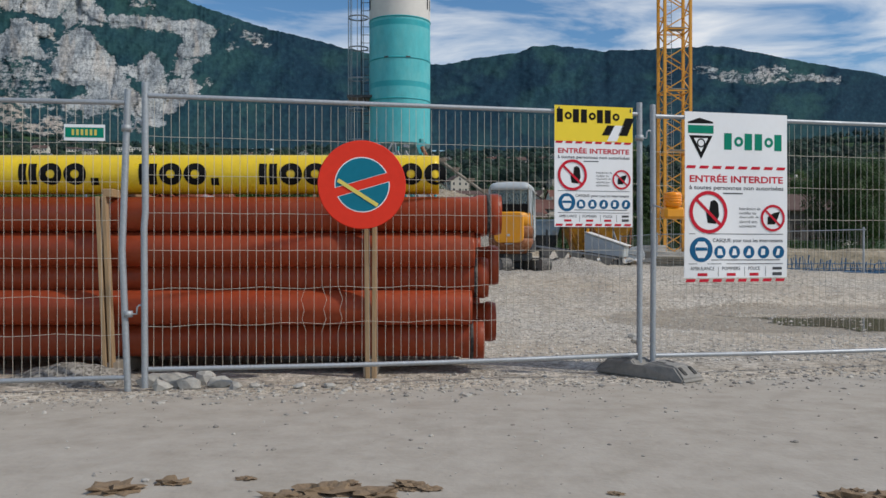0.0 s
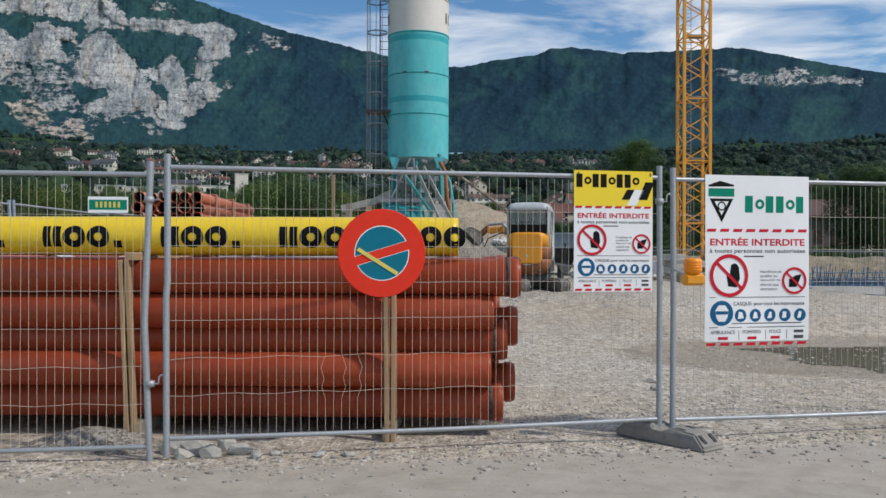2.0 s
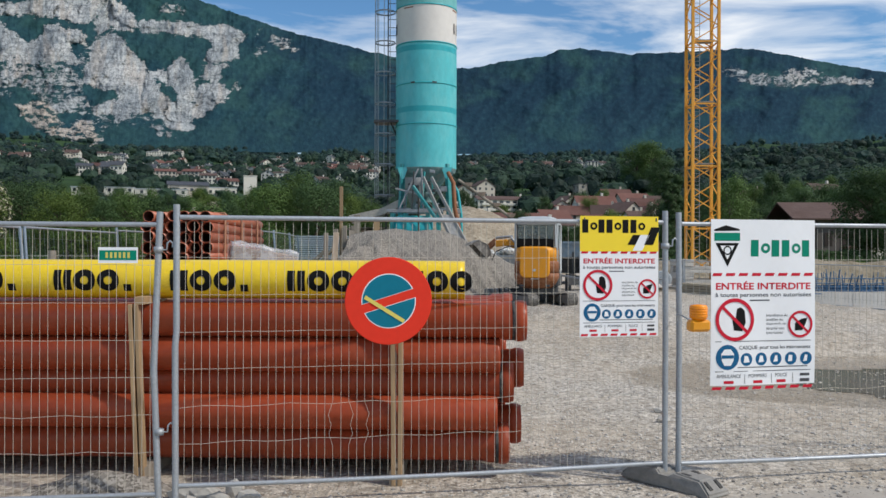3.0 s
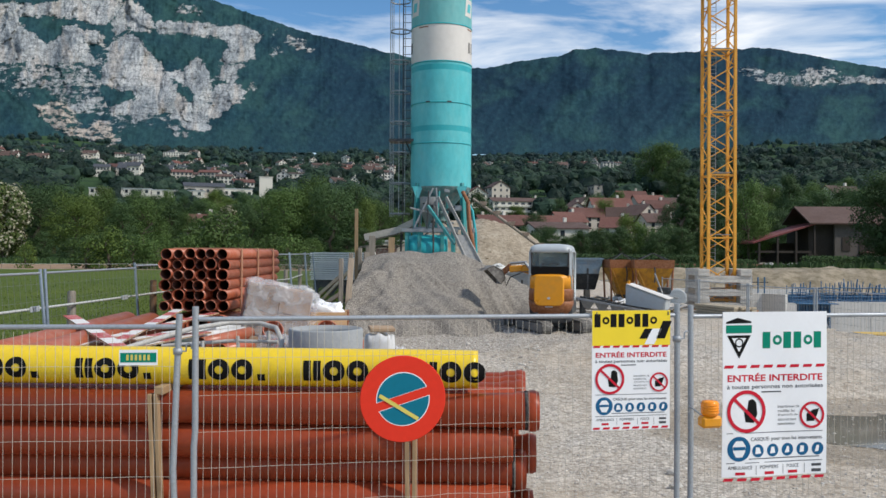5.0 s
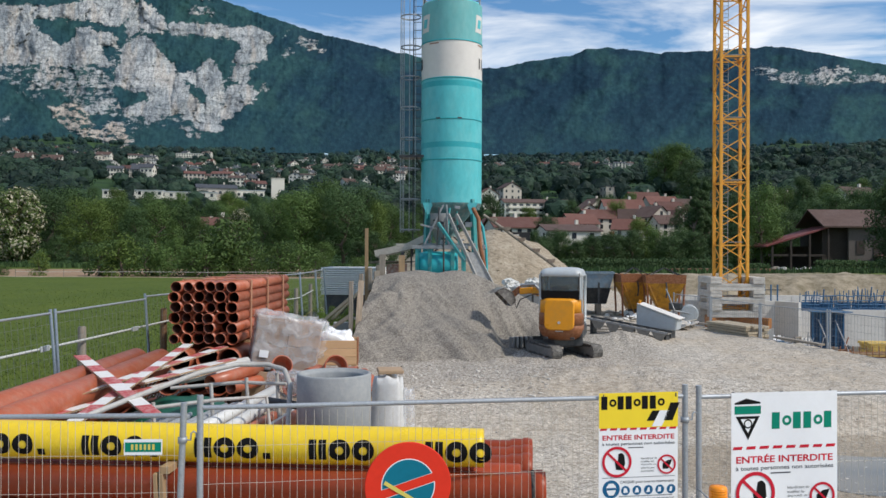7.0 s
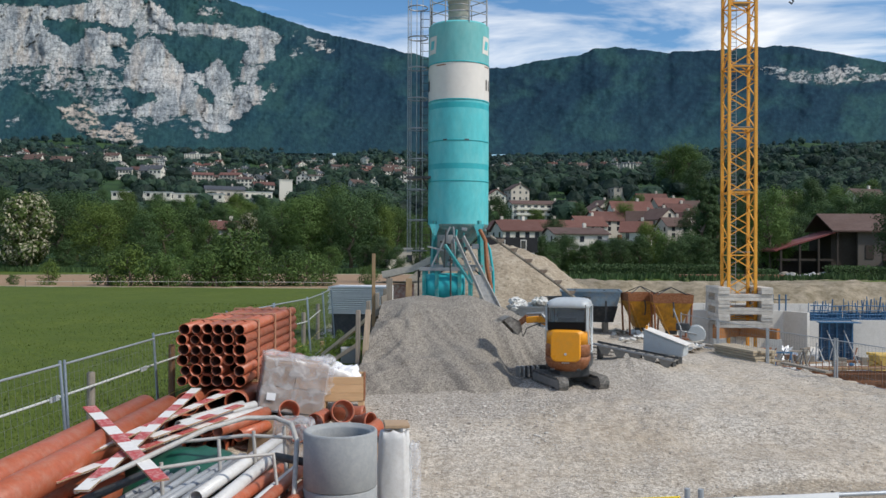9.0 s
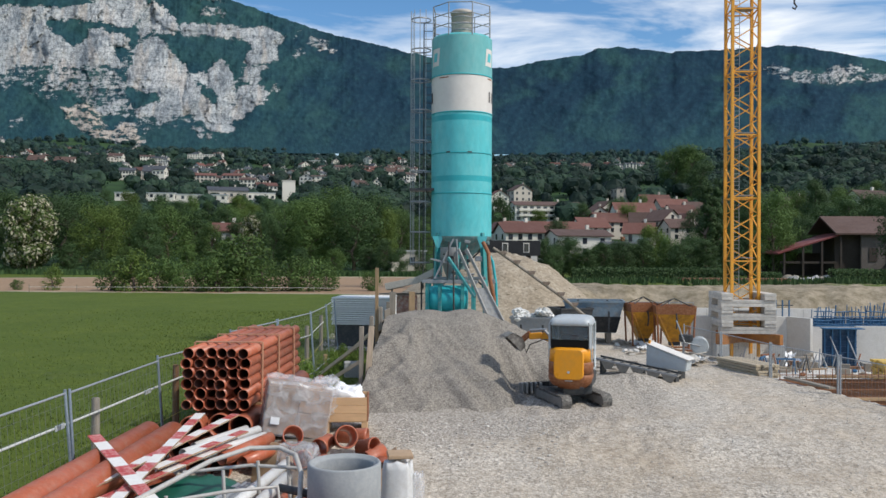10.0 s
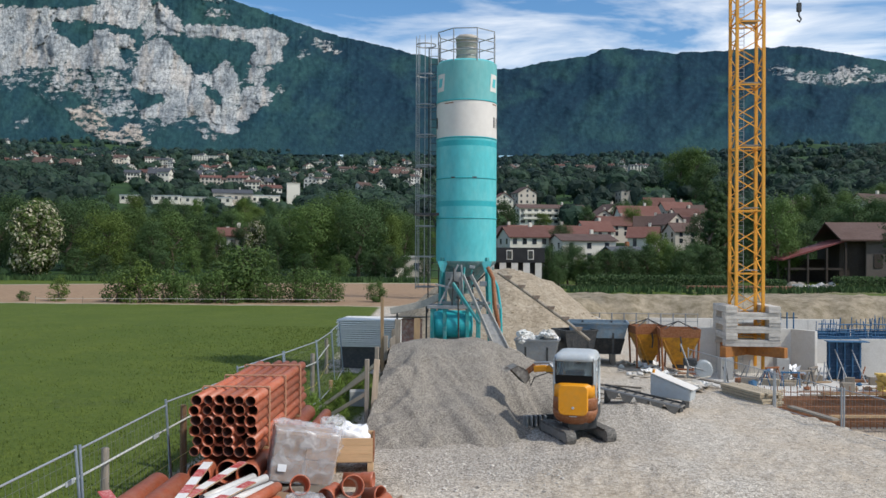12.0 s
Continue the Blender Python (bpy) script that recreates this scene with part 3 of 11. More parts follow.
EAST_CRAG_D = [(591, 94), (597, 90), (604, 94), (599, 98)]
HIGH_CRAG = [(361, 24), (373, 18), (407, 26), (403, 31), (365, 30)]
HIGH_CRAG_B = [(327, -12), (400, -12), (397, 7), (346, 2)]
FOOT_SCREE = [(344, 226), (365, 232), (383, 239), (382, 250), (365, 245), (346, 236)]
WEST_STREAK = [(23, 232), (37, 217), (52, 212), (49, 219), (28, 233)]
PILLAR_FOOT = [(486, 161), (495, 154), (501, 159), (492, 166)]
FAR_BAND = [(1358, 119), (1390, 113), (1410, 127), (1470, 129), (1488, 116), (1530, 114), (1536, 127), (1640, 131), (1640, 143), (1540, 139), (1490, 145), (1420, 142), (1376, 130)]
WALLS = [UPPER_BAND, WEST_WALL, TOWER, EAST_BAND, EAST_PILLAR, GREAT_SLAB, MIDDLE_SLAB]
BROKEN = [CRUSHED_FLANK, RED_SCREE, LOW_SCREE, EAST_CRAG, EAST_CRAG_B, EAST_CRAG_C, EAST_CRAG_D, HIGH_CRAG, HIGH_CRAG_B, FOOT_SCREE, WEST_STREAK, PILLAR_FOOT, FAR_BAND]
SCRUBBY = [WEST_SCRUB, NECK, SLAB_FOOT, EAST_GAP]
WARM = [RED_SCREE, LOW_SCREE]


def outlines(table, u, v):
    """Signed distance of every point to the nearest outline, positive inside."""
    top = np.full(u.shape, -60.0)
    for poly in table:
        xs, ys = [p[0] for p in poly], [p[1] for p in poly]
        pick = np.nonzero((u > min(xs) - 40) & (u < max(xs) + 40) & (v > min(ys) - 40) & (v < max(ys) + 40))[0]
        pu, pv = u[pick], v[pick]
        inside, best = np.zeros(pu.shape, bool), np.full(pu.shape, 60.0)
        for (x0, y0), (x1, y1) in zip(poly, poly[1:] + poly[:1]):
            if y0 != y1:
                inside ^= ((y0 > pv) != (y1 > pv)) & (pu < (x1 - x0) * (pv - y0) / (y1 - y0) + x0)
            dx, dy = x1 - x0, y1 - y0
            t = np.clip(((pu - x0) * dx + (pv - y0) * dy) / (dx * dx + dy * dy), 0, 1)
            best = np.minimum(best, np.hypot(pu - x0 - t * dx, pv - y0 - t * dy))
        top[pick] = np.maximum(top[pick], np.where(inside, best, -best))
    return top


def mountain_material():
    mt = bpy.data.materials.new("mountainside")
    mt.use_nodes = True
    nd, ln = mt.node_tree.nodes, mt.node_tree.links
    bs = nd["Principled BSDF"]
    bs.inputs["Roughness"].default_value = 0.95
    bs.inputs["Specular IOR Level"].default_value = 0.05
    lie = nd.new("ShaderNodeAttribute")
    lie.attribute_name = "lie"

    def tex(scale, detail, stretch=(1, 1, 1), rough=0.65):
        mp = nd.new("ShaderNodeMapping")
        mp.inputs["Scale"].default_value = stretch
        ln.new(lie.outputs["Vector"], mp.inputs["Vector"])
        n = nd.new("ShaderNodeTexNoise")
        n.inputs["Scale"].default_value, n.inputs["Detail"].default_value, n.inputs["Roughness"].default_value = scale, detail, rough
        ln.new(mp.outputs[0], n.inputs["Vector"])
        return n.outputs["Fac"]

    def ramp(fac, stops):
        r = nd.new("ShaderNodeValToRGB")
        el = r.color_ramp.elements
        while len(el) < len(stops):
            el.new(0.5)
        for e, (p, c) in zip(el, stops):
            e.position, e.color = p, (*c, 1)
        ln.new(fac, r.inputs[0])
        return r.outputs[0]

    def mix(fac, a, b):
        m = nd.new("ShaderNodeMix")
        m.data_type = "RGBA"
        ln.new(fac, m.inputs["Factor"])
        ln.new(a, m.inputs["A"])
        ln.new(b, m.inputs["B"])
        return m.outputs["Result"]

    crowns, patches, folds = tex(0.075, 5, rough=0.6), tex(0.008, 5), tex(0.0035, 4, (1, 1, 1.6))
    # haze of distance is painted in: wood greens are pushed towards blue
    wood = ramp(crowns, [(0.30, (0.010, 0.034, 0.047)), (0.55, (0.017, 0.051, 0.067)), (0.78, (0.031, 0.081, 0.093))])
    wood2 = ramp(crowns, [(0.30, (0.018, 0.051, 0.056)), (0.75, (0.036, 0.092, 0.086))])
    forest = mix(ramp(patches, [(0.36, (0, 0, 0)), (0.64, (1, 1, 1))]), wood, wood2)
    # cloud shadow put into the colour: darker, bluer wood on the right-hand ridge
    cloud_shade = nd.new("ShaderNodeAttribute")
    cloud_shade.attribute_name = "cloud_shade"
    forest = mix(cloud_shade.outputs["Fac"], forest, ramp(crowns, [(0.30, (0.008, 0.024, 0.043)), (0.55, (0.012, 0.036, 0.058)), (0.78, (0.022, 0.058, 0.077))]))

    def times(a, b):
        m = nd.new("ShaderNodeMix")
        m.data_type, m.blend_type = "RGBA", "MULTIPLY"
        m.inputs["Factor"].default_value = 1.0
        ln.new(a, m.inputs["A"])
        ln.new(b, m.inputs["B"])
        return m.outputs["Result"]

    def cracks(scale, stretch, width):
        """Thin dark joints where a bent field crosses its middle value."""
        c = nd.new("ShaderNodeMath")
        c.operation = "SUBTRACT"
        c.inputs[1].default_value = 0.5
        ln.new(tex(scale, 5, stretch, 0.62), c.inputs[0])
        d = nd.new("ShaderNodeMath")
        d.operation = "ABSOLUTE"
        ln.new(c.outputs[0], d.inputs[0])
        return ramp(d.outputs[0], [(0.0, (0.52, 0.53, 0.55)), (width, (1, 1, 1))])

    # limestone: broad tones, beds that lie level, stains that run down, joints
    broad, beds, streak, grit = tex(0.011, 6, (1, 1, 0.8), 0.6), tex(0.03, 7, (0.35, 1, 2.2), 0.65), tex(0.05, 7, (2.0, 1, 0.35), 0.65), tex(0.16, 5, (1, 1, 0.8), 0.7)
    # the darker greys are cooled for the same painted haze
    stone = ramp(broad, [(0.34, (0.30, 0.325, 0.33)), (0.5, (0.40, 0.423, 0.42)), (0.64, (0.51, 0.518, 0.50))])
    stone = times(stone, ramp(beds, [(0.40, (0.72, 0.745, 0.77)), (0.50, (1, 1, 1))]))
    stone = times(stone, ramp(streak, [(0.45, (1, 1, 1)), (0.66, (0.84, 0.83, 0.82))]))
    stone = times(stone, ramp(grit, [(0.38, (0.86, 0.87, 0.88)), (0.55, (1, 1, 1))]))
    stone = times(stone, cracks(0.020, (1.3, 1, 0.6), 0.020))
    stone = times(stone, cracks(0.06, (1.3, 1, 0.6), 0.04))
    stone = times(stone, cracks(0.045, (0.5, 1, 1.5), 0.035))
    warm = nd.new("ShaderNodeAttribute")
    warm.attribute_name = "warm"
    stone = mix(warm.outputs["Fac"], stone, times(ramp(grit, [(0.34, (0.26, 0.21, 0.165)), (0.60, (0.60, 0.50, 0.40))]), ramp(beds, [(0.40, (0.75, 0.75, 0.75)), (0.56, (1, 1, 1))])))
    rock = nd.new("ShaderNodeAttribute")
    rock.attribute_name = "rock"

    def scaled(fac, k):
        m = nd.new("ShaderNodeMath")
        m.operation = "MULTIPLY"
        m.inputs[1].default_value = k
        ln.new(fac, m.inputs[0])
        return m.outputs[0]

    def total(a, b):
        m = nd.new("ShaderNodeMath")
        ln.new(a, m.inputs[0])
        ln.new(b, m.inputs[1])
        return m.outputs[0]

    # scrub clings to ledges: the rim and the beds decide where the wood gives way to rock
    field = total(total(rock.outputs["Fac"], scaled(tex(0.055, 8, (0.8, 1, 1.3), 0.78), 1.25)), scaled(beds, 0.55))
    edge = nd.new("ShaderNodeMapRange")
    edge.inputs["From Min"].default_value, edge.inputs["From Max"].default_value = 1.345, 1.405
    ln.new(field, edge.inputs["Value"])
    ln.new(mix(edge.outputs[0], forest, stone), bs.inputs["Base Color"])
    bp = nd.new("ShaderNodeBump")
    bp.inputs["Strength"].default_value, bp.inputs["Distance"].default_value = 0.55, 7.0
    grain = nd.new("ShaderNodeMix")
    ln.new(edge.outputs[0], grain.inputs["Factor"])
    ln.new(scaled(crowns, 0.8), grain.inputs["A"])
    ln.new(total(scaled(streak, 0.35), scaled(beds, 1.0)), grain.inputs["B"])
    ln.new(total(grain.outputs["Result"], scaled(folds, 4.0)), bp.inputs["Height"])
    ln.new(bp.outputs[0], bs.inputs["Normal"])
    return mt


def slabs(u, v, wide, tall, seed):
    """Rock broken into flat plates: each cell leans its own way."""
    at = Vector((u / wide, v / tall, seed))
    near, spots = noise.voronoi(at)
    c = spots[0]
    lean = noise.cell_vector(c * 7.3 + Vector((seed, 0.5, 0.5)))
    return (lean.x - 0.5) * 2 * (at.x - c.x) + (lean.y - 0.35) * (at.y - c.y) + 0.5 * (lean.z - 0.5)


def build_mountain():
    """The long ridge behind the village: bearings across, slope upwards."""
    us = np.concatenate([np.arange(-900, -60, 12.0), np.arange(-60, 640, 1.7), np.arange(640, 1640, 3.2), np.arange(1640, 2600, 14.0)])
    rows, back = 190, 14
    f, head, h0 = 1481.0, radians(4.59), 5.0
    n = len(us)
    crest = np.array([curve(SKYLINE, u) + 2.2 * noise.fractal((u * 0.06, 0.3, 2), 0.6, 2.1, 7) for u in us])
    s = np.repeat(np.arange(rows + back) / rows, n)
    u = np.tile(us, rows + back)
    v = 275 + (np.tile(crest, rows + back) - 275) * np.minimum(s, 1.0)
    wob = np.array([(noise.fractal((a * 0.07, b * 0.07, 6), 0.5, 2.1, 6), noise.fractal((a * 0.07, b * 0.07, 11), 0.5, 2.1, 6)) for a, b in zip(u, v)])
    wu, wv = u + 4.5 * wob[:, 0], v + 3.5 * wob[:, 1]
    wall, loose, red = outlines(WALLS, wu, wv), outlines(BROKEN, wu, wv), outlines(WARM, wu, wv)
    rock = np.maximum(np.clip(0.50 + 0.055 * wall, 0.0, 0.68), np.clip(0.44 + 0.03 * loose, 0.0, 0.485))
    rock = np.maximum(rock, np.clip(0.33 + 0.015 * outlines(SCRUBBY, wu, wv), 0.0, 0.405))
    verts, warm, lie, cloud_shade = [], [], [], []
    for i in range(len(u)):
        a, b, k = u[i], v[i], min(s[i], 1.0)
        p = Vector((a * 0.011, b * 0.011, 0.0))
        ridge = noise.ridged_multi_fractal(p + Vector((3, 1, 5)), 0.9, 2.1, 4, 1.0, 2.0) - 1.0
        gully = noise.fractal(Vector((a * 0.018 + b * 0.012, b * 0.006, 4)), 0.9, 2.0, 3)
        depth = 1900 + 1400 * k ** 0.9 - (48 * ridge + 60 * gully) * min(1, 4 * k)
        bare = max(wall[i], loose[i])
        if bare > -6:
            m = smooth(-6, 3, bare)
            depth += m * (30 * slabs(wu[i], wv[i], 46, 80, 1.0) + 13 * slabs(wu[i], wv[i], 14, 30, 4.0) + 4 * slabs(wu[i], wv[i], 5, 8, 9.0))
            depth -= 3.0 * math.sqrt(max(0.0, min(36.0, bare))) * m
        z = h0 + (447 - b) / f * depth
        if s[i] > 1:
            depth += (s[i] - 1) * 3200
            z -= (s[i] - 1) * 1600
        x0 = (a - 784) / f * depth
        verts.append((x0 * math.cos(head) - depth * math.sin(head), x0 * math.sin(head) + depth * math.cos(head), z))
        lie.append((2.0 * a, 400.0 * noise.noise((a * 0.002, b * 0.002, 1)), -2.0 * b))
        warm.append(0.6 * smooth(-4, 4, red[i]) + (0.3 * smooth(0.05, 0.5, noise.fractal((a * 0.05, b * 0.012, 8), 0.8, 2.0, 3)) if bare > -6 else 0.0))
        # weight of the painted cloud shadow, by bearing and in patches
        cloud_shade.append((1 - 0.3 * smooth(170, 265, b)) * 0.95 * smooth(400, 660, a + 60 * wob[i, 0]) * smooth(-0.5, 0.3, noise.fractal((a * 0.008, b * 0.014, 3), 0.6, 2.1, 4)))
    faces = [(k * n + i, k * n + i + 1, (k + 1) * n + i + 1, (k + 1) * n + i) for k in range(rows + back - 1) for i in range(n - 1)]
    me = bpy.data.meshes.new("mountain")
    me.from_pydata(verts, [], faces)
    add_point_mask(me, "rock", rock)
    add_point_mask(me, "cloud_shade", cloud_shade)
    me.attributes.new("lie", "FLOAT_VECTOR", "POINT").data.foreach_set("vector", np.array(lie, dtype=np.float32).ravel())
    add_point_mask(me, "warm", warm)
    me.polygons.foreach_set("use_smooth", [True] * len(me.polygons))
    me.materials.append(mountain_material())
    return tagged(new("mountain", me), "dark wooded mountain ridge with pale limestone cliffs", "mountain", kind="structure")


build_mountain()


# ---- site fence in front ----
def ground_at(x, y):
    return ground_z(x, y)


WIRE_LOW, WIRE_HIGH = 0.115, 1.845


def upright_wire():
    b = mesh_bm()
    rod(b, (0, 0, WIRE_LOW), (0, 0, WIRE_HIGH), 0.0015, 5, caps=False)
    return mesh_of("wire", b, M_WIRE)


WIRE_MESH = upright_wire()


def fence_panel(a, b, lift=0.0, kinks=((), ()), bent=(), dents=0):
    """A tube frame with a welded wire grid between a and b. kinks: (height, shift) pairs of each post."""
    ax, ay = a
    bx, by = b
    ln, rz = math.hypot(bx - ax, by - ay), math.degrees(math.atan2(by - ay, bx - ax))
    t = thing("mesh_fence", (ax, ay, lift), rz, "galvanised mesh fence panel on tube posts, dented and muddy", "fence panel", "site fence panels")
    for x, kk in ((0, kinks[0]), (ln, kinks[1])):
        g = mesh_bm()
        pts = [(x, 0, -0.02 if lift >= 0 else -0.0)] + [(x + s, 0, z) for z, s in kk] + [(x, 0, 1.96)]
        full = [pts[0]]
        for p, q in zip(pts, pts[1:]):
            full += [tuple(p[i] + (q[i] - p[i]) * f for i in range(3)) for f in (0.5, 1.0)]
        sweep(g, full, 0.0215, 12)
        part("post", g, M_GALV, t)
    for z, nm in ((1.875, "top_rail"), (0.10, "bottom_rail")):
        g = mesh_bm()
        n = 16
        sweep(g, [(0.02 + (ln - 0.04) * i / n, 0, z - 0.012 * math.sin(math.pi * i / n) * (nm == "bottom_rail")) for i in range(n + 1)], 0.0165, 10)
        part(nm, g, M_GALV, t)
    rnd = random.Random(int(abs(ax) * 100))
    count = int(ln / 0.0535)
    for i in range(1, count):
        x = ln * i / count
        near = [d for d in bent if abs(d - x) < 0.03]
        if near:
            g = mesh_bm()
            s = rnd.choice((-1, 1)) * 0.026
            sweep(g, [(x, -0.012, WIRE_LOW), (x, -0.012, 0.33), (x + s, -0.03, 0.41), (x + s * 0.4, -0.02, 0.47), (x + s * 1.2, -0.02, 0.54), (x, -0.012, 0.63), (x, -0.012, WIRE_HIGH)], 0.0014, 5)
            part("wire", g, M_WIRE, t)
        else:
            m = Matrix.Translation((x, -0.012, 0)) @ pose(0, 0, 0, rnd.uniform(-0.15, 0.15), rnd.uniform(-0.22, 0.22), 0)
            piece("wire", WIRE_MESH, t, m)
    for z in (0.38, 0.62, 0.87, 1.115, 1.36, 1.61):
        g = mesh_bm()
        n = 24
        sweep(g, [(0.02 + (ln - 0.04) * i / n, -0.008, z + 0.006 * math.sin(i * 1.7 + z * 9) * (0.3 + (z < 0.7))) for i in range(n + 1)], 0.0016, 5)
        part("cross_wire", g, M_WIRE, t)
    return t


FENCE_A, FENCE_B = (-1.93, 5.42), (1.45, 6.18)
fence_panel(FENCE_A, FENCE_B, 0.0, (((1.02, -0.006), (1.12, 0.002)), ((1.0, 0.004),)), bent=(1.04, 1.15, 1.26))
fence_panel((1.555, 6.205), (4.92, 6.96), -0.01, (((0.9, 0.006),), ()))
fence_panel((-5.45, 4.97), (-2.035, 5.405), -0.05, ((), ((0.92, -0.036),)))


def panel_clip(x, y, z, rz):
    t = thing("coupling_clip", (x, y, z), rz, "small galvanised clip with a hook joining fence posts", "fence clip", "fence clips")
    g = mesh_bm()
    lathe(g, [(0.024, -0.02), (0.031, -0.02), (0.031, 0.02), (0.024, 0.02)], 14, None, close=True)
    part("collar", g, M_GALV, t)
    g = mesh_bm()
    sweep(g, [(0.03, 0, 0), (0.055, -0.004, 0), (0.058, -0.004, 0.045), (0.075, -0.004, 0.058), (0.092, -0.004, 0.045), (0.092, -0.004, 0.015)], 0.006, 8)
    part("hook", g, M_GALV, t)


panel_clip(-2.035, 5.405, 0.46, 8)
panel_clip(-2.045, 5.405, 1.66, 8)
panel_clip(1.45, 6.18, 1.70, 12)


def fence_foot(x, y, z, rz):
    t = thing("rubber_block", (x, y, z), rz, "grey moulded rubber fence foot with slots on the gravel", "fence foot")
    g = mesh_bm()
    a = [(-0.40, 0.0), (0.40, 0.0), (0.40, 0.035), (0.30, 0.115), (0.07, 0.13), (0.045, 0.085), (-0.05, 0.085), (-0.075, 0.13), (-0.30, 0.115), (-0.40, 0.035)]
    prism(g, a, 0.25, Matrix.Translation((0, -0.125, 0)))
    for v in g.verts:
        if v.co.z > 0.1:
            v.co.y *= 0.72
    bmesh.ops.bevel(g, geom=list(g.edges), offset=0.014, segments=2, affect="EDGES")
    part("block", g, M_FOOT, t)
    for sx, tilt in ((-0.345, -38), (-0.16, -4), (0.16, 4), (0.345, 38)):
        for sy in (-0.055, 0.055):
            g = mesh_bm()
            box(g, 0.075, 0.032, 0.012, sx, sy, 0.122 if abs(sx) < 0.3 else 0.083, ry=tilt, bevel=0.004)
            part("slot", g, M_RUBBER, t, "dark moulded slot")


M_FOOT = material("grey_rubber", (0.25, 0.24, 0.22), 0.85, 0, 0.25, 30, 4, 0.3, dirt=(0.33, 0.30, 0.26), dirt_amount=0.6)
fence_foot(1.50, 6.13, -0.055, 128)


# ---- signs ----
def text_mesh(body, width, height, bold=0.0):
    """Built-in letters fitted into a box; x right, y up, from its lower left corner."""
    cu = bpy.data.curves.new("letters", "FONT")
    cu.body, cu.resolution_u, cu.fill_mode, cu.offset = body, 3, "FRONT", bold
    ob = new("letters", cu)
    bpy.context.view_layer.update()
    me = bpy.data.meshes.new_from_object(ob.evaluated_get(bpy.context.evaluated_depsgraph_get()))
    bpy.data.objects.remove(ob)
    co = np.array([v.co[:2] for v in me.vertices])
    lo, hi = co.min(0), co.max(0)
    b = mesh_bm()
    b.from_mesh(me)
    bpy.data.meshes.remove(me)
    for v in b.verts:
        v.co = Vector(((v.co.x - lo[0]) / (hi[0] - lo[0]) * width, (v.co.y - lo[1]) / (hi[1] - lo[1]) * height, 0))
    return b


class Sheet:
    """A hanging printed sheet: x to the right and z down from its upper left corner, as shares of its width; wave bends it."""

    def __init__(self, name, loc, rz, w, h, label, wave=0.0, mat=None, squash=1.0):
        self.t, self.w, self.h, self.wave, self.kz = thing(name, loc, rz, label, "sign", "signs on the fence"), w, h, wave, squash
        g = mesh_bm()
        nx, nz = 18, 26
        for side in (0, 1):
            grid = [[g.verts.new((w * i / nx, self.bend(w * i / nx, -h * k / nz) + 0.003 * side, -h * k / nz)) for i in range(nx + 1)] for k in range(nz + 1)]
            for k in range(nz):
                for i in range(nx):
                    q = (grid[k][i], grid[k + 1][i], grid[k + 1][i + 1], grid[k][i + 1])
                    f = g.faces.new(q if side == 0 else q[::-1])
                    f.smooth = True
        part("sheet", g, mat or M_WHITE, self.t)

    def bend(self, x, z):
        return self.wave * (0.5 + 0.5 * math.sin(x / self.w * 7 + z * 3.0)) * (0.35 + min(1.0, -z / self.h)) + self.wave * 0.8 * (x / self.w) ** 2

    def put(self, name, b, mat, level=1, label=""):
        for v in b.verts:
            v.co.y = self.bend(v.co.x, v.co.z) - 0.0015 * level
        return part(name, b, mat, self.t, label)

    def poly(self, name, pts, mat, level=1):
        b = mesh_bm()
        s = self.w
        # a strip fan with edges short enough to follow the bends
        vs = [b.verts.new((x * s, 0, -z * s * self.kz)) for x, z in pts]
        b.faces.new(vs)
        if self.wave:
            bmesh.ops.triangulate(b, faces=b.faces[:])
            for _ in range(2):
                long = [e for e in b.edges if e.calc_length() > 0.06]
                if long:
                    bmesh.ops.subdivide_edges(b, edges=long, cuts=1)
                    bmesh.ops.triangulate(b, faces=b.faces[:])
        bmesh.ops.recalc_face_normals(b, faces=b.faces[:])
        return self.put(name, b, mat, level)

    def bar(self, x0, z0, x1, z1, mat, level=1, name="printed_bar", slant=0.0):
        return self.poly(name, [(x0 + slant, z0), (x1 + slant, z0), (x1, z1), (x0, z1)], mat, level)

    def disc(self, x, z, r, mat, level=1, name="disc", r_in=0.0):
        n = 30
        z = z * self.kz
        if r_in <= 0:
            z /= self.kz
            return self.poly(name, [(x + r * math.cos(2 * math.pi * i / n), z + r / self.kz * math.sin(2 * math.pi * i / n)) for i in range(n)], mat, level)
        b, s = mesh_bm(), self.w
        o = [b.verts.new(((x + r * math.cos(2 * math.pi * i / n)) * s, 0, -(z + r * math.sin(2 * math.pi * i / n)) * s)) for i in range(n)]
        q = [b.verts.new(((x + r_in * math.cos(2 * math.pi * i / n)) * s, 0, -(z + r_in * math.sin(2 * math.pi * i / n)) * s)) for i in range(n)]
        for i in range(n):
            b.faces.new((o[i], o[(i + 1) % n], q[(i + 1) % n], q[i]))
        return self.put(name, b, mat, level)

    def words(self, body, x0, z0, x1, z1, mat, level=1, bold=0.0):
        b = text_mesh(body, (x1 - x0) * self.w, (z1 - z0) * self.w * self.kz, bold)
        for v in b.verts:
            v.co = Vector((x0 * self.w + v.co.x, 0, -z1 * self.w * self.kz + v.co.y))
        return self.put("lettering", b, mat, level)

    def blocks(self, x0, z0, x1, z1, n, mat, level=1):
        """A brand word as plain bars."""
        step = (x1 - x0) / n
        for i in range(n):
            xa = x0 + i * step + step * 0.08
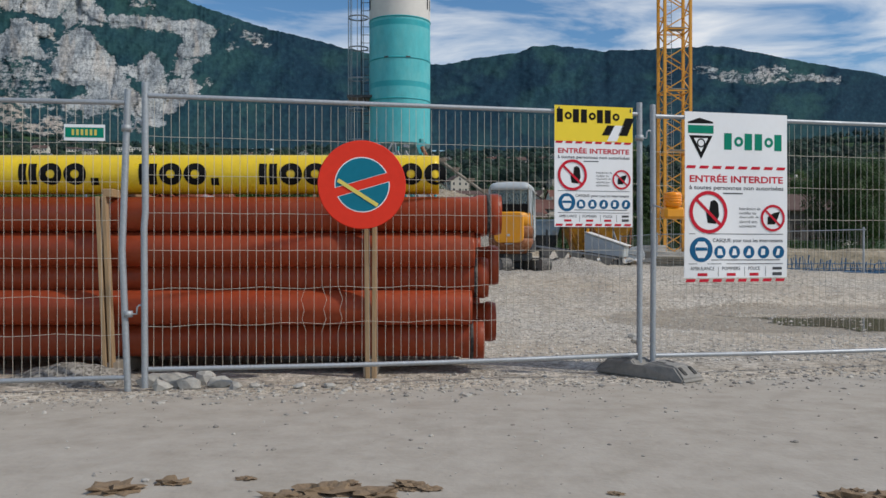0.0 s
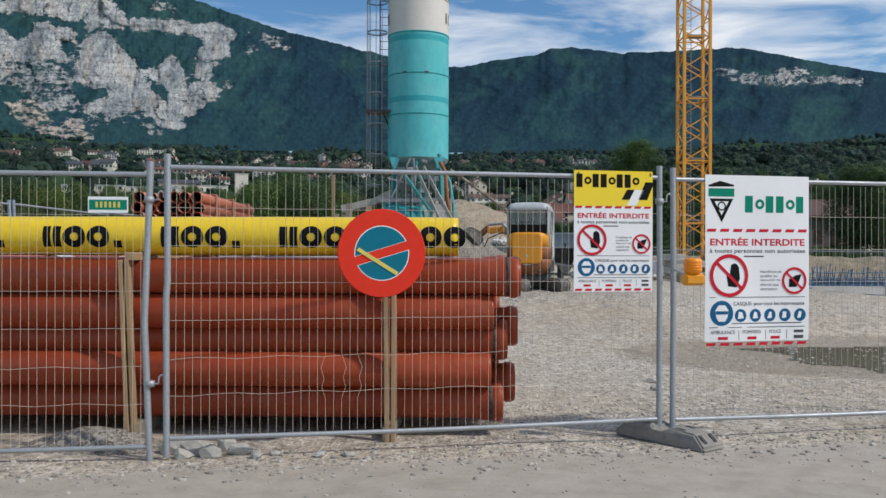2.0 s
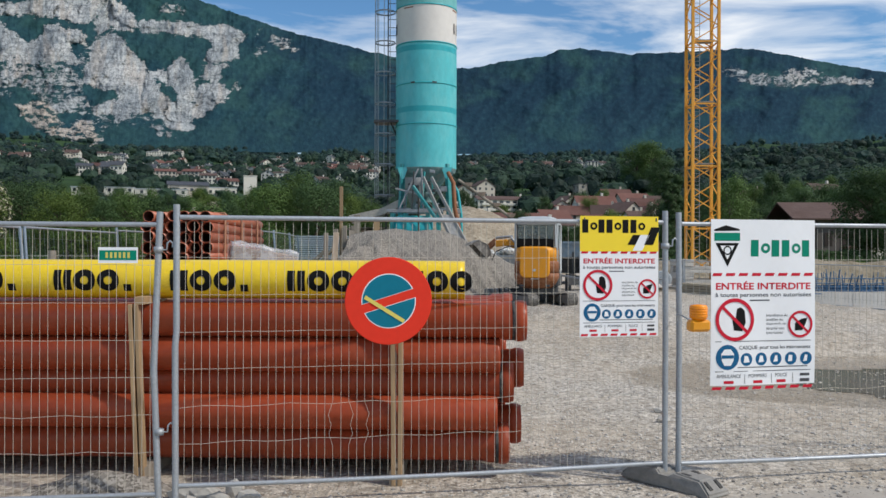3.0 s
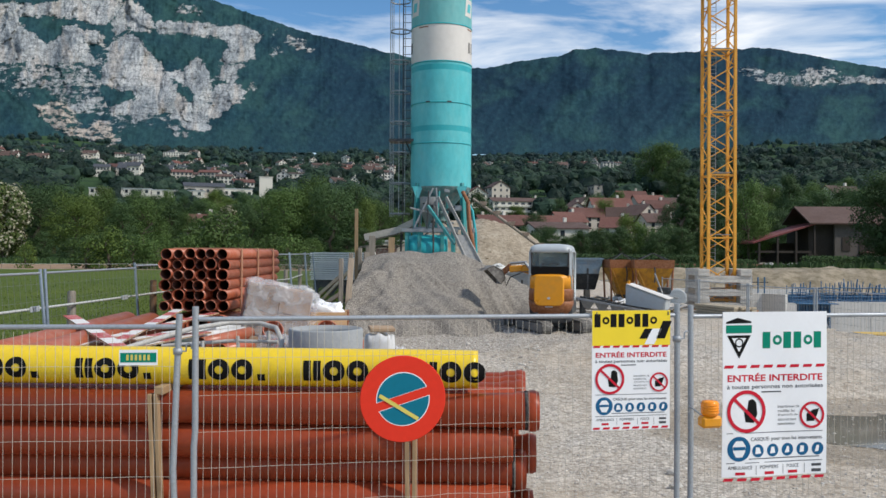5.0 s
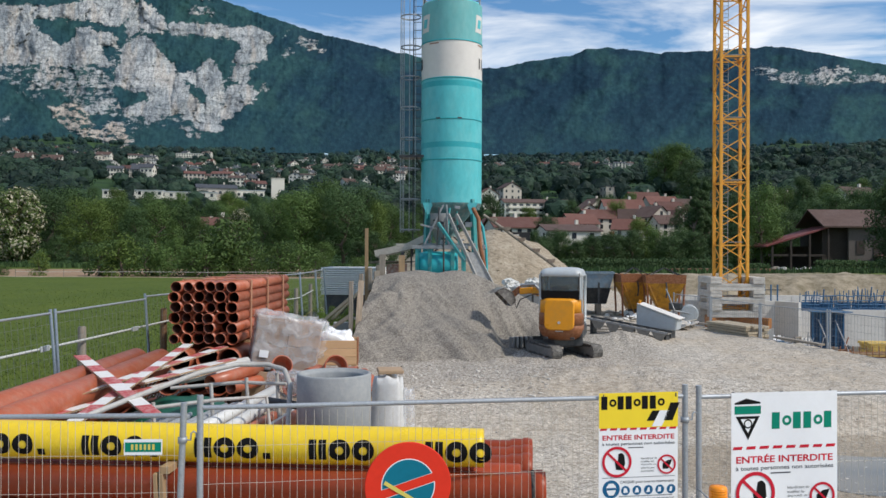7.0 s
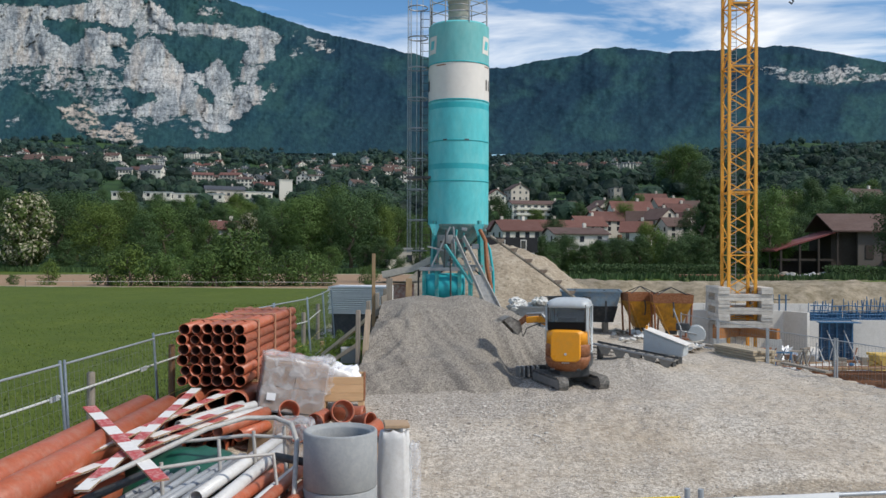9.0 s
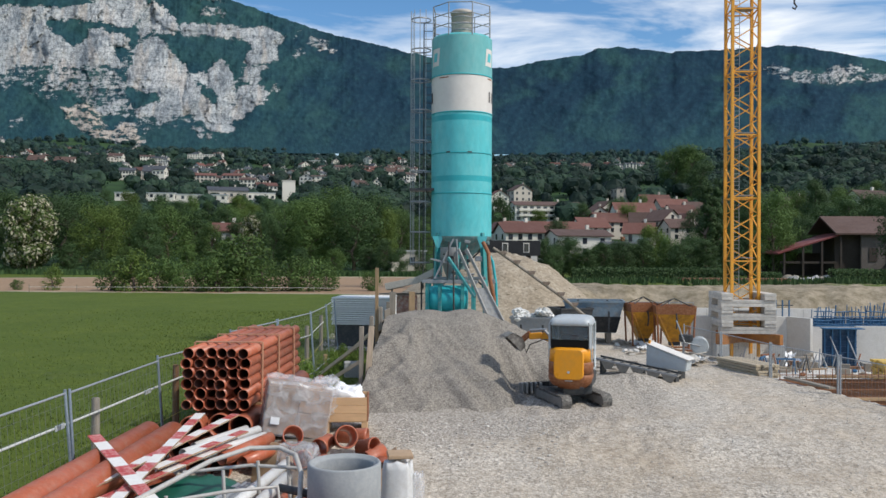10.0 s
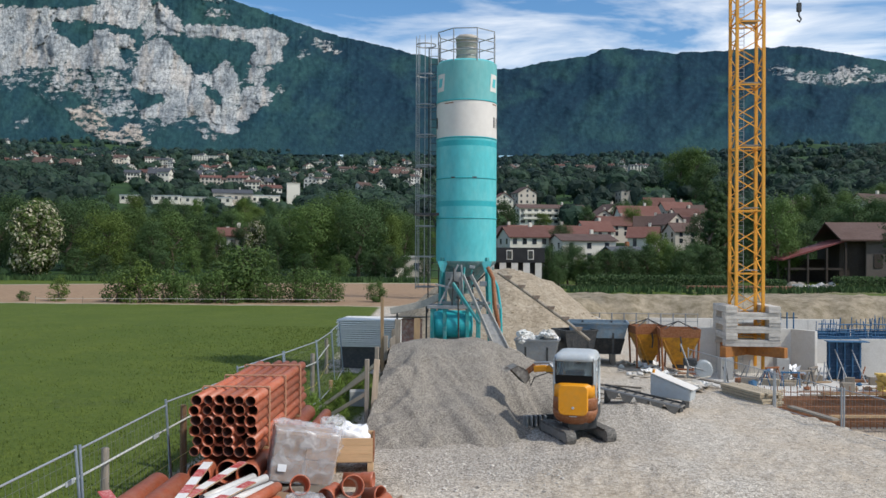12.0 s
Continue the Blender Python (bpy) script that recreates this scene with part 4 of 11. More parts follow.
            if i % 3 == 1:
                self.disc((xa + step * 0.42), (z0 + z1) / 2, min(step * 0.44, (z1 - z0) / 2), mat, level, "printed_shape", min(step * 0.2, (z1 - z0) * 0.2))
            else:
                self.bar(xa, z0, xa + step * 0.74, z1, mat, level, "printed_shape")


def warning_half(s, top):
    """The printed warning, the same on both sheets; top: where it begins, in widths."""
    def dashes(z):
        for i in range(8):
            s.bar(0.01 + i * 0.125, z, 0.01 + i * 0.125 + 0.085, z + 0.028, M_INKRED, 1, "dash", 0.012)

    dashes(top)
    s.words("ENTRÉE INTERDITE", 0.045, top + 0.075, 0.955, top + 0.155, M_INKRED, bold=0.022)
    s.words("à toutes personnes non autorisées", 0.04, top + 0.185, 0.96, top + 0.235, M_INKGREY, bold=0.010)
    s.bar(0.37, top + 0.25, 0.56, top + 0.262, M_INKGREY)
    # a stopping palm, barred: plain shapes only
    cx, cz, r = 0.225, top + 0.435, 0.185
    s.poly("pictogram", [(cx + 0.02 + a, cz + b) for a, b in ((-0.03, 0.10), (-0.045, 0.0), (-0.01, 0.02), (0.0, -0.10), (0.02, -0.11), (0.035, -0.115), (0.055, -0.105), (0.075, -0.08), (0.085, 0.03), (0.05, 0.11))], M_BLACK, 1)
    s.disc(cx, cz, r, M_INKRED, 3, "ring", r * 0.83)
    s.poly("slash", [(cx - 0.125, cz - 0.105), (cx - 0.105, cz - 0.125), (cx + 0.125, cz + 0.105), (cx + 0.105, cz + 0.125)], M_INKRED, 2)
    for i, line in enumerate(("Interdiction de", "modifier les", "dispositifs de", "sécurité sans", "autorisation")):
        s.words(line, 0.53, top + 0.385 + 0.041 * i, 0.53 + 0.0135 * len(line), top + 0.385 + 0.041 * i + 0.026, M_INKGREY)
    cx, cz, r = 0.855, top + 0.485, 0.118
    s.poly("pictogram", [(cx - 0.05, cz + 0.06), (cx - 0.05, cz - 0.01), (cx + 0.01, cz - 0.05), (cx + 0.07, cz - 0.06), (cx + 0.05, cz), (cx + 0.02, cz + 0.06)], M_BLACK, 1)
    s.disc(cx, cz, r, M_INKRED, 3, "ring", r * 0.82)
    s.poly("slash", [(cx - 0.082, cz - 0.068), (cx - 0.068, cz - 0.082), (cx + 0.082, cz + 0.068), (cx + 0.068, cz + 0.082)], M_INKRED, 2)
    s.bar(0.04, top + 0.635, 0.96, top + 0.641, M_INKGREY)
    s.disc(0.155, top + 0.785, 0.108, M_INKBLUE, 1)
    s.poly("pictogram", [(0.155 + a, top + 0.785 + b) for a, b in ((-0.055, 0.03), (-0.06, -0.03), (-0.03, -0.075), (0.03, -0.075), (0.06, -0.03), (0.055, 0.03), (0.03, 0.078), (-0.03, 0.078))], M_WHITE, 2)
    s.bar(0.10, top + 0.765, 0.21, top + 0.795, M_INKBLUE, 3, "pictogram")
    s.words("CASQUE: pour tous les intervenants", 0.265, top + 0.68, 0.955, top + 0.725, M_INKGREY, bold=0.010)
    for i in range(5):
        x, z = 0.335 + 0.145 * i, top + 0.808
        s.disc(x, z, 0.056, M_INKBLUE, 1)
        s.poly("pictogram", [(x - 0.028, z + 0.03), (x - 0.02 + 0.008 * (i % 3), z - 0.034), (x + 0.014, z - 0.03), (x + 0.03 - 0.006 * i, z + 0.026)], M_WHITE, 2)
    s.bar(0.25, top + 0.878, 0.93, top + 0.886, M_INKGREY)
    s.bar(0.04, top + 0.915, 0.96, top + 0.921, M_INKGREY)
    for body, x0, x1 in (("AMBULANCE", 0.055, 0.28), ("POMPIERS", 0.355, 0.535), ("POLICE", 0.62, 0.735)):
        s.words(body, x0, top + 0.945, x1, top + 0.978, M_INKGREY)
        s.bar((x0 + x1) / 2 - 0.045, top + 1.005, (x0 + x1) / 2 + 0.045, top + 1.032, M_INKRED)
    for x in (0.315, 0.58, 0.79):
        s.bar(x, top + 0.945, x + 0.004, top + 1.035, M_INKGREY)
    s.bar(0.86, top + 0.95, 0.95, top + 0.975, M_INKGREY)
    s.bar(0.86, top + 1.0, 0.95, top + 1.03, M_INKGREY)
    dashes(top + 1.06)


def yellow_sign():
    s = Sheet("warning_sign", (0.80, 6.005, 1.915), 12.7, 0.605, 0.875, "white and yellow printed site warning sign tied to the fence", squash=0.93)
    s.bar(0.0, 0.0, 1.0, 0.455, M_SIGNYEL, 1, "yellow_field")
    s.blocks(0.02, 0.045, 0.835, 0.215, 8, M_BLACK, 2)
    s.bar(0.60, 0.24, 0.70, 0.37, M_BLACK, 2, "printed_bar", 0.07)
    s.bar(0.665, 0.24, 0.79, 0.445, M_WHITE, 2, "printed_bar", 0.10)
    s.bar(0.815, 0.14, 0.93, 0.37, M_BLACK, 2, "printed_bar", 0.09)
    warning_half(s, 0.455)
    return s


def white_sign():
    s = Sheet("warning_sign", (1.79, 6.19, 1.90), 12.7, 0.862, 1.235, "large white printed site warning banner, creased, tied to the fence", wave=0.012, squash=0.925)
    s.bar(0.03, 0.125, 0.275, 0.2, M_INKGREEN, 1, "printed_bar")
    s.poly("printed_shape", [(0.03, 0.095), (0.14, 0.055), (0.27, 0.09), (0.27, 0.105), (0.03, 0.11)], M_BLACK)
    s.poly("printed_shape", [(0.04, 0.22), (0.265, 0.22), (0.155, 0.44)], M_BLACK, 1)
    s.poly("printed_shape", [(0.085, 0.245), (0.22, 0.245), (0.153, 0.375)], M_WHITE, 2)
    s.disc(0.153, 0.29, 0.04, M_BLACK, 3, "printed_shape", 0.028)
    s.blocks(0.37, 0.19, 0.96, 0.345, 6, M_INKGREEN, 1)
    warning_half(s, 0.50)
    return s


yellow_sign()
white_sign()


def sheet_ties():
    for x, y, z in ((0.83, 6.03, 1.90), (1.37, 6.15, 1.90), (1.82, 6.25, 1.885), (2.20, 6.335, 1.885), (2.59, 6.42, 1.885)):
        g = mesh_bm()
        lathe(g, [(0.019, -0.004), (0.023, -0.004), (0.023, 0.004), (0.019, 0.004)], 12, pose(0, 0, 0, 0, 90, 12.7), close=True)
        single("cable_tie", g, M_RUBBER, (x, y, z - 0.008), 0, "black plastic cable tie round the fence rail", "cable tie", "cable ties")


sheet_ties()


def name_plate():
    s = Sheet("name_plate", (-2.41, 5.32, 1.675), 7.3, 0.25, 0.104, "small white and green enamel plate wired to the fence")
    s.bar(0.03, 0.08, 0.97, 0.335, M_INKGREEN, 1, "green_field")
    for i in range(6):
        s.bar(0.19 + i * 0.11, 0.13, 0.19 + i * 0.11 + 0.06, 0.28, M_TAPE, 2, "printed_bar")


name_plate()


def parking_sign():
    """Round no-parking sign: red ring and bar on blue, taped across."""
    t = thing("round_sign", (-0.55, 5.675, 1.315), 12.7, "round red and blue no-parking sign with yellow tape across", "sign", "signs on the fence")
    r = 0.30
    m = pose(0, 0, 0, 90)
    g = mesh_bm()
    lathe(g, [(r - 0.004, 0.0), (r, 0.004), (r, 0.016), (r - 0.004, 0.02)], 56, m)
    part("plate", g, M_RED, t)
    for sign in (1, -1):
        for scale, mat, lv, nm in ((1.0, M_WHITE, 0.0205, "white_edge"), (0.965, M_SIGNTEAL, 0.0218, "blue_field")):
            g = mesh_bm()
            rr, cut = 0.187 * scale, 0.030 + (1 - scale) * 0.09
            a0 = math.asin(cut / rr)
            pts = [(rr * math.cos(a), rr * math.sin(a)) for a in np.linspace(a0, math.pi - a0, 30)]
            c, s = math.cos(radians(17)), math.sin(radians(17))
            vs = []
            for x, z in pts:
                z *= sign
                vs.append(g.verts.new((x * c - z * s, -lv, x * s + z * c)))
            g.faces.new(vs if sign > 0 else vs[::-1])
            part(nm, g, mat, t)
    g = mesh_bm()
    box(g, 0.318, 0.003, 0.026, -0.03, -0.0245, -0.056, ry=31.9)
    part("tape", g, M_TAPE, t, "strip of yellow tape")
    g = mesh_bm()
    beam(g, (0, 0.004, -0.25), (0, 0.004, 0.25), 0.06, 0.012)
    part("rear_rail", g, M_GALV, t)


parking_sign()


def beacon():
    t = thing("warning_lamp", (1.63, 5.94, 1.09), 12.7, "orange plastic warning lamp hung on the fence", "warning lamp")
    g = mesh_bm()
    box(g, 0.155, 0.09, 0.085, 0, 0, 0.045, bevel=0.018)
    part("battery_box", g, M_EXC, t)
    g = mesh_bm()
    lathe(g, [(0.04, 0.085), (0.056, 0.094), (0.062, 0.104), (0.062, 0.178), (0.055, 0.19), (0.02, 0.195)], 24)
    part("lens", g, M_BEACON, t, "ribbed orange lens")
    for k in range(4):
        g = mesh_bm()
        lathe(g, [(0.061, 0.0), (0.0645, 0.003), (0.0645, 0.008), (0.061, 0.011)], 24, Matrix.Translation((0, 0, 0.108 + 0.018 * k)), close=True)
        part("rib", g, M_BEACON, t)
    g = mesh_bm()
    sweep(g, [(-0.04, 0.05, 0.08), (-0.04, 0.15, 0.10), (-0.04, 0.24, 0.11), (-0.04, 0.25, 0.06)], 0.006, 6)
    part("bracket", g, M_GALV, t)


beacon()


# ---- the long pipes behind the fence ----
def long_pipe(parent, x0, x1, y, z, r=0.122, socket=False, tilt=0.0, ri=None, mat=None):
    """A pipe along x with a socket (wider, with a sealing groove) or a plain bevelled end at x1."""
    mat = mat or M_CLAY
    ri = ri or r - 0.012
    g = mesh_bm()
    n = x1 - x0
    m = Matrix.Translation((x0, y, z)) @ pose(0, 0, 0, 0, 90 + tilt, 0)
    if socket:
        prof = [(r, 0), (r, n - 0.20), (r + 0.014, n - 0.165), (r + 0.014, n - 0.085), (r + 0.024, n - 0.07), (r + 0.024, n - 0.025), (r + 0.015, n - 0.012), (r + 0.015, n), (r, n), (r - 0.002, n - 0.14), (ri, n - 0.16), (ri, 0)]
    else:
        prof = [(r, 0), (r, n - 0.018), (r - 0.006, n), (ri, n), (ri, 0)]
    lathe(g, prof, 26, m, close=True)
    return part("pipe", g, mat, parent)


def pipe_stack():
    t = thing("pipe_stack", (0, 0, 0), 0, "stack of long red-brown plastic sewer pipes held by timber", "pipe stack")
    r = 0.131
    y0, dy = 6.229, 0.268
    # (height, first row's right end, sockets)
    front = [(1.140, 0.43, True), (0.879, 0.235, False), (0.66, 0.34, True), (0.445, 0.215, False), (0.195, 0.31, True)]
    rnd = random.Random(4)
    for k, (z, end, sock) in enumerate(front):
        for j in range(5):
            back = 0.11 if k in (2, 4) else 0.0
            e = end if j == 0 else end + (0.19 if not sock else -0.16) * (1 if j == 1 else 0.4) + rnd.uniform(-0.02, 0.02)
            s = sock if j != 1 else not sock
            long_pipe(t, -6.2, e, y0 + back + dy * j, z + rnd.uniform(-0.004, 0.004) - (0.125 if j % 2 and 0 < k < 4 else 0.0), r, s)
    # black bands of rubber seal at the sockets
    for z, x in ((1.140, 0.335), (0.66, 0.245), (0.195, 0.215)):
        g = mesh_bm()
        lathe(g, [(r + 0.004, -0.014), (r + 0.018, -0.012), (r + 0.018, 0.012), (r + 0.004, 0.014)], 26, Matrix.Translation((x, y0 + (0.11 if z < 0.7 else 0), z)) @ pose(0, 0, 0, 0, 90, 0), close=True)
        part("seal", g, M_RUBBER, t)
    # timber posts in pairs, on sleepers
    for x in (-0.53, -2.42):
        for dx in (-0.024, 0.022):
            g = mesh_bm()
            box(g, 0.031, 0.06, 1.33, x + dx + 0.01, 6.055, -0.07, base=True, bevel=0.004, ry=rnd.uniform(-0.6, 0.6) - (2.0 if x < -1 else 0.3))
            part("post", g, M_WOOD, t, "raw timber batten")
        g = mesh_bm()
        box(g, 0.07, 1.0, 0.06, x, 6.53, 1.285, bevel=0.004)
        part("cross_batten", g, M_WOOD, t, "raw timber batten")
        g = mesh_bm()
        box(g, 0.09, 1.0, 0.11, x, 6.53, 0.005, bevel=0.004)
        part("sleeper", g, M_OLDWOOD, t, "weathered timber sleeper")
    return t


pipe_stack()


def letter_block(b, kind, x, z, h, wrap):
    """Plain block shapes of a printed mark, wrapped round the roll: bars and rings."""
    w = h * 0.62
    th = h * 0.36
    def quad(x0, z0, x1, z1, n=8):
        grid = [[b.verts.new(wrap(x0 + (x1 - x0) * i / 3, z0 + (z1 - z0) * k / n)) for i in range(4)] for k in range(n + 1)]
        for k in range(n):
            for i in range(3):
                b.faces.new((grid[k][i], grid[k][i + 1], grid[k + 1][i + 1], grid[k + 1][i]))
    if kind == "bars":
        quad(x, z, x + th, z + h)
        quad(x + w * 1.35 - th, z, x + w * 1.35, z + h)
    elif kind == "ring":
        n, cx, cz = 22, x + h * 0.5, z + h * 0.5
        ro, ri = h * 0.53, h * 0.20
        o = [b.verts.new(wrap(cx + ro * math.cos(2 * math.pi * i / n), cz + ro * math.sin(2 * math.pi * i / n))) for i in range(n)]
        q = [b.verts.new(wrap(cx + ri * math.cos(2 * math.pi * i / n), cz + ri * math.sin(2 * math.pi * i / n))) for i in range(n)]
        for i in range(n):
            b.faces.new((o[i], o[(i + 1) % n], q[(i + 1) % n], q[i]))
    else:
        quad(x, z, x + h * 0.36, z + h * 0.36, 3)


def yellow_roll():
    """A long pipe in a sleeve of yellow film, slightly creased, with plain black marks."""
    t = thing("wrapped_pipe", (0, 6.29, 1.438), 0, "long pipe wrapped in glossy yellow film with black marks", "wrapped pipe")
    x0, x1, r = -6.4, -0.03, 0.148

    def radius(x, a):
        return r * (1 + 0.012 * noise.noise((x * 3.1, math.cos(a) * 1.5, math.sin(a) * 1.5)) - 0.02 * smooth(-0.35, -0.03, x) * (1 + math.sin(a * 5 + x * 9)))

    g = mesh_bm()
    nx, na = 150, 30
    rings = [[g.verts.new((x0 + (x1 - x0) * i / nx, radius(x0 + (x1 - x0) * i / nx, 2 * math.pi * k / na) * math.cos(2 * math.pi * k / na),
                           radius(x0 + (x1 - x0) * i / nx, 2 * math.pi * k / na) * math.sin(2 * math.pi * k / na))) for k in range(na)] for i in range(nx + 1)]
    for a, b in zip(rings, rings[1:]):
        for k in range(na):
            f = g.faces.new((a[k], b[k], b[(k + 1) % na], a[(k + 1) % na]))
            f.smooth = True
    # film folded in at the end
    inner = [g.verts.new((x1 - 0.03, 0.05 * math.cos(2 * math.pi * k / na), 0.05 * math.sin(2 * math.pi * k / na))) for k in range(na)]
    for k in range(na):
        g.faces.new((rings[-1][k], inner[k], inner[(k + 1) % na], rings[-1][(k + 1) % na]))
    g.faces.new(inner)
    g.faces.new(rings[0])
    bmesh.ops.recalc_face_normals(g, faces=g.faces[:])
    part("film", g, M_YELLOW, t)

    def wrap(x, s):
        # s is the height along the skin above the middle, on the side of the fence
        ang = math.pi - s / r
        rr = radius(x, ang % (2 * math.pi)) + 0.003
        return (x, rr * math.cos(ang), rr * math.sin(ang))

    h = 0.158
    for i in range(7):
        x = -5.767 + i * 0.883
        for kind, dx in (("bars", 0.0), ("ring", 0.155), ("ring", 0.335), ("dot", 0.53)):
            if x + dx + 0.1 > x1:
                continue
            b = mesh_bm()
            letter_block(b, kind, x + dx, -0.086 if kind != "dot" else -0.092, h, wrap)
            bmesh.ops.recalc_face_normals(b, faces=b.faces[:])
            part("printed_shape", b, M_BLACK, t)
    return t


yellow_roll()


def stone(bm, x, y, z, s, rnd):
    made = bmesh.ops.create_icosphere(bm, subdivisions=1, radius=s)["verts"]
    q = Euler((rnd.uniform(0, 6), rnd.uniform(0, 6), rnd.uniform(0, 6))).to_matrix()
    sc = Vector((rnd.uniform(0.7, 1.3), rnd.uniform(0.6, 1.0), rnd.uniform(0.45, 0.8)))
    for v in made:
        c = v.co * (1 + rnd.uniform(-0.18, 0.18))
        c = q @ c
        v.co = Vector((c.x * sc.x + x, c.y * sc.y + y, c.z * sc.z + z))


def loose_rocks():
    rnd = random.Random(8)
    spots = [(-1.78, 5.58, 0.13), (-1.62, 5.72, 0.10), (-1.92, 5.62, 0.10), (-1.66, 5.50, 0.085), (-1.50, 5.62, 0.08), (-1.84, 5.46, 0.07), (-1.36, 5.50, 0.055), (-1.26, 5.60, 0.04), (-0.95, 5.55, 0.045),
             (-0.75, 5.55, 0.035), (-2.25, 5.66, 0.06), (-2.6, 5.7, 0.05), (2.0, 8.6, 0.06), (2.1, 9.2, 0.07)]
    for x, y, s in spots:
        g = mesh_bm()
        stone(g, 0, 0, 0, s, rnd)
        bmesh.ops.subdivide_edges(g, edges=g.edges[:], cuts=1, use_grid_fill=True)
        for v in g.verts:
            v.co *= 1 + 0.12 * noise.noise(v.co * 18 + Vector((x, y, 0)) * 5)
        single("rock", g, M_STONE, (x, y, ground_at(x, y) + s * 0.35), 0, "pale broken limestone rock on the gravel", "rock", "loose rocks")


loose_rocks()


# ---- gravel and soil heaps ----
def heap_mesh(name, x0, x1, y0, y1, step, height, mat, label, category):
    """A heap as a skin over its own footprint; height(x, y) in world metres."""
    nx, ny = int((x1 - x0) / step), int((y1 - y0) / step)
    verts = [(x0 + step * i, y0 + step * j, height(x0 + step * i, y0 + step * j)) for j in range(ny + 1) for i in range(nx + 1)]
    faces = [(j * (nx + 1) + i, j * (nx + 1) + i + 1, (j + 1) * (nx + 1) + i + 1, (j + 1) * (nx + 1) + i) for j in range(ny) for i in range(nx)]
    me = bpy.data.meshes.new(name)
    me.from_pydata(verts, [], faces)
    me.polygons.foreach_set("use_smooth", [True] * len(faces))
    me.materials.append(mat)
    return tagged(new(name, me), label, category)


def rubble_material(name, low, mid, high, scale, bump=0.7, dist=0.05, grit=0.25, spread=1.6):
    mt = bpy.data.materials.new(name)
    mt.use_nodes = True
    nd, ln = mt.node_tree.nodes, mt.node_tree.links
    bs = nd["Principled BSDF"]
    bs.inputs["Roughness"].default_value = 0.92
    bs.inputs["Specular IOR Level"].default_value = 0.2
    geo = nd.new("ShaderNodeNewGeometry")
    vo = nd.new("ShaderNodeTexVoronoi")
    vo.inputs["Scale"].default_value = scale
    ln.new(geo.outputs["Position"], vo.inputs["Vector"])
    n = nd.new("ShaderNodeTexNoise")
    n.inputs["Scale"].default_value, n.inputs["Detail"].default_value, n.inputs["Roughness"].default_value = spread, 8, 0.7
    ln.new(geo.outputs["Position"], n.inputs["Vector"])
    sep = nd.new("ShaderNodeSeparateColor")
    ln.new(vo.outputs["Color"], sep.inputs[0])
    add = nd.new("ShaderNodeMath")
    add.operation = "MULTIPLY_ADD"
    add.inputs[1].default_value = grit
    ln.new(sep.outputs[0], add.inputs[0])
    half = nd.new("ShaderNodeMath")
    half.operation = "MULTIPLY"
    half.inputs[1].default_value = 1 - grit
    ln.new(n.outputs["Fac"], half.inputs[0])
    ln.new(half.outputs[0], add.inputs[2])
    r = nd.new("ShaderNodeValToRGB")
    el = r.color_ramp.elements
    el.new(0.5)
    for e, (p, c) in zip(el, ((0.18, low), (0.48, mid), (0.8, high))):
        e.position, e.color = p, (*c, 1)
    ln.new(add.outputs[0], r.inputs[0])
    ln.new(r.outputs[0], bs.inputs["Base Color"])
    bp = nd.new("ShaderNodeBump")
    bp.inputs["Strength"].default_value, bp.inputs["Distance"].default_value = bump, dist
    ln.new(add.outputs[0], bp.inputs["Height"])
    ln.new(bp.outputs[0], bs.inputs["Normal"])
    return mt


M_CHIPS = rubble_material("grey_chippings", (0.120, 0.106, 0.088), (0.240, 0.215, 0.182), (0.395, 0.360, 0.312), 54, 0.9, 0.022, 0.70, 1.2)
M_SOIL = rubble_material("sandy_soil", (0.20, 0.16, 0.11), (0.32, 0.265, 0.195), (0.46, 0.40, 0.31), 9, 1.0, 0.12, 0.35, 0.9)


def chip_heap_z(x, y):
    ax, ay, bx, by = -2.7, 25.3, -1.0, 25.7
    t = min(1, max(0, ((x - ax) * (bx - ax) + (y - ay) * (by - ay)) / ((bx - ax) ** 2 + (by - ay) ** 2)))
    dx, dy = x - ax - t * (bx - ax), y - ay - t * (by - ay)
    slope = 0.415 if dy < 0 else 0.30
    d = math.hypot(dx * (0.60 if dx > 0 else 0.45), dy * slope)
    z = 2.60 - math.sqrt(d * d + 0.10) + 0.05
    # gullies where chippings slid, and the bite of the bucket
    a = math.atan2(dy, dx)
    swirl = a + 0.25 * d
    z += 0.15 * (noise.ridged_multi_fractal((swirl * 2.6, d * 0.5, 1.0), 0.8, 2.1, 5, 1.0, 2.0) - 1.1) * smooth(0.2, 0.9, d) + 0.05 * noise.noise((x * 1.4, y * 1.4, 2))
    z += 0.05 * noise.fractal((swirl * 7.0, d * 1.2, 5.0), 0.8, 2.1, 4) * smooth(0.3, 0.9, d) + 0.10 * noise.noise((x * 0.8, y * 0.8, 6)) * smooth(1.6, 2.3, d)
    along, across = 0.52 * x - 0.85 * y, 0.85 * x + 0.52 * y
    z += 0.24 * (abs(noise.noise((across * 1.25, along * 0.28 + 0.4 * math.sin(across * 0.6), 9))) - 0.2) * smooth(0.25, 0.8, d) * (1 - smooth(2.2, 2.6, d))
    z += 0.055 * noise.noise((across * 5.0, along * 0.8, 4)) * smooth(0.25, 0.8, d)
    z -= 0.70 * math.exp(-((x - 0.55) ** 2 / 0.8 + (y - 22.6) ** 2 / 1.7))
    z += 0.12 * math.exp(-((x + 0.45) ** 2 / 0.5 + (y - 22.2) ** 2 / 1.2))
    return z


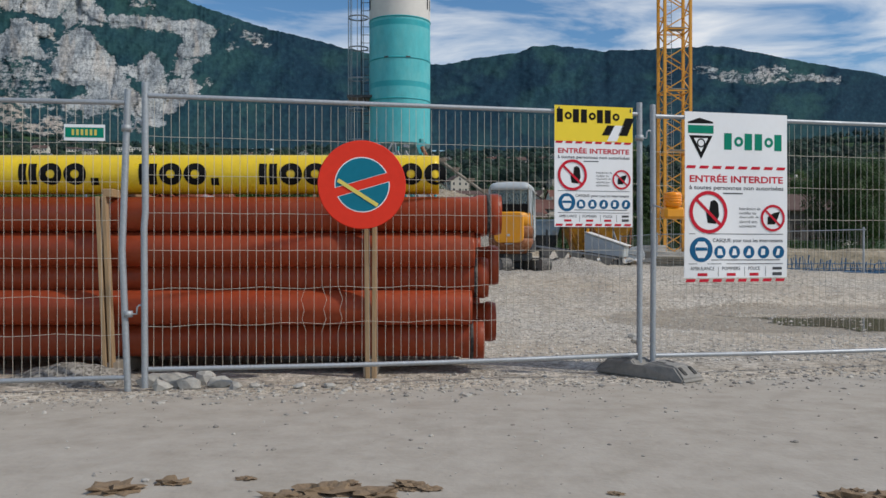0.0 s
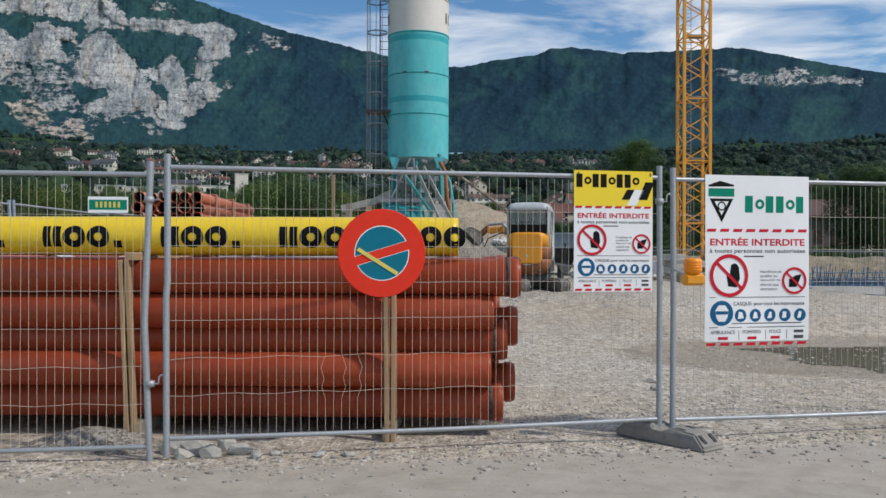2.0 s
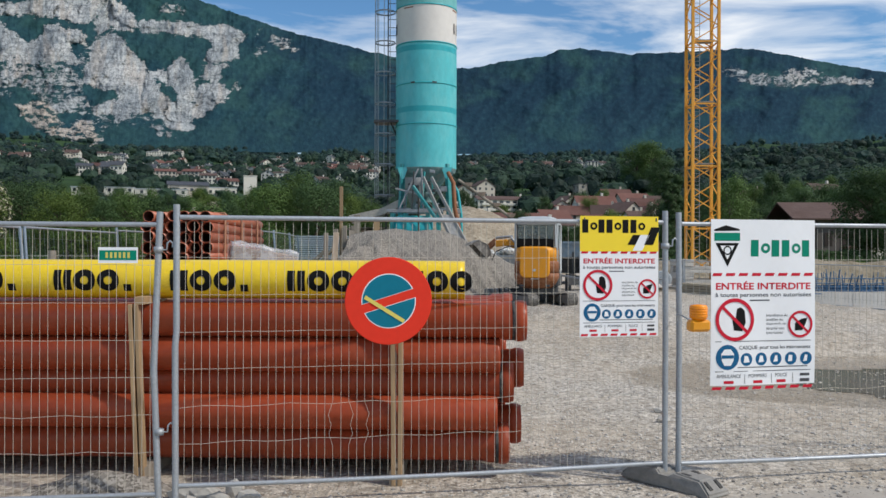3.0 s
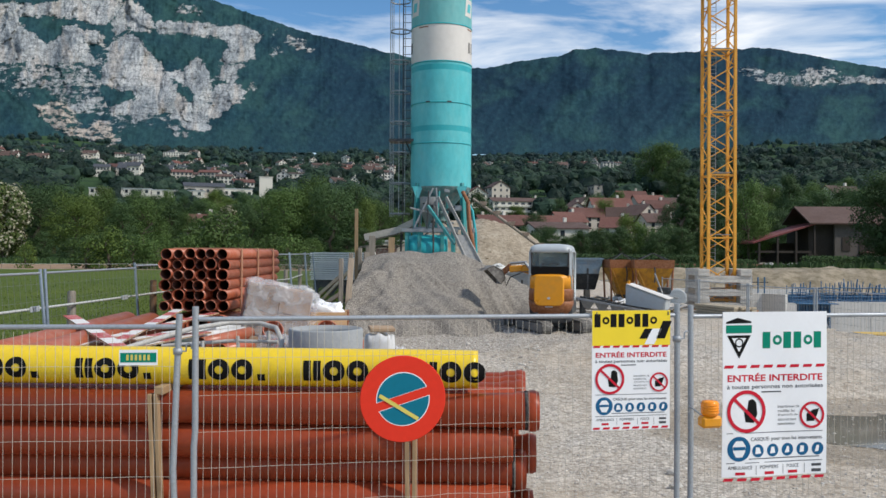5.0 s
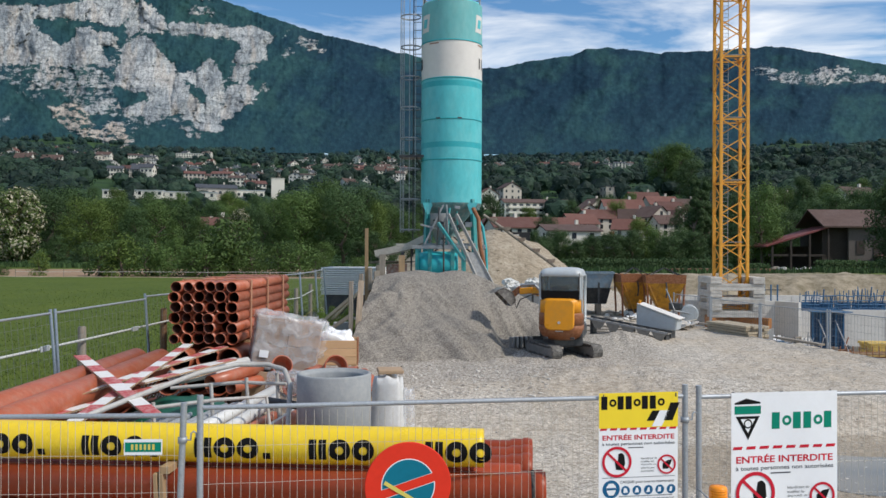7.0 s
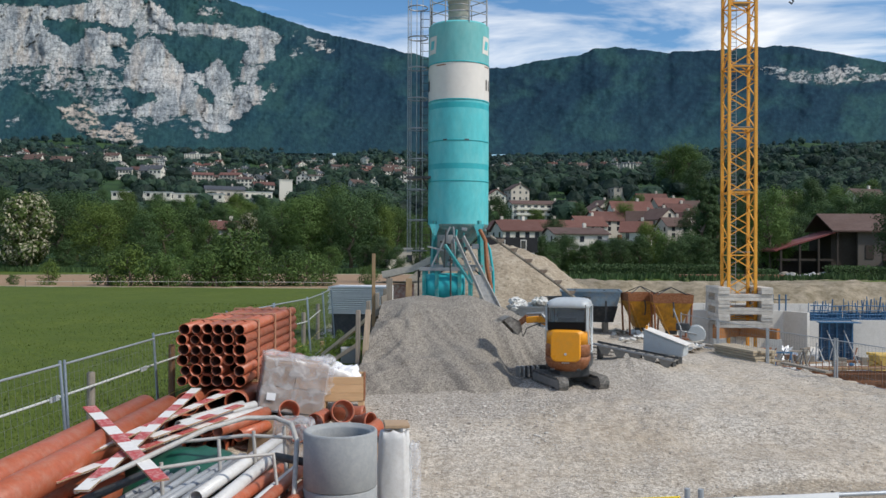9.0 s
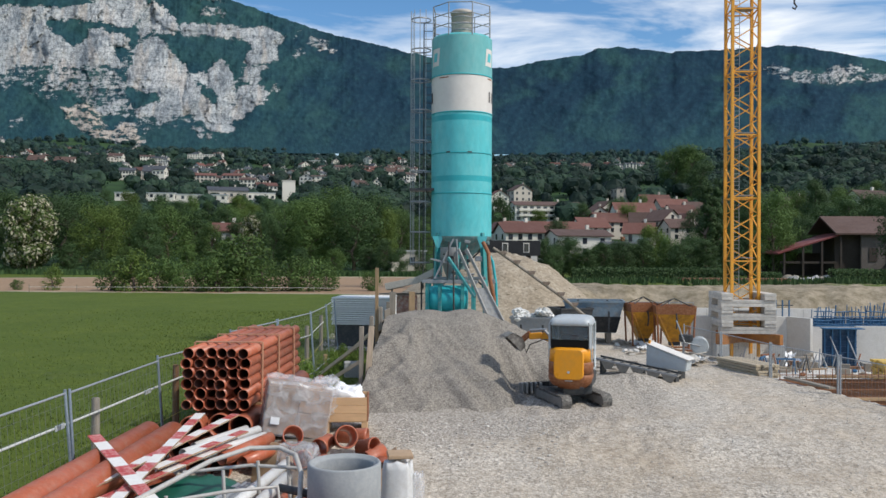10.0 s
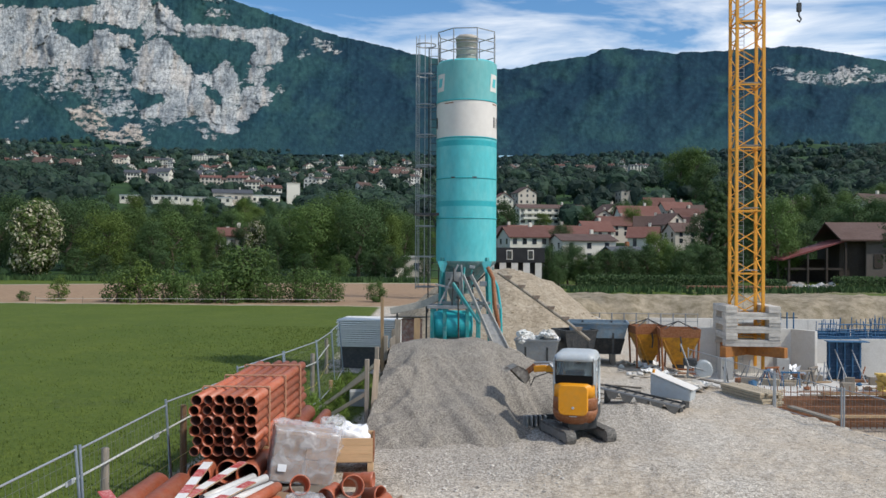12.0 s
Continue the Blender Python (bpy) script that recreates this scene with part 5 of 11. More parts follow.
def chip_heap():
    return heap_mesh("gravel_heap", -3.54, 4.4, 16.6, 33.4, 0.065, lambda x, y: max(chip_heap_z(x, y) + 0.10 * noise.noise((x * 1.1, y * 1.1, 12)), ground_z(x, y) - 0.08), M_CHIPS, "large heap of grey crushed chippings against a timber wall", "gravel heap")


def soil_heap_z(x, y):
    d = math.hypot((x + 0.45) / (1.1 if x < -0.45 else 1.0), (y - 46.5) / 1.05)
    z = 4.02 - (0.10 * d * d if d < 4.3 else 1.85 + 0.86 * (d - 4.3))
    return z + 0.16 * noise.fractal((x * 0.6, y * 0.6, 4), 0.6, 2.1, 6) + 0.06 * noise.ridged_multi_fractal((x * 0.8, y * 0.5, 8), 0.9, 2, 4, 1, 2)


chip_heap()
heap_mesh("soil_heap", -11, 11.5, 36.5, 57, 0.2, lambda x, y: max(soil_heap_z(x, y), ground_z(x, y) - 0.25), M_SOIL, "tall heap of dry sandy soil with clods", "soil heap")
heap_mesh("dirt_heap", -3.6, -1.9, 5.35, 6.25, 0.04, lambda x, y: -0.09 + 0.19 * math.exp(-(((x + 2.55) / 0.5) ** 2 + ((y - 5.78) / 0.2) ** 2)) + 0.03 * noise.fractal((x * 9, y * 9, 1), 0.8, 2, 4), M_CHIPS, "low heap of grey gravel and dirt beside the pipes", "dirt heap")


# ---- timber wall holding the chippings ----
def timber_wall():
    t = thing("retaining_wall", (-3.68, 22.0, 0), 0, "rough timber boards on posts holding back the chippings", "timber wall")
    rnd = random.Random(3)
    for y, h in ((-0.1, 2.15), (1.6, 2.3), (3.3, 2.45), (5.0, 2.5)):
        g = mesh_bm()
        box(g, 0.11, 0.13, h, -0.09, y, 0, base=True, bevel=0.008, rx=rnd.uniform(-1.5, 1.5))
        part("post", g, M_OLDWOOD, t)
    for k in range(8):
        g = mesh_bm()
        near = -0.15 if k < 2 else -0.15 + 0.62 * (k - 1)
        box(g, 0.035, 5.25 - near, 0.26, 0, (5.25 + near) / 2, 0.32 + 0.268 * k, bevel=0.006, rx=rnd.uniform(-0.4, 0.4), rz=rnd.uniform(-0.3, 0.3))
        part("board", g, M_WOOD if k % 3 == 2 else M_OLDWOOD, t)
    for y, top, ex, ey in ((-0.05, 1.22, -1.55, 0.7), (0.1, 1.70, -2.0, 2.4), (1.55, 1.80, -1.95, 4.6)):
        g = mesh_bm()
        beam(g, (-0.12, y, top), (ex, ey, ground_z(ex - 3.68, ey + 22.0)), 0.05, 0.10, 0.005)
        part("brace", g, M_SCAFF, t, "raking timber brace")
    g = mesh_bm()
    box(g, 0.15, 0.03, 1.85, 0.07, -0.17, 0.32, base=True, bevel=0.004, ry=4)
    part("end_board", g, M_SCAFF, t, "pale upright board at the wall's end")
    g = mesh_bm()
    box(g, 0.10, 0.05, 3.55, -0.22, 3.4, 0.1, base=True, bevel=0.004)
    part("tall_plank", g, M_WOOD, t, "tall upright plank")
    for x, y, h, mat in ((0.05, 4.7, 2.75, M_OLDWOOD), (0.58, 5.6, 2.72, M_WOOD)):
        g = mesh_bm()
        box(g, 0.20, 0.05, h, x, y, 0.1, base=True, bevel=0.004, ry=1)
        part("plank", g, mat, t)


M_SCAFF = material("pale_raw_board", (0.60, 0.47, 0.34), 0.8, 0, 0.25, 14, 2, 0.2, stretch=(1, 1, 0.2))
timber_wall()


def bits_behind_wall():
    x, y = -4.6, 25.1
    g = mesh_bm()
    box(g, 0.5, 0.42, 0.5, 0, 0, -0.05, base=True, bevel=0.02)
    single("concrete_block", g, M_CONCRETE, (x, y, ground_z(x, y)), 12, "grey concrete block among the weeds", "concrete block")
    x, y = -6.0, 27.7
    g = mesh_bm()
    box(g, 0.13, 0.10, 0.48, 0, 0, -0.1, base=True, bevel=0.008)
    single("stake", g, M_WOOD, (x, y, ground_z(x, y)), 20, "short pale timber stake in the weeds", "stake")


bits_behind_wall()


# ---- silo and mixing plant ----
def silo():
    t = thing("silo", (-1.6, 31.0, 0.45), 0, "tall teal and white cement silo on legs above a mixer", "silo")
    o = 0.45
    R = 1.125

    def ring(r0, r1, z0, z1, name, mat, label="", seg=56):
        g = mesh_bm()
        lathe(g, [(r0, z0 - o), (r1, z0 - o + 0.001), (r1, z1 - o), (r0, z1 - o)], seg, None, close=True)
        return part(name, g, mat, t, label)

    def shell(z0, z1, mat, name="shell", label=""):
        g = mesh_bm()
        lathe(g, [(R, z0 - o), (R, z1 - o)], 64)
        return part(name, g, mat, t, label)

    shell(4.72, 6.27, M_TEAL)
    shell(6.31, 6.72, M_TEAL)
    shell(6.72, 6.92, M_TEALD, label="darker teal weld band")
    shell(6.92, 7.73, M_TEAL)
    shell(7.77, 8.92, M_TEAL)
    shell(8.92, 9.12, M_TEALD, label="darker teal weld band")
    shell(9.12, 9.21, M_TEAL)
    white = shell(9.25, 10.56, M_WHITEP, label="off-white painted section")
    top = shell(10.60, 12.02, M_TEALTOP, label="faded grey-teal top section")
    for z in (6.29, 7.75, 9.23, 10.58):
        ring(R - 0.05, R + 0.018, z - 0.022, z + 0.022, "seam", M_TEALD)
    for a in (-112, -72):
        g = mesh_bm()
        box(g, 0.16, 0.06, 0.05, m=pose(R * math.cos(radians(a)), R * math.sin(radians(a)), 7.76 - o, 0, 0, a + 90))
        part("lifting_lug", g, M_STEELD, t)
    g = mesh_bm()
    lathe(g, [(R, 12.02 - o), (R - 0.05, 12.08 - o), (0.5, 12.19 - o)], 56)
    part("roof", g, M_TEAL, t)
    g = mesh_bm()
    lathe(g, [(R, 4.72 - o), (R - 0.03, 4.62 - o), (0.80, 4.42 - o), (0.24, 3.75 - o), (0.24, 3.5 - o)], 48)
    part("cone", g, M_CONE, t, "dusty grey-teal outlet cone")
    # round dust filter on the roof
    g = mesh_bm()
    lathe(g, [(0.40, 12.14 - o), (0.40, 12.98 - o), (0.43, 12.99 - o), (0.43, 13.07 - o), (0.36, 13.14 - o), (0.1, 13.17 - o)], 32)
    flt = part("dust_filter", g, M_FILTER, t, "grey-beige round dust filter")
    for z in (12.36, 12.62, 12.84):
        g = mesh_bm()
        lathe(g, [(0.395, z - o), (0.415, z - o), (0.415, z + 0.03 - o), (0.395, z + 0.03 - o)], 32, None, close=True)
        part("clamp_band", g, M_GREYSTEEL, flt)
    # guard rail round the roof
    n = 8
    rail = [(1.12 * math.cos(radians(22.5 + 45 * i)), 1.12 * math.sin(radians(22.5 + 45 * i))) for i in range(n)]
    for x, y in rail:
        g = mesh_bm()
        rod(g, (x, y, 12.0 - o), (x, y, 13.2 - o), 0.024, 6)
        part("rail_post", g, M_GREYSTEEL, t)
    for z in (12.42, 12.8, 13.19):
        for i in range(n):
            g = mesh_bm()
            rod(g, (*rail[i], z - o), (*rail[(i + 1) % n], z - o), 0.02, 6)
            part("rail_bar", g, M_GREYSTEEL, t)
    # caged ladder beside the shell
    cx, cy = -1.52, -0.15
    for dx in (-0.2, 0.2):
        g = mesh_bm()
        rod(g, (cx + dx + 0.28, cy + 0.3, 2.3), (cx + dx + 0.28, cy + 0.3, 12.75 - o), 0.024, 6)
        part("ladder_rail", g, M_STEELD, t)
    for k in range(34):
        g = mesh_bm()
        z = 2.4 + 0.3 * k
        rod(g, (cx + 0.08, cy + 0.3, z), (cx + 0.48, cy + 0.3, z), 0.012, 5)
        part("rung", g, M_STEELD, t)
    cage_r = 0.37
    for k in range(9):
        z = 3.3 + 1.13 * k
        g = mesh_bm()
        lathe(g, [(cage_r - 0.006, z - 0.025), (cage_r + 0.006, z - 0.025), (cage_r + 0.006, z + 0.025), (cage_r - 0.006, z + 0.025)], 18, Matrix.Translation((cx, cy, 0)), close=True)
        part("cage_hoop", g, M_GREYSTEEL, t)
    for a in (-160, -125, -90, -55, 180, 150):
        g = mesh_bm()
        x, y = cx + cage_r * math.cos(radians(a)), cy + cage_r * math.sin(radians(a))
        rod(g, (x, y, 3.2), (x, y, 13.1 - o), 0.013, 5)
        part("cage_bar", g, M_GREYSTEEL, t)
    g = mesh_bm()
    box(g, 0.95, 0.8, 0.09, cx + 0.1, cy, 6.45 - o)
    part("landing", g, M_STEELD, t, "dark steel landing plate")
    g = mesh_bm()
    rod(g, (cx + 0.25, cy - 0.3, 6.4 - o), (cx + 0.55, cy + 0.3, 5.7 - o), 0.03, 6)
    part("landing_brace", g, M_STEELD, t)
    for z in (8.0, 9.8, 11.4):
        g = mesh_bm()
        rod(g, (cx + 0.45, cy + 0.3, z), (cx + 0.62, cy + 0.32, z), 0.02, 6)
        part("ladder_bracket", g, M_STEELD, t)

    # marks painted on the shell: plain patches that follow its curve
    def patch(a0, a1, z0, z1, mat, parent, skew=0.0, lift=0.006):
        g = mesh_bm()
        k = 10
        rows = []
        for z, s in ((z0, 0.0), (z1, skew)):
            rows.append([g.verts.new(((R + lift) * math.cos(radians(a0 + s + (a1 - a0) * i / k)), (R + lift) * math.sin(radians(a0 + s + (a1 - a0) * i / k)), z - o)) for i in range(k + 1)])
        for i in range(k):
            f = g.faces.new((rows[0][i], rows[0][i + 1], rows[1][i + 1], rows[1][i]))
            f.smooth = True
        part("painted_mark", g, mat, parent)

    for a in (-159, -38, 80):
        patch(a, a + 24, 10.94, 11.58, M_WHITEP, top, 3)
        patch(a + 6, a + 18, 11.10, 11.42, M_TEAL, top, 3, 0.010)
    for a in (-170, -26, -14, 90):
        patch(a, a + 4.5, 9.63, 10.02, M_BLACK, white)
    patch(-165, -158, 9.63, 10.02, M_BLACK, white)
    for a0, a1 in ((-133, -112), (-30, -12)):
        patch(a0, a1, 10.46, 10.50, M_RUST, white)

    # legs and bracing
    for sx in (-1, 1):
        for sy in (-1, 1):
            g = mesh_bm()
            beam(g, (0.80 * sx, 0.80 * sy, 4.85 - o), (1.0 * sx, 0.95 * sy, 0.0), 0.14, 0.14, 0.01)
            part("leg", g, M_FRAME, t)
            g = mesh_bm()
            prism(g, [(-0.20, 0.0), (0.20, 0.0), (0.05, -0.42), (-0.05, -0.42)], 0.03, Matrix.Translation((0.80 * sx, 0.84 * sy - (0.06 if sy < 0 else 0), 4.72 - o)))
            part("gusset", g, M_TEAL, t)
    for sx in (-1, 1):
        g = mesh_bm()
        rod(g, (0.86 * sx, 0.9, 3.9), (-0.9 * sx, 0.95, 2.3), 0.03, 6)
        part("brace", g, M_STEELD, t)
    g = mesh_bm()
    beam(g, (-0.95, -0.9, 2.75), (0.95, -0.9, 2.75), 0.10, 0.10, 0.01)
    part("cross_beam", g, M_GREYSTEEL, t)
    return t


M_FRAME = material("frame_teal_paint", (0.025, 0.30, 0.30), 0.5, 0, 0.2, 8, 1.5, 0.05, dirt=(0.30, 0.33, 0.31), dirt_amount=0.45)
M_CONE = material("dusty_teal_cone", (0.13, 0.28, 0.28), 0.7, 0, 0.25, 8, 1.5, 0.1, dirt=(0.40, 0.38, 0.34), dirt_amount=0.7)
M_FILTER = material("filter_beige", (0.46, 0.42, 0.36), 0.6, 0.1, 0.15, 12, 3, 0.1, dirt=(0.3, 0.26, 0.2))
silo()


def mixer():
    t = thing("concrete_mixer", (-1.7, 29.7, 0.6), 0, "teal steel mixer frame with a drum, hoist and chute", "concrete mixer")
    for x in (-1.0, -0.55, 0.25, 0.62):
        for y in (-0.45, 0.45):
            g = mesh_bm()
            box(g, 0.13, 0.13, 2.45, x, y, 0, base=True, bevel=0.01)
            part("post", g, M_FRAME, t)
    for y in (-0.5, 0.5):
        g = mesh_bm()
        box(g, 1.95, 0.13, 0.12, -0.2, y, 2.5, bevel=0.01)
        part("beam", g, M_GREYSTEEL, t, "dusty grey beam")
        g = mesh_bm()
        box(g, 1.75, 0.09, 0.10, -0.2, y, 1.28, bevel=0.01)
        part("beam", g, M_GREYSTEEL, t)
    g = mesh_bm()
    lathe(g, [(0.2, -0.72), (0.44, -0.70), (0.5, -0.45), (0.5, 0.45), (0.44, 0.7), (0.2, 0.72)], 32, pose(-0.3, 0.0, 1.85, 0, 90, 0))
    part("drum", g, M_TEALD, t, "deep teal mixing drum")
    g = mesh_bm()
    box(g, 0.30, 0.10, 0.28, -0.05, -0.55, 1.16, bevel=0.02)
    part("control_box", g, M_GREYPAINT, t, "pale grey control box")
    g = mesh_bm()
    rod(g, (-0.05, -0.56, 1.3), (-0.07, -0.56, 3.4), 0.03, 6)
    part("hose", g, M_RUBBER, t)
    # grey weighing hopper and hoist gear under the silo cone
    g = mesh_bm()
    lathe(g, [(0.16, 2.6), (0.46, 3.3), (0.46, 3.72)], 4, pose(-0.25, 0.35, 0, 0, 0, 45))
    part("weigh_hopper", g, M_GREYSTEEL, t)
    rnd = random.Random(12)
    for k in range(16):
        g = mesh_bm()
        x, z = rnd.gauss(0.15, 0.4), rnd.uniform(2.5, 3.95)
        box(g, rnd.uniform(0.05, 0.26), 0.13, rnd.uniform(0.05, 0.2), x, rnd.uniform(-0.3, 0.3), z, ry=rnd.uniform(-25, 25), bevel=0.012)
        part("hoist_part", g, rnd.choice((M_GREYSTEEL, M_STEELD, M_GREYSTEEL, M_STEELD, M_CONE)), t)
    for k, (a, b) in enumerate((((-0.62, 0.5, 2.5), (-0.58, 0.5, 3.6)), ((0.42, 0.4, 2.5), (0.36, 0.4, 3.8)), ((-0.3, -0.4, 2.5), (-0.24, -0.4, 3.9)), ((0.1, -0.35, 2.5), (0.02, -0.3, 4.0)))):
        g = mesh_bm()
        beam(g, a, b, 0.05, 0.05, 0.006)
        part("strut", g, (M_GREYSTEEL, M_FRAME, M_STEELD, M_GREYSTEEL)[k], t)
    for a, b, mat in (((-0.75, -0.3, 2.6), (-0.1, -0.2, 4.0), M_GREYSTEEL), ((0.02, -0.3, 2.6), (0.12, -0.2, 3.9), M_FRAME), ((0.10, -0.45, 3.7), (0.55, -0.5, 2.5), M_FRAME), ((-0.9, -0.3, 3.3), (0.1, -0.2, 3.05), M_GREYSTEEL)):
        g = mesh_bm()
        beam(g, a, b, 0.08, 0.06, 0.006)
        part("strut", g, mat, t)
    g = mesh_bm()
    sweep(g, [(0.95, 0.1, 3.9), (1.15, -0.1, 3.5), (1.2, -0.2, 2.6), (1.35, -0.25, 1.9), (1.3, -0.3, 1.2)], 0.075, 10)
    part("delivery_hose", g, M_RUST, t, "rust-brown flexible hose")
    g = mesh_bm()
    sweep(g, [(1.0, 0.3, 3.8), (1.3, 0.1, 3.2), (1.42, 0.0, 2.4), (1.45, 0, 1.3)], 0.05, 8)
    part("hose", g, M_TEALD, t)
    return t


mixer()


def skip_hoist():
    """The inclined rails with a trough that feed the mixer, and the boom at the side."""
    t = thing("loading_chute", (-1.6, 29.0, 0), 0, "grey steel inclined loading chute with side rails", "loading chute")
    a, b = Vector((0.15, -0.1, 4.15)), Vector((1.75, -1.5, 0.95))
    for s, wide in ((-1, 1.25), (1, 1.25)):
        g = mesh_bm()
        beam(g, a + Vector((s * 0.14, 0, 0.10)), b + Vector((s * 0.2 * wide, 0, 0.10)), 0.05, 0.12, 0.008)
        part("side_rail", g, M_CHUTE, t)
    g = mesh_bm()
    top, low = a + (b - a) * 0.40, b
    corners = [top + Vector((-0.2, 0, 0.06)), top + Vector((0.2, 0, 0.06)), low + Vector((0.25, 0, 0.06)), low + Vector((-0.25, 0, 0.06))]
    up = [g.verts.new(c) for c in corners]
    dn = [g.verts.new(c - Vector((0, 0, 0.04))) for c in corners]
    g.faces.new(up)
    g.faces.new(dn[::-1])
    for k in range(4):
        g.faces.new((up[k], dn[k], dn[(k + 1) % 4], up[(k + 1) % 4]))
    bmesh.ops.recalc_face_normals(g, faces=g.faces[:])
    part("chute_floor", g, M_CHUTE, t, "worn pale steel floor")
    g = mesh_bm()
    beam(g, a + Vector((-0.5, 0.1, -0.2)), a + (b - a) * 0.45 + Vector((-0.25, 0, -0.1)), 0.10, 0.10, 0.006)
    part("stay", g, M_FRAME, t)
    return t


M_CHUTE = material("dusty_chute_steel", (0.36, 0.355, 0.34), 0.6, 0.25, 0.3, 10, 1.5, 0.2, dirt=(0.46, 0.42, 0.35), dirt_amount=0.8)
skip_hoist()


def scraper_boom():
    """A slack cable with scraper buckets that runs from the plant down over the soil heap."""
    t = thing("bucket_conveyor", (-0.6, 30.5, 4.1), 0, "slack belt of small steel buckets from the mixing plant", "conveyor")
    pts = [(0.2, 0, 0.2), (1.0, 0.1, -0.35), (1.9, 0.2, -1.0), (2.8, 0.3, -1.65), (3.6, 0.6, -2.3)]
    g = mesh_bm()
    sweep(g, pts, 0.055, 8)
    part("belt", g, M_OLDWOOD, t)
    for k in range(6):
        f = 0.12 + 0.15 * k
        i = min(3, int(f * 4))
        p = Vector(pts[i]).lerp(Vector(pts[i + 1]), f * 4 - i)
        g = mesh_bm()
        prism(g, [(-0.15, 0.10), (0.16, 0.10), (0.10, -0.03), (-0.06, -0.03)], 0.16, Matrix.Translation(p + Vector((0, -0.08, 0.06))))
        part("bucket", g, M_DUSTRUST, t)


M_DUSTRUST = material("dusty_rust", (0.26, 0.19, 0.14), 0.85, 0, 0.3, 20, 4, 0.2, dirt=(0.42, 0.37, 0.30), dirt_amount=0.7)
scraper_boom()


def lean_to_boards():
    t = thing("board_roof", (-2.6, 30.2, 3.1), 0, "pale weathered boards sloping from the plant over the barrel", "boards")
    for k in range(4):
        g = mesh_bm()
        pts = [Vector((0.25, 0.26 * k, 0.42 - 0.03 * k)), Vector((-0.55, 0.26 * k, 0.02)), Vector((-1.75, 0.26 * k + 0.1, -0.24 - 0.02 * k))]
        for p, q in zip(pts, pts[1:]):
            beam(g, p, q, 0.05, 0.24, 0.004)
        part("board", g, M_OLDWOOD if k % 2 else M_DRYBOARD, t)
    for x in (-0.45, -1.55):
        g = mesh_bm()
        rod(g, (x, 0.5, 0.02 + 0.12 * x), (x, 0.5, -2.7), 0.035, 6)
        part("prop", g, M_STEELD, t)


M_DRYBOARD = material("dry_grey_board", (0.50, 0.46, 0.40), 0.85, 0, 0.25, 14, 2, 0.3, per_piece=0.15)
lean_to_boards()


def sheet_store():
    """A block of stacked corrugated panels on a dark container box."""
    t = thing("panel_stack", (-5.7, 34.0, 0.3), -2, "stack of pale corrugated steel panels on a dark trestle box", "panel stack")
    g = mesh_bm()
    box(g, 2.2, 1.6, 0.92, 0, 0, 0, base=True, bevel=0.02)
    part("base_box", g, M_STEELD, t, "dark box under the panels")
    for k in range(13):
        g = mesh_bm()
        pts = []
        n = 22
        for i in range(n + 1):
            pts.append((-1.2 + 2.4 * i / n, 0.005 * (i % 2)))
        prism(g, pts + [(x, z - 0.058) for x, z in reversed(pts)], 1.9, Matrix.Translation((0.03 * math.sin(k * 2.1), -0.95 + 0.02 * math.cos(k * 3), 0.96 + 0.086 * k)))
        part("panel", g, M_PANEL, t)
        for yy in (-0.8, 0.8):
            if k < 12:
                g = mesh_bm()
                box(g, 2.3, 0.06, 0.04, 0, yy * 0.9, 1.005 + 0.086 * k)
                part("spacer", g, M_OLDWOOD, t)


M_PANEL = material("bright_zinc_sheet", (0.80, 0.80, 0.78), 0.5, 0, 0.08, 8, 1, 0.05, per_piece=0.06)
sheet_store()


def drum_barrel():
    t = thing("barrel", (-3.7, 31.6, 0.35), 0, "rusty red-brown steel barrel with pale stains on timber", "barrel")
    g = mesh_bm()
    lathe(g, [(0.38, 0.9), (0.40, 0.92), (0.40, 1.25), (0.415, 1.27), (0.40, 1.29), (0.40, 1.65), (0.415, 1.67), (0.40, 1.69), (0.40, 2.08), (0.41, 2.1), (0.38, 2.12)], 28)
    part("shell", g, M_BARREL, t)
    g = mesh_bm()
    box(g, 0.85, 0.85, 0.88, 0, 0, 0, base=True, bevel=0.02)
    part("plinth", g, M_OLDWOOD, t, "weathered timber crate under it")
    for k, x in enumerate((-0.25, 0.0, 0.2)):
        g = mesh_bm()
        box(g, 1.6, 0.22, 0.03, x - 0.2, 0.2 - 0.2 * k, 2.16 + 0.03 * k, rz=8 * k - 6, bevel=0.003)
        part("lid_board", g, M_OLDWOOD, t)


M_BARREL = material("faded_red_barrel", (0.42, 0.20, 0.15), 0.65, 0, 0.3, 9, 2.5, 0.1, dirt=(0.56, 0.50, 0.44), dirt_amount=0.9)
drum_barrel()


# ---- mini excavator ----
M_DUSTYFRAME = material("dusty_steel", (0.23, 0.215, 0.19), 0.85, 0, 0.3, 8, 4, 0.3, dirt=(0.38, 0.35, 0.30))
M_DUSTYLUG = material("dusty_rubber", (0.15, 0.14, 0.125), 0.9, 0, 0.3, 14, 4, 0.3, dirt=(0.33, 0.305, 0.265))


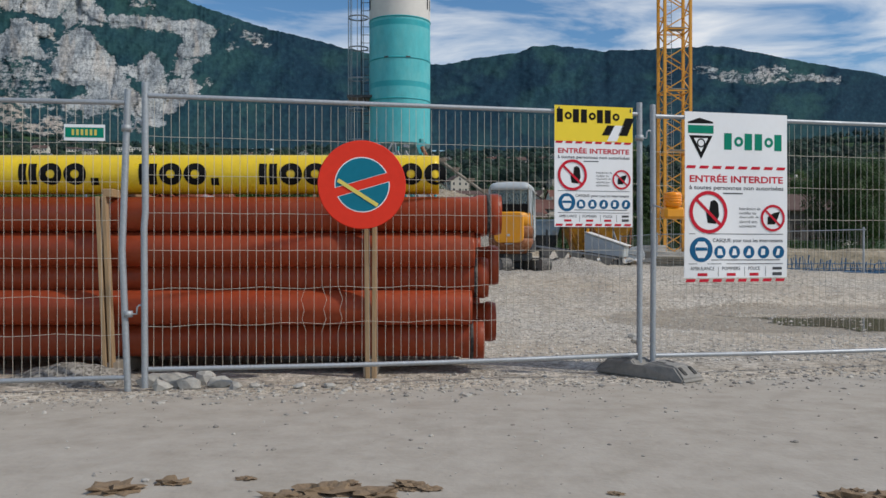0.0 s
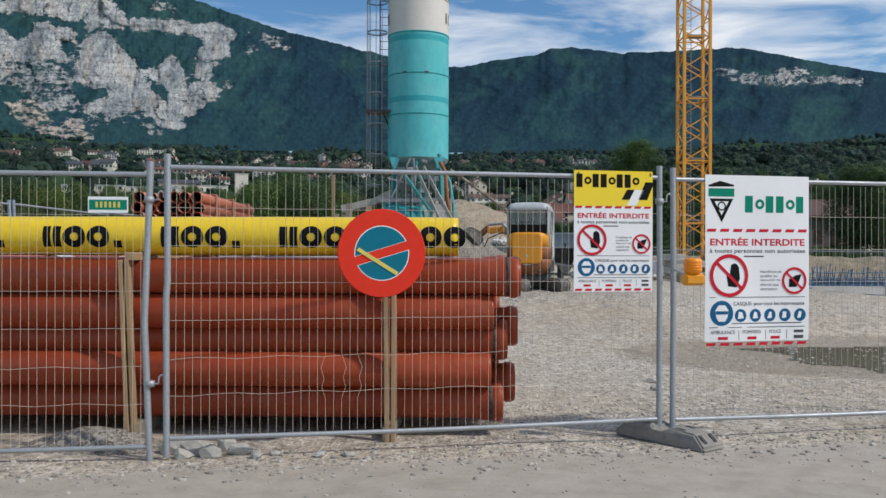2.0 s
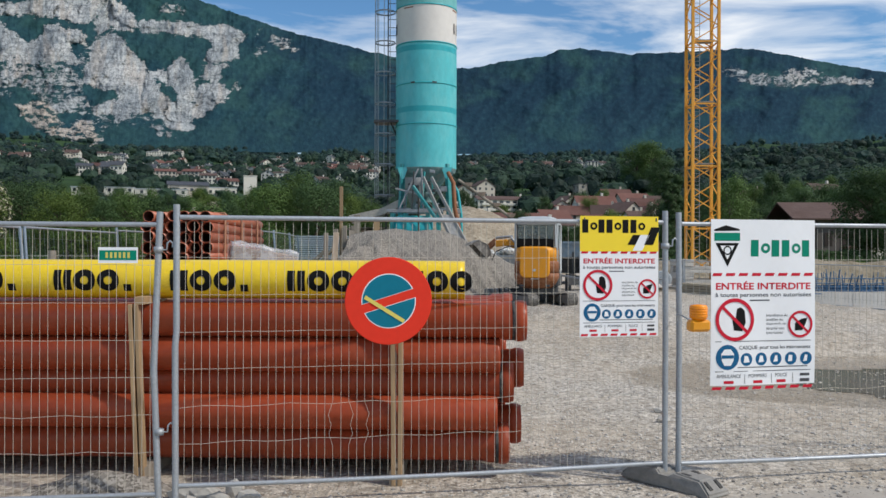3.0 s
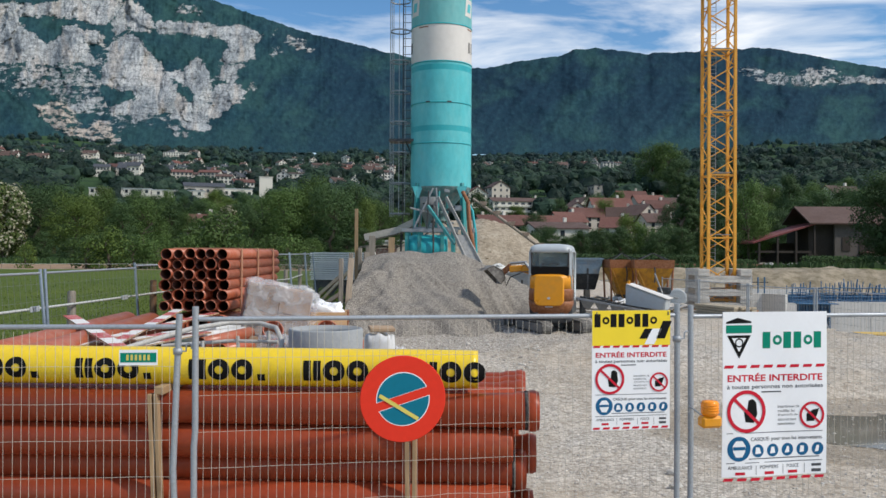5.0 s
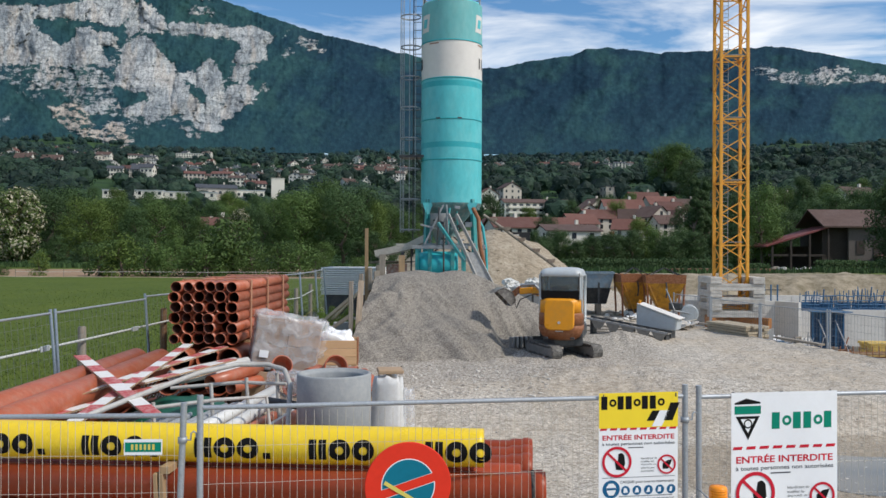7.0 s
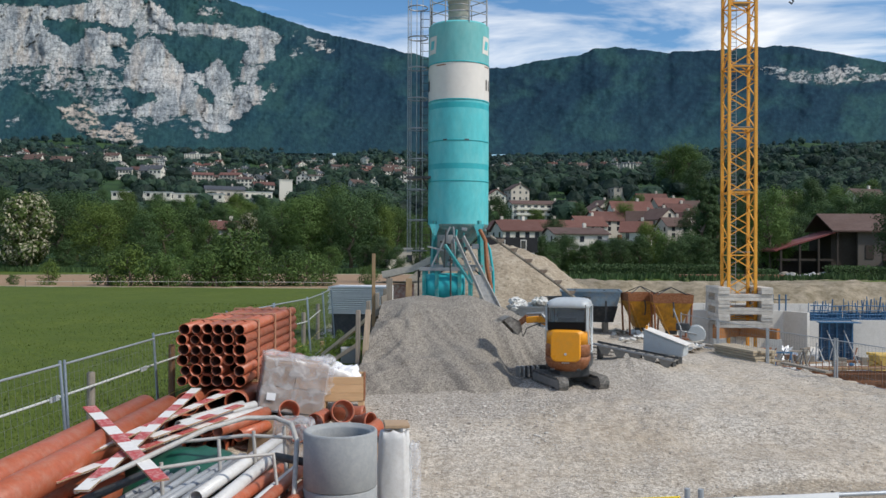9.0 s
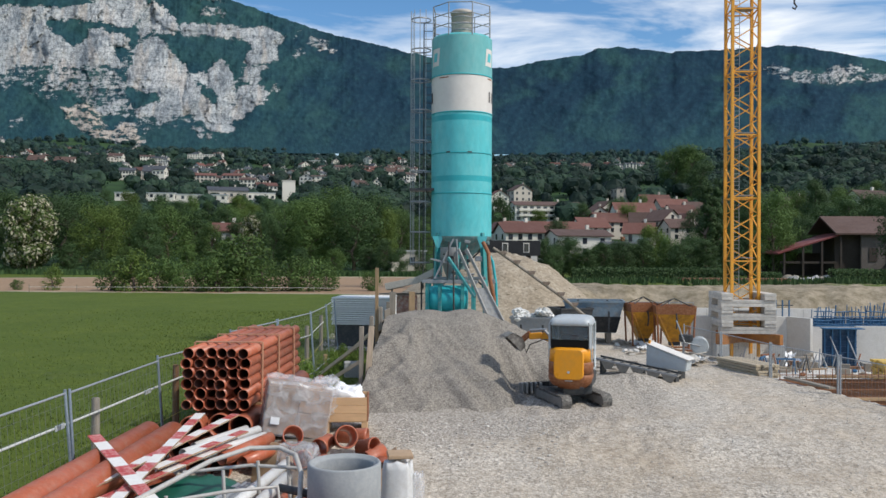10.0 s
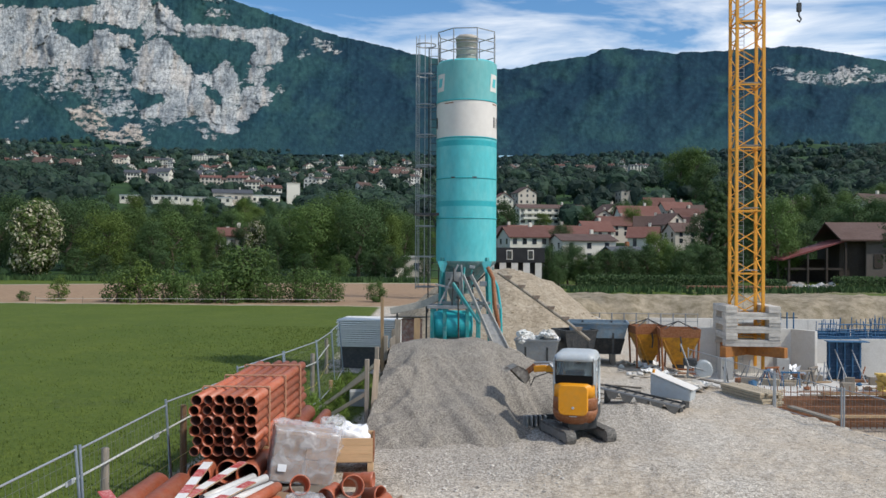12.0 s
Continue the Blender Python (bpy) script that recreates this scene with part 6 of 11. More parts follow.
def excavator():
    t = thing("mini_excavator", (1.77, 21.3, ground_z(1.77, 21.3) - 0.03), 20, "yellow mini excavator with a rusty counterweight and glazed cab", "excavator")
    # crawler tracks
    for s in (-1, 1):
        g = mesh_bm()
        out, inn = [], []
        for k in range(36):
            a = 2 * math.pi * k / 36
            ex, r = (0.72 if math.cos(a) > 0 else -0.72), 0.165
            out.append((ex + r * math.cos(a), 0.165 + r * math.sin(a)))
            inn.append((ex + (r - 0.03) * math.cos(a), 0.165 + (r - 0.03) * math.sin(a)))
        m = Matrix.Translation((0.54 * s + 0.13, 0, 0)) @ pose(0, 0, 0, 0, 0, 90)
        va = [[g.verts.new(m @ Vector((x, y, z))) for x, z in loop] for y in (0, 0.26) for loop in (out, inn)]
        n = 36
        for k in range(n):
            j = (k + 1) % n
            for A, B in ((va[0], va[2]), (va[2], va[3]), (va[3], va[1]), (va[1], va[0])):
                f = g.faces.new((A[k], A[j], B[j], B[k]))
        bmesh.ops.recalc_face_normals(g, faces=g.faces[:])
        track = part("track", g, M_TRACK, t, "black rubber crawler track caked with dust")
        for k in range(30):
            a = 2 * math.pi * k / 30
            L = 2 * 1.44 + 2 * math.pi * 0.165
            d = L * k / 30
            if d < 1.44:
                p, ang = (-0.72 + d, 0.0), 0
            elif d < 1.44 + math.pi * 0.165:
                th = (d - 1.44) / 0.165
                p, ang = (0.72 + 0.165 * math.sin(th), 0.165 - 0.165 * math.cos(th)), math.degrees(th)
            elif d < 2.88 + math.pi * 0.165:
                p, ang = (0.72 - (d - 1.44 - math.pi * 0.165), 0.33), 180
            else:
                th = (d - 2.88 - math.pi * 0.165) / 0.165
                p, ang = (-0.72 - 0.165 * math.sin(th), 0.165 + 0.165 * math.cos(th)), 180 + math.degrees(th)
            g = mesh_bm()
            box(g, 0.045, 0.25, 0.016, m=m @ Matrix.Translation((p[0], 0.13, p[1])) @ pose(0, 0, 0, 0, -ang, 0))
            part("lug", g, M_DUSTYLUG, track)
        g = mesh_bm()
        box(g, 0.235, 1.44, 0.215, 0.54 * s, 0, 0.165, bevel=0.03)
        part("track_frame", g, M_DUSTYFRAME, t, "dust-covered steel track frame")
        for y, r in ((-0.72, 0.125), (0.72, 0.125), (-0.35, 0.07), (0.0, 0.07), (0.35, 0.07)):
            g = mesh_bm()
            rod(g, (0.54 * s - 0.122, y, 0.165 if r > 0.1 else 0.105), (0.54 * s + 0.122, y, 0.165 if r > 0.1 else 0.105), r, 18)
            part("roller", g, M_DUSTYFRAME, t)
    g = mesh_bm()
    box(g, 0.8, 0.7, 0.22, 0, 0, 0.36, bevel=0.04)
    rod(g, (0, 0, 0.4), (0, 0, 0.56), 0.32, 24)
    part("chassis", g, M_STEELD, t)
    g = mesh_bm()
    prism(g, [(-0.72, 0.06), (0.72, 0.06), (0.72, 0.38), (-0.72, 0.38)], 0.05, Matrix.Translation((0, 1.15, 0)))
    part("dozer_blade", g, M_STEELD, t)
    for s in (-0.35, 0.35):
        g = mesh_bm()
        beam(g, (s, 0.3, 0.32), (s, 1.16, 0.22), 0.08, 0.1, 0.01)
        part("blade_arm", g, M_STEELD, t)

    # turned upper house, its tail to the gate
    turn = -31
    up = pose(0, 0, 0.46, 0, 0, turn) @ Matrix.Diagonal((1.07, 1.05, 1.0, 1))

    def hp(name, g, mat, label="", parent=None):
        for v in g.verts:
            v.co = up @ v.co
        return part(name, g, mat, parent or t, label)

    # rounded tail: loops in plan, drawn in towards the bottom and the top
    def tail(levels, name, mat, label, front=-0.15):
        g = mesh_bm()
        loops = []
        for z, inset in levels:
            w, rear = 0.51 - inset * 0.8, 0.80 - inset
            pts = [(-w, front)] + [(-w, -rear + 0.36)]
            for k in range(1, 10):
                a = math.pi + (math.pi / 2) * k / 10
                pts.append((-w + 0.38 + 0.38 * math.cos(a), -rear + 0.36 + 0.36 * math.sin(a)))
            pts += [(-x, y) for x, y in reversed(pts)]
            loops.append([g.verts.new((x, y, z)) for x, y in pts])
        g.faces.new(loops[0][::-1])
        g.faces.new(loops[-1])
        for a, b in zip(loops, loops[1:]):
            for i in range(len(a)):
                j = (i + 1) % len(a)
                g.faces.new((a[i], a[j], b[j], b[i])).smooth = True
        bmesh.ops.recalc_face_normals(g, faces=g.faces[:])
        return hp(name, g, mat, label)

    tail([(-0.02, 0.24), (0.02, 0.15), (0.08, 0.08), (0.16, 0.03), (0.26, 0.0), (0.36, 0.0)], "counterweight", M_RUST, "scratched rust-brown counterweight")
    tail([(0.37, 0.0), (0.62, 0.004), (0.665, 0.02)], "lower_body", M_RUST, "scratched rust-brown body side")
    tail([(0.66, 0.02), (0.92, 0.024), (0.98, 0.04), (1.01, 0.075), (1.02, 0.12)], "upper_hood", M_EXC, "")
    g = mesh_bm()
    pts = []
    for cx, cz, a0, rad in ((0.24, 0.90, 0, 0.10), (-0.24, 0.90, 90, 0.10), (-0.20, 0.39, 180, 0.14), (0.20, 0.39, 270, 0.14)):
        for k in range(7):
            a = radians(a0 + 15 * k)
            pts.append((cx + rad * math.cos(a), cz + rad * math.sin(a)))
    n = len(pts)
    front, rim, back = ([g.verts.new((x * f, y, 0.62 + (z - 0.62) * f)) for x, z in pts] for f, y in ((0.93, -0.842), (1.0, -0.822), (1.0, -0.74)))
    g.faces.new(front)
    for a, b in ((front, rim), (rim, back)):
        for i in range(n):
            g.faces.new((a[i], a[(i + 1) % n], b[(i + 1) % n], b[i])).smooth = True
    bmesh.ops.recalc_face_normals(g, faces=g.faces[:])
    door = hp("engine_door", g, M_EXC, "yellow engine door with rounded corners")
    g = mesh_bm()
    rod(g, (0, -0.850, 0.44), (0, -0.82, 0.44), 0.032, 14)
    hp("emblem", g, M_GREYPAINT, "", door)
    g = mesh_bm()
    box(g, 0.18, 0.02, 0.025, 0.0, -0.80, 0.225, bevel=0.006)
    hp("latch", g, M_GREYPAINT, "", door)
    for s in (-1, 1):
        g = mesh_bm()
        box(g, 0.10, 0.03, 0.05, 0.30 * s, -0.80, 0.06, bevel=0.006)
        hp("tow_eye", g, M_STEELD)
    g = mesh_bm()
    box(g, 1.0, 1.15, 0.30, 0, 0.15, 0.17, bevel=0.04)
    hp("floor_frame", g, M_STEELD)

    # cab
    z0, z1 = 1.0, 1.66
    corners = {"rl": (-0.45, -0.60), "rr": (0.46, -0.60), "fl": (-0.45, 0.62), "fr": (0.46, 0.62)}
    for key, (x, y) in corners.items():
        g = mesh_bm()
        low = 0.30 if key[0] == "f" else 0.98
        beam(g, (x, y, low), (x * 0.93, y * (0.94 if y < 0 else 0.86), z1), 0.06, 0.06, 0.02)
        hp("cab_pillar", g, M_GREYPAINT)
    g = mesh_bm()
    loops = []
    for z, inset in ((z1 - 0.10, 0.0), (z1 - 0.03, 0.004), (z1 + 0.03, 0.025), (z1 + 0.075, 0.075), (z1 + 0.10, 0.16), (z1 + 0.115, 0.30)):
        w, ln, rad = 0.485 - inset, 0.645 - inset, max(0.06, 0.15 - inset * 0.3)
        ring = []
        for cx, cy, a0 in ((w - rad, ln - rad, 0), (rad - w, ln - rad, 90), (rad - w, rad - ln, 180), (w - rad, rad - ln, 270)):
            ring += [g.verts.new((cx + rad * math.cos(radians(a0 + 15 * q)), cy + rad * math.sin(radians(a0 + 15 * q)) - 0.02, z)) for q in range(7)]
        loops.append(ring)
    for a, b in zip(loops, loops[1:]):
        for i in range(len(a)):
            g.faces.new((a[i], a[(i + 1) % len(a)], b[(i + 1) % len(a)], b[i])).smooth = True
    g.faces.new(loops[-1])
    g.faces.new(loops[0][::-1])
    bmesh.ops.recalc_face_normals(g, faces=g.faces[:])
    hp("cab_roof", g, M_GREYPAINT, "pale grey cab roof")
    g = mesh_bm()
    box(g, 0.84, 0.02, 0.60, 0.0, -0.60, 1.33)
    hp("rear_window", g, M_GLASS, "tinted cab window").visible_shadow = False
    g = mesh_bm()
    box(g, 0.86, 0.03, 0.22, 0.0, -0.615, 1.10)
    hp("window_sill", g, M_BLACK)
    for s in (-1, 1):
        g = mesh_bm()
        box(g, 0.04, 0.02, 0.62, 0.425 * s, -0.615, 1.33)
        hp("rear_seal", g, M_RUBBER)
    g = mesh_bm()
    box(g, 0.80, 0.02, 0.04, 0.0, -0.615, 1.62)
    hp("rear_seal", g, M_RUBBER)
    for s in (-1, 1):
        g = mesh_bm()
        box(g, 0.02, 1.04, 1.12, 0.465 * s, 0.03, 1.04, ry=-1.5 * s)
        hp("side_window", g, M_GLASS, "tinted cab window").visible_shadow = False
        g = mesh_bm()
        sweep(g, [(0.475 * s, -0.52, 1.58), (0.48 * s, -0.50, 0.75), (0.48 * s, -0.25, 0.42), (0.48 * s, 0.5, 0.40), (0.475 * s, 0.52, 1.58), (0.475 * s, -0.52, 1.58)], 0.028, 8)
        hp("door_frame", g, M_GREYPAINT)
    g = mesh_bm()
    box(g, 0.80, 0.02, 1.1, 0.0, 0.60, 1.0)
    hp("windscreen", g, M_GLASS, "tinted cab window").visible_shadow = False
    g = mesh_bm()
    box(g, 0.45, 0.45, 0.12, 0, -0.12, 0.78, bevel=0.04)
    box(g, 0.45, 0.12, 0.55, 0, -0.36, 1.05, bevel=0.04, rx=8)
    hp("seat", g, M_RUBBER, "black seat")
    for s in (-0.32, 0.32):
        g = mesh_bm()
        rod(g, (s, 0.1, 0.6), (s, 0.18, 1.0), 0.018, 8)
        hp("control_lever", g, M_RUBBER)

    # swung boom, stick and bucket (in world directions, relative to the base)
    inv = pose(0, 0, 0, 0, 0, -20)

    def bp(name, g, mat, label="", parent=None):
        for v in g.verts:
            v.co = inv @ v.co
        return part(name, g, mat, parent or t, label)

    g = mesh_bm()
    rod(g, (0.0, 0.86, 0.55), (0.0, 0.86, 1.05), 0.13, 14)
    bp("swing_post", g, M_STEELD)
    pts = [(0.0, 0.86, 0.95), (-0.20, 0.98, 1.42), (-0.72, 1.15, 1.60), (-1.06, 1.24, 1.56)]
    for a, b, w in zip(pts, pts[1:], (0.20, 0.20, 0.17)):
        g = mesh_bm()
        beam(g, a, b, 0.15, w, 0.02)
        bp("boom", g, M_EXC)
    g = mesh_bm()
    beam(g, (-1.02, 1.22, 1.66), (-1.38, 1.34, 1.34), 0.12, 0.15, 0.02)
    bp("stick", g, M_RUST)
    for a, b in (((-0.12, 0.85, 1.15), (-0.66, 1.05, 1.74)), ((-0.60, 1.10, 1.76), (-1.05, 1.22, 1.72))):
        g = mesh_bm()
        rod(g, a, b, 0.035, 10)
        rod(g, Vector(a).lerp(Vector(b), 0.6), b, 0.02, 8)
        bp("hydraulic_ram", g, M_GREYSTEEL)
    g = mesh_bm()
    sweep(g, [(-0.3, 0.92, 1.5), (-0.7, 1.0, 1.5), (-1.05, 1.1, 1.35), (-1.15, 1.12, 1.12), (-1.2, 1.2, 1.3)], 0.016, 6)
    bp("hose", g, M_RUBBER)
    at = pose(-1.28, 1.12, 1.16, 0, 24, 16) @ Matrix.Diagonal((0.95, 1, 0.85, 1))
    g = mesh_bm()
    prof = [(0.0, 0.0), (0.06, 0.22), (-0.12, 0.42), (-0.42, 0.44), (-0.58, 0.25), (-0.56, 0.22), (-0.40, 0.38), (-0.14, 0.37), (0.0, 0.2)]
    prism(g, prof, 0.55, at)
    for y in (0.0, 0.53):
        prism(g, [(0.0, 0.0), (0.06, 0.22), (-0.12, 0.42), (-0.42, 0.44), (-0.58, 0.25)], 0.02, at @ Matrix.Translation((0, y, 0)))
    bmesh.ops.recalc_face_normals(g, faces=g.faces[:])
    bucket = bp("bucket", g, M_BUCKET, "worn steel digging bucket with pale dust")
    for k in range(4):
        g = mesh_bm()
        prism(g, [(-0.58, 0.25), (-0.54, 0.23), (-0.68, 0.10)], 0.06, at @ Matrix.Translation((0, 0.03 + 0.145 * k, 0)))
        bp("tooth", g, M_BUCKET, "", bucket)
    return t


M_TRACK = material("dusty_track_rubber", (0.09, 0.085, 0.077), 0.85, 0, 0.3, 12, 4, 0.3, dirt=(0.36, 0.335, 0.30), dirt_amount=0.9)
M_BUCKET = material("worn_bucket_steel", (0.22, 0.20, 0.18), 0.6, 0.3, 0.35, 16, 3, 0.2, dirt=(0.5, 0.47, 0.42), dirt_amount=0.8)
excavator()

# a spare digging rake standing by the tracks
def spare_rake():
    t = thing("spare_bucket", (0.72, 22.2, ground_z(0.72, 22.2) + 0.05), 15, "grey toothed digging bucket lying on the chippings", "excavator bucket")
    g = mesh_bm()
    prism(g, [(-0.30, 0.0), (0.30, 0.0), (0.30, 0.28), (-0.30, 0.28)], 0.05)
    part("plate", g, M_CHUTE, t)
    for k in range(5):
        g = mesh_bm()
        box(g, 0.05, 0.20, 0.28, -0.26 + 0.13 * k, -0.1, 0.15, bevel=0.01)
        part("rib", g, M_CHUTE, t)


spare_rake()


# ---- hoppers, skips and loose plant ----
def open_box(bm, bottom, top, z0, z1, th, m=None):
    """A tapered open box: half sizes (x, y) below and above, wall thickness th."""
    m = m if m is not None else Matrix.Identity(4)

    def loop(hx, hy, z):
        return [bm.verts.new(m @ Vector(p)) for p in ((-hx, -hy, z), (hx, -hy, z), (hx, hy, z), (-hx, hy, z))]

    rings = [loop(*bottom, z0), loop(*top, z1), loop(top[0] - th, top[1] - th, z1), loop(bottom[0] - th, bottom[1] - th, z0 + th)]
    for a, b in zip(rings, rings[1:]):
        for i in range(4):
            bm.faces.new((a[i], a[(i + 1) % 4], b[(i + 1) % 4], b[i]))
    bm.faces.new(rings[0][::-1])
    bm.faces.new(rings[-1])


def concrete_hopper(x, y, rz, sc, label):
    z = ground_z(x, y)
    t = thing("concrete_bucket", (x, y, z - 0.06), rz, label, "concrete bucket", "concrete buckets")
    g = mesh_bm()
    open_box(g, (0.22 * sc, 0.22 * sc), (0.72 * sc, 0.62 * sc), 0.35, 1.45, 0.03)
    part("cone", g, M_OCHRE, t)
    g = mesh_bm()
    open_box(g, (0.72 * sc, 0.62 * sc), (0.74 * sc, 0.64 * sc), 1.452, 1.78, 0.03)
    part("upper_rim", g, M_RUST, t)
    g = mesh_bm()
    box(g, 0.4 * sc, 0.4 * sc, 0.16, 0, 0, 0.27)
    part("gate", g, M_STEELD, t)
    for sx in (-1, 1):
        for sy in (-1, 1):
            g = mesh_bm()
            beam(g, (0.62 * sx * sc, 0.52 * sy * sc, 0.0), (0.68 * sx * sc, 0.58 * sy * sc, 1.5), 0.06, 0.06)
            part("leg", g, M_RUST, t)
            g = mesh_bm()
            beam(g, (0.60 * sx * sc, 0.52 * sy * sc, 1.75), (0.0, 0.0, 2.05), 0.03, 0.03)
            part("sling_bar", g, M_STEELD, t)
    for sy in (-1, 1):
        g = mesh_bm()
        beam(g, (-0.62 * sc, 0.54 * sy * sc, 0.05), (0.62 * sc, 0.54 * sy * sc, 0.05), 0.07, 0.07)
        part("skid", g, M_RUST, t)
        g = mesh_bm()
        beam(g, (-0.6 * sc, 0.6 * sy * sc, 1.35), (-0.1 * sc, 0.56 * sy * sc, 0.2), 0.05, 0.04)
        part("lever", g, M_OCHRE, t)
    g = mesh_bm()
    sweep(g, [(0, -0.66 * sc, 1.5), (0.03, -0.7 * sc, 1.2), (0.0, -0.68 * sc, 0.9)], 0.03, 8)
    part("chain", g, M_STEELD, t)


concrete_hopper(5.75, 35.0, 8, 0.92, "old ochre concrete bucket on legs, rusty and splashed")
concrete_hopper(6.75, 33.7, -4, 1.05, "rusty ochre concrete bucket with a tapered hopper")


def skip(x, y, z, rz, w, d, h, mat, label, fill=None):
    t = thing("skip", (x, y, z), rz, label, "skip", "skips")
    g = mesh_bm()
    open_box(g, (w * 0.36, d * 0.42), (w * 0.5, d * 0.5), 0.0, h, 0.04)
    part("body", g, mat, t)
    g = mesh_bm()
    for sx in (-1, 1):
        beam(g, (sx * w * 0.5, -d * 0.5, h), (sx * w * 0.5, d * 0.5, h), 0.07, 0.07)
    for sy in (-1, 1):
        beam(g, (-w * 0.5, sy * d * 0.5, h), (w * 0.5, sy * d * 0.5, h), 0.07, 0.07)
    part("rim", g, mat, t)
    if mat is M_BLUESTEEL:
        # darker plate over the lower half of the front
        g = mesh_bm()
        for sy in (-1,):
            v = [g.verts.new(c) for c in ((-w * 0.375, sy * d * 0.436, 0.02), (w * 0.375, sy * d * 0.436, 0.02), (w * 0.445, sy * d * 0.478, h * 0.52), (-w * 0.445, sy * d * 0.478, h * 0.52))]
            f = g.faces.new(v)
            bmesh.ops.solidify(g, geom=[f], thickness=0.012)
        bmesh.ops.recalc_face_normals(g, faces=g.faces[:])
        part("lower_panel", g, M_STEELD, t, "dark steel lower panel")
    if z > ground_z(x, y) + 0.12:
        for k in (-0.25, 0.25):
            g = mesh_bm()
            box(g, 0.22, d * 0.8, z - ground_z(x, y) + 0.08, k * w, 0, ground_z(x, y) - z - 0.08, base=True, bevel=0.01)
            part("timber_block", g, M_OLDWOOD, t, "stacked timber under the skip")
    for s in (-1, 1):
        for k in (-0.5, 0.5):
            g = mesh_bm()
            prism(g, [(-0.04, 0.0), (0.04, 0.0), (0.04, h), (-0.04, h)], 0.05, Matrix.Translation((k * w * 0.5, s * d * 0.46 - 0.025, 0)))
            part("rib", g, M_STEELD, t)
    return t


skip(3.8, 36.0, ground_z(3.75, 36.0) + 0.42, -4, 2.5, 1.6, 1.30, M_BLUESTEEL, "dirty blue-grey steel skip with a dark lower front")
skip(2.75, 35.0, ground_z(3.1, 35.0) + 0.35, 24, 1.5, 1.2, 1.15, M_STEELD, "dark steel tipping skip, tilted and dusty")
rubble = skip(1.2, 34.2, ground_z(1.2, 34.2) + 0.1, -8, 1.75, 1.3, 1.05, M_GREYSTEEL, "grey steel skip heaped with white rubble sacks")


def rubble_bags():
    rnd = random.Random(5)
    base = ground_z(1.2, 34.2)
    for k in range(30):
        g = mesh_bm()
        bmesh.ops.create_icosphere(g, subdivisions=3, radius=1.0)
        r, off = rnd.uniform(0.10, 0.24), Vector((k * 3.1, 0, 0))
        for v in g.verts:
            n = noise.ridged_multi_fractal(v.co * 1.6 + off, 0.8, 2.1, 4, 1.0, 2.0) - 1.0
            v.co *= r * (1 + 0.45 * n)
            v.co.z *= 0.7
        single("rubble_sack", g, M_WHITEPIPE if k % 3 else M_STONE, (0.55 + rnd.uniform(0, 1.25), 33.75 + rnd.uniform(0, 0.7), base + 1.06 + rnd.uniform(0, 0.32)), rnd.uniform(0, 180),
               "crumpled white rubble sack heaped in the skip", "sack", "sacks in the skip")


rubble_bags()


def trough():
    t = thing("steel_trough", (4.98, 25.55, 0), -27, "pale grey tapered steel trough tipped on the ramp", "trough")
    g = mesh_bm()
    m = pose(0, 0, 0.93, 0, 15, 0)
    a = [(-0.68, 0.28), (0.60, 0.20), (0.66, -0.14), (-0.52, -0.36)]
    prism(g, a, 0.62, m @ Matrix.Translation((0, -0.31, 0)))
    bmesh.ops.bevel(g, geom=g.edges[:], offset=0.03, segments=2, affect="EDGES")
    part("body", g, M_GREYPAINT, t)
    g = mesh_bm()
    box(g, 1.34, 0.66, 0.03, 0, 0, 0.265, bevel=0.008, m=m, ry=3.5)
    part("lid", g, M_WHITEP, t, "off-white lid")
    g = mesh_bm()
    rod(g, (-0.55, -0.2, 1.35), (-0.50, -0.2, 1.5), 0.04, 10)
    part("spout", g, M_EXC, t)
    for x in (-0.4, 0.4):
        g = mesh_bm()
        box(g, 0.08, 0.5, 0.35, x, 0, 0.36 if x < 0 else 0.30, base=True)
        part("support", g, M_STEELD, t)


trough()


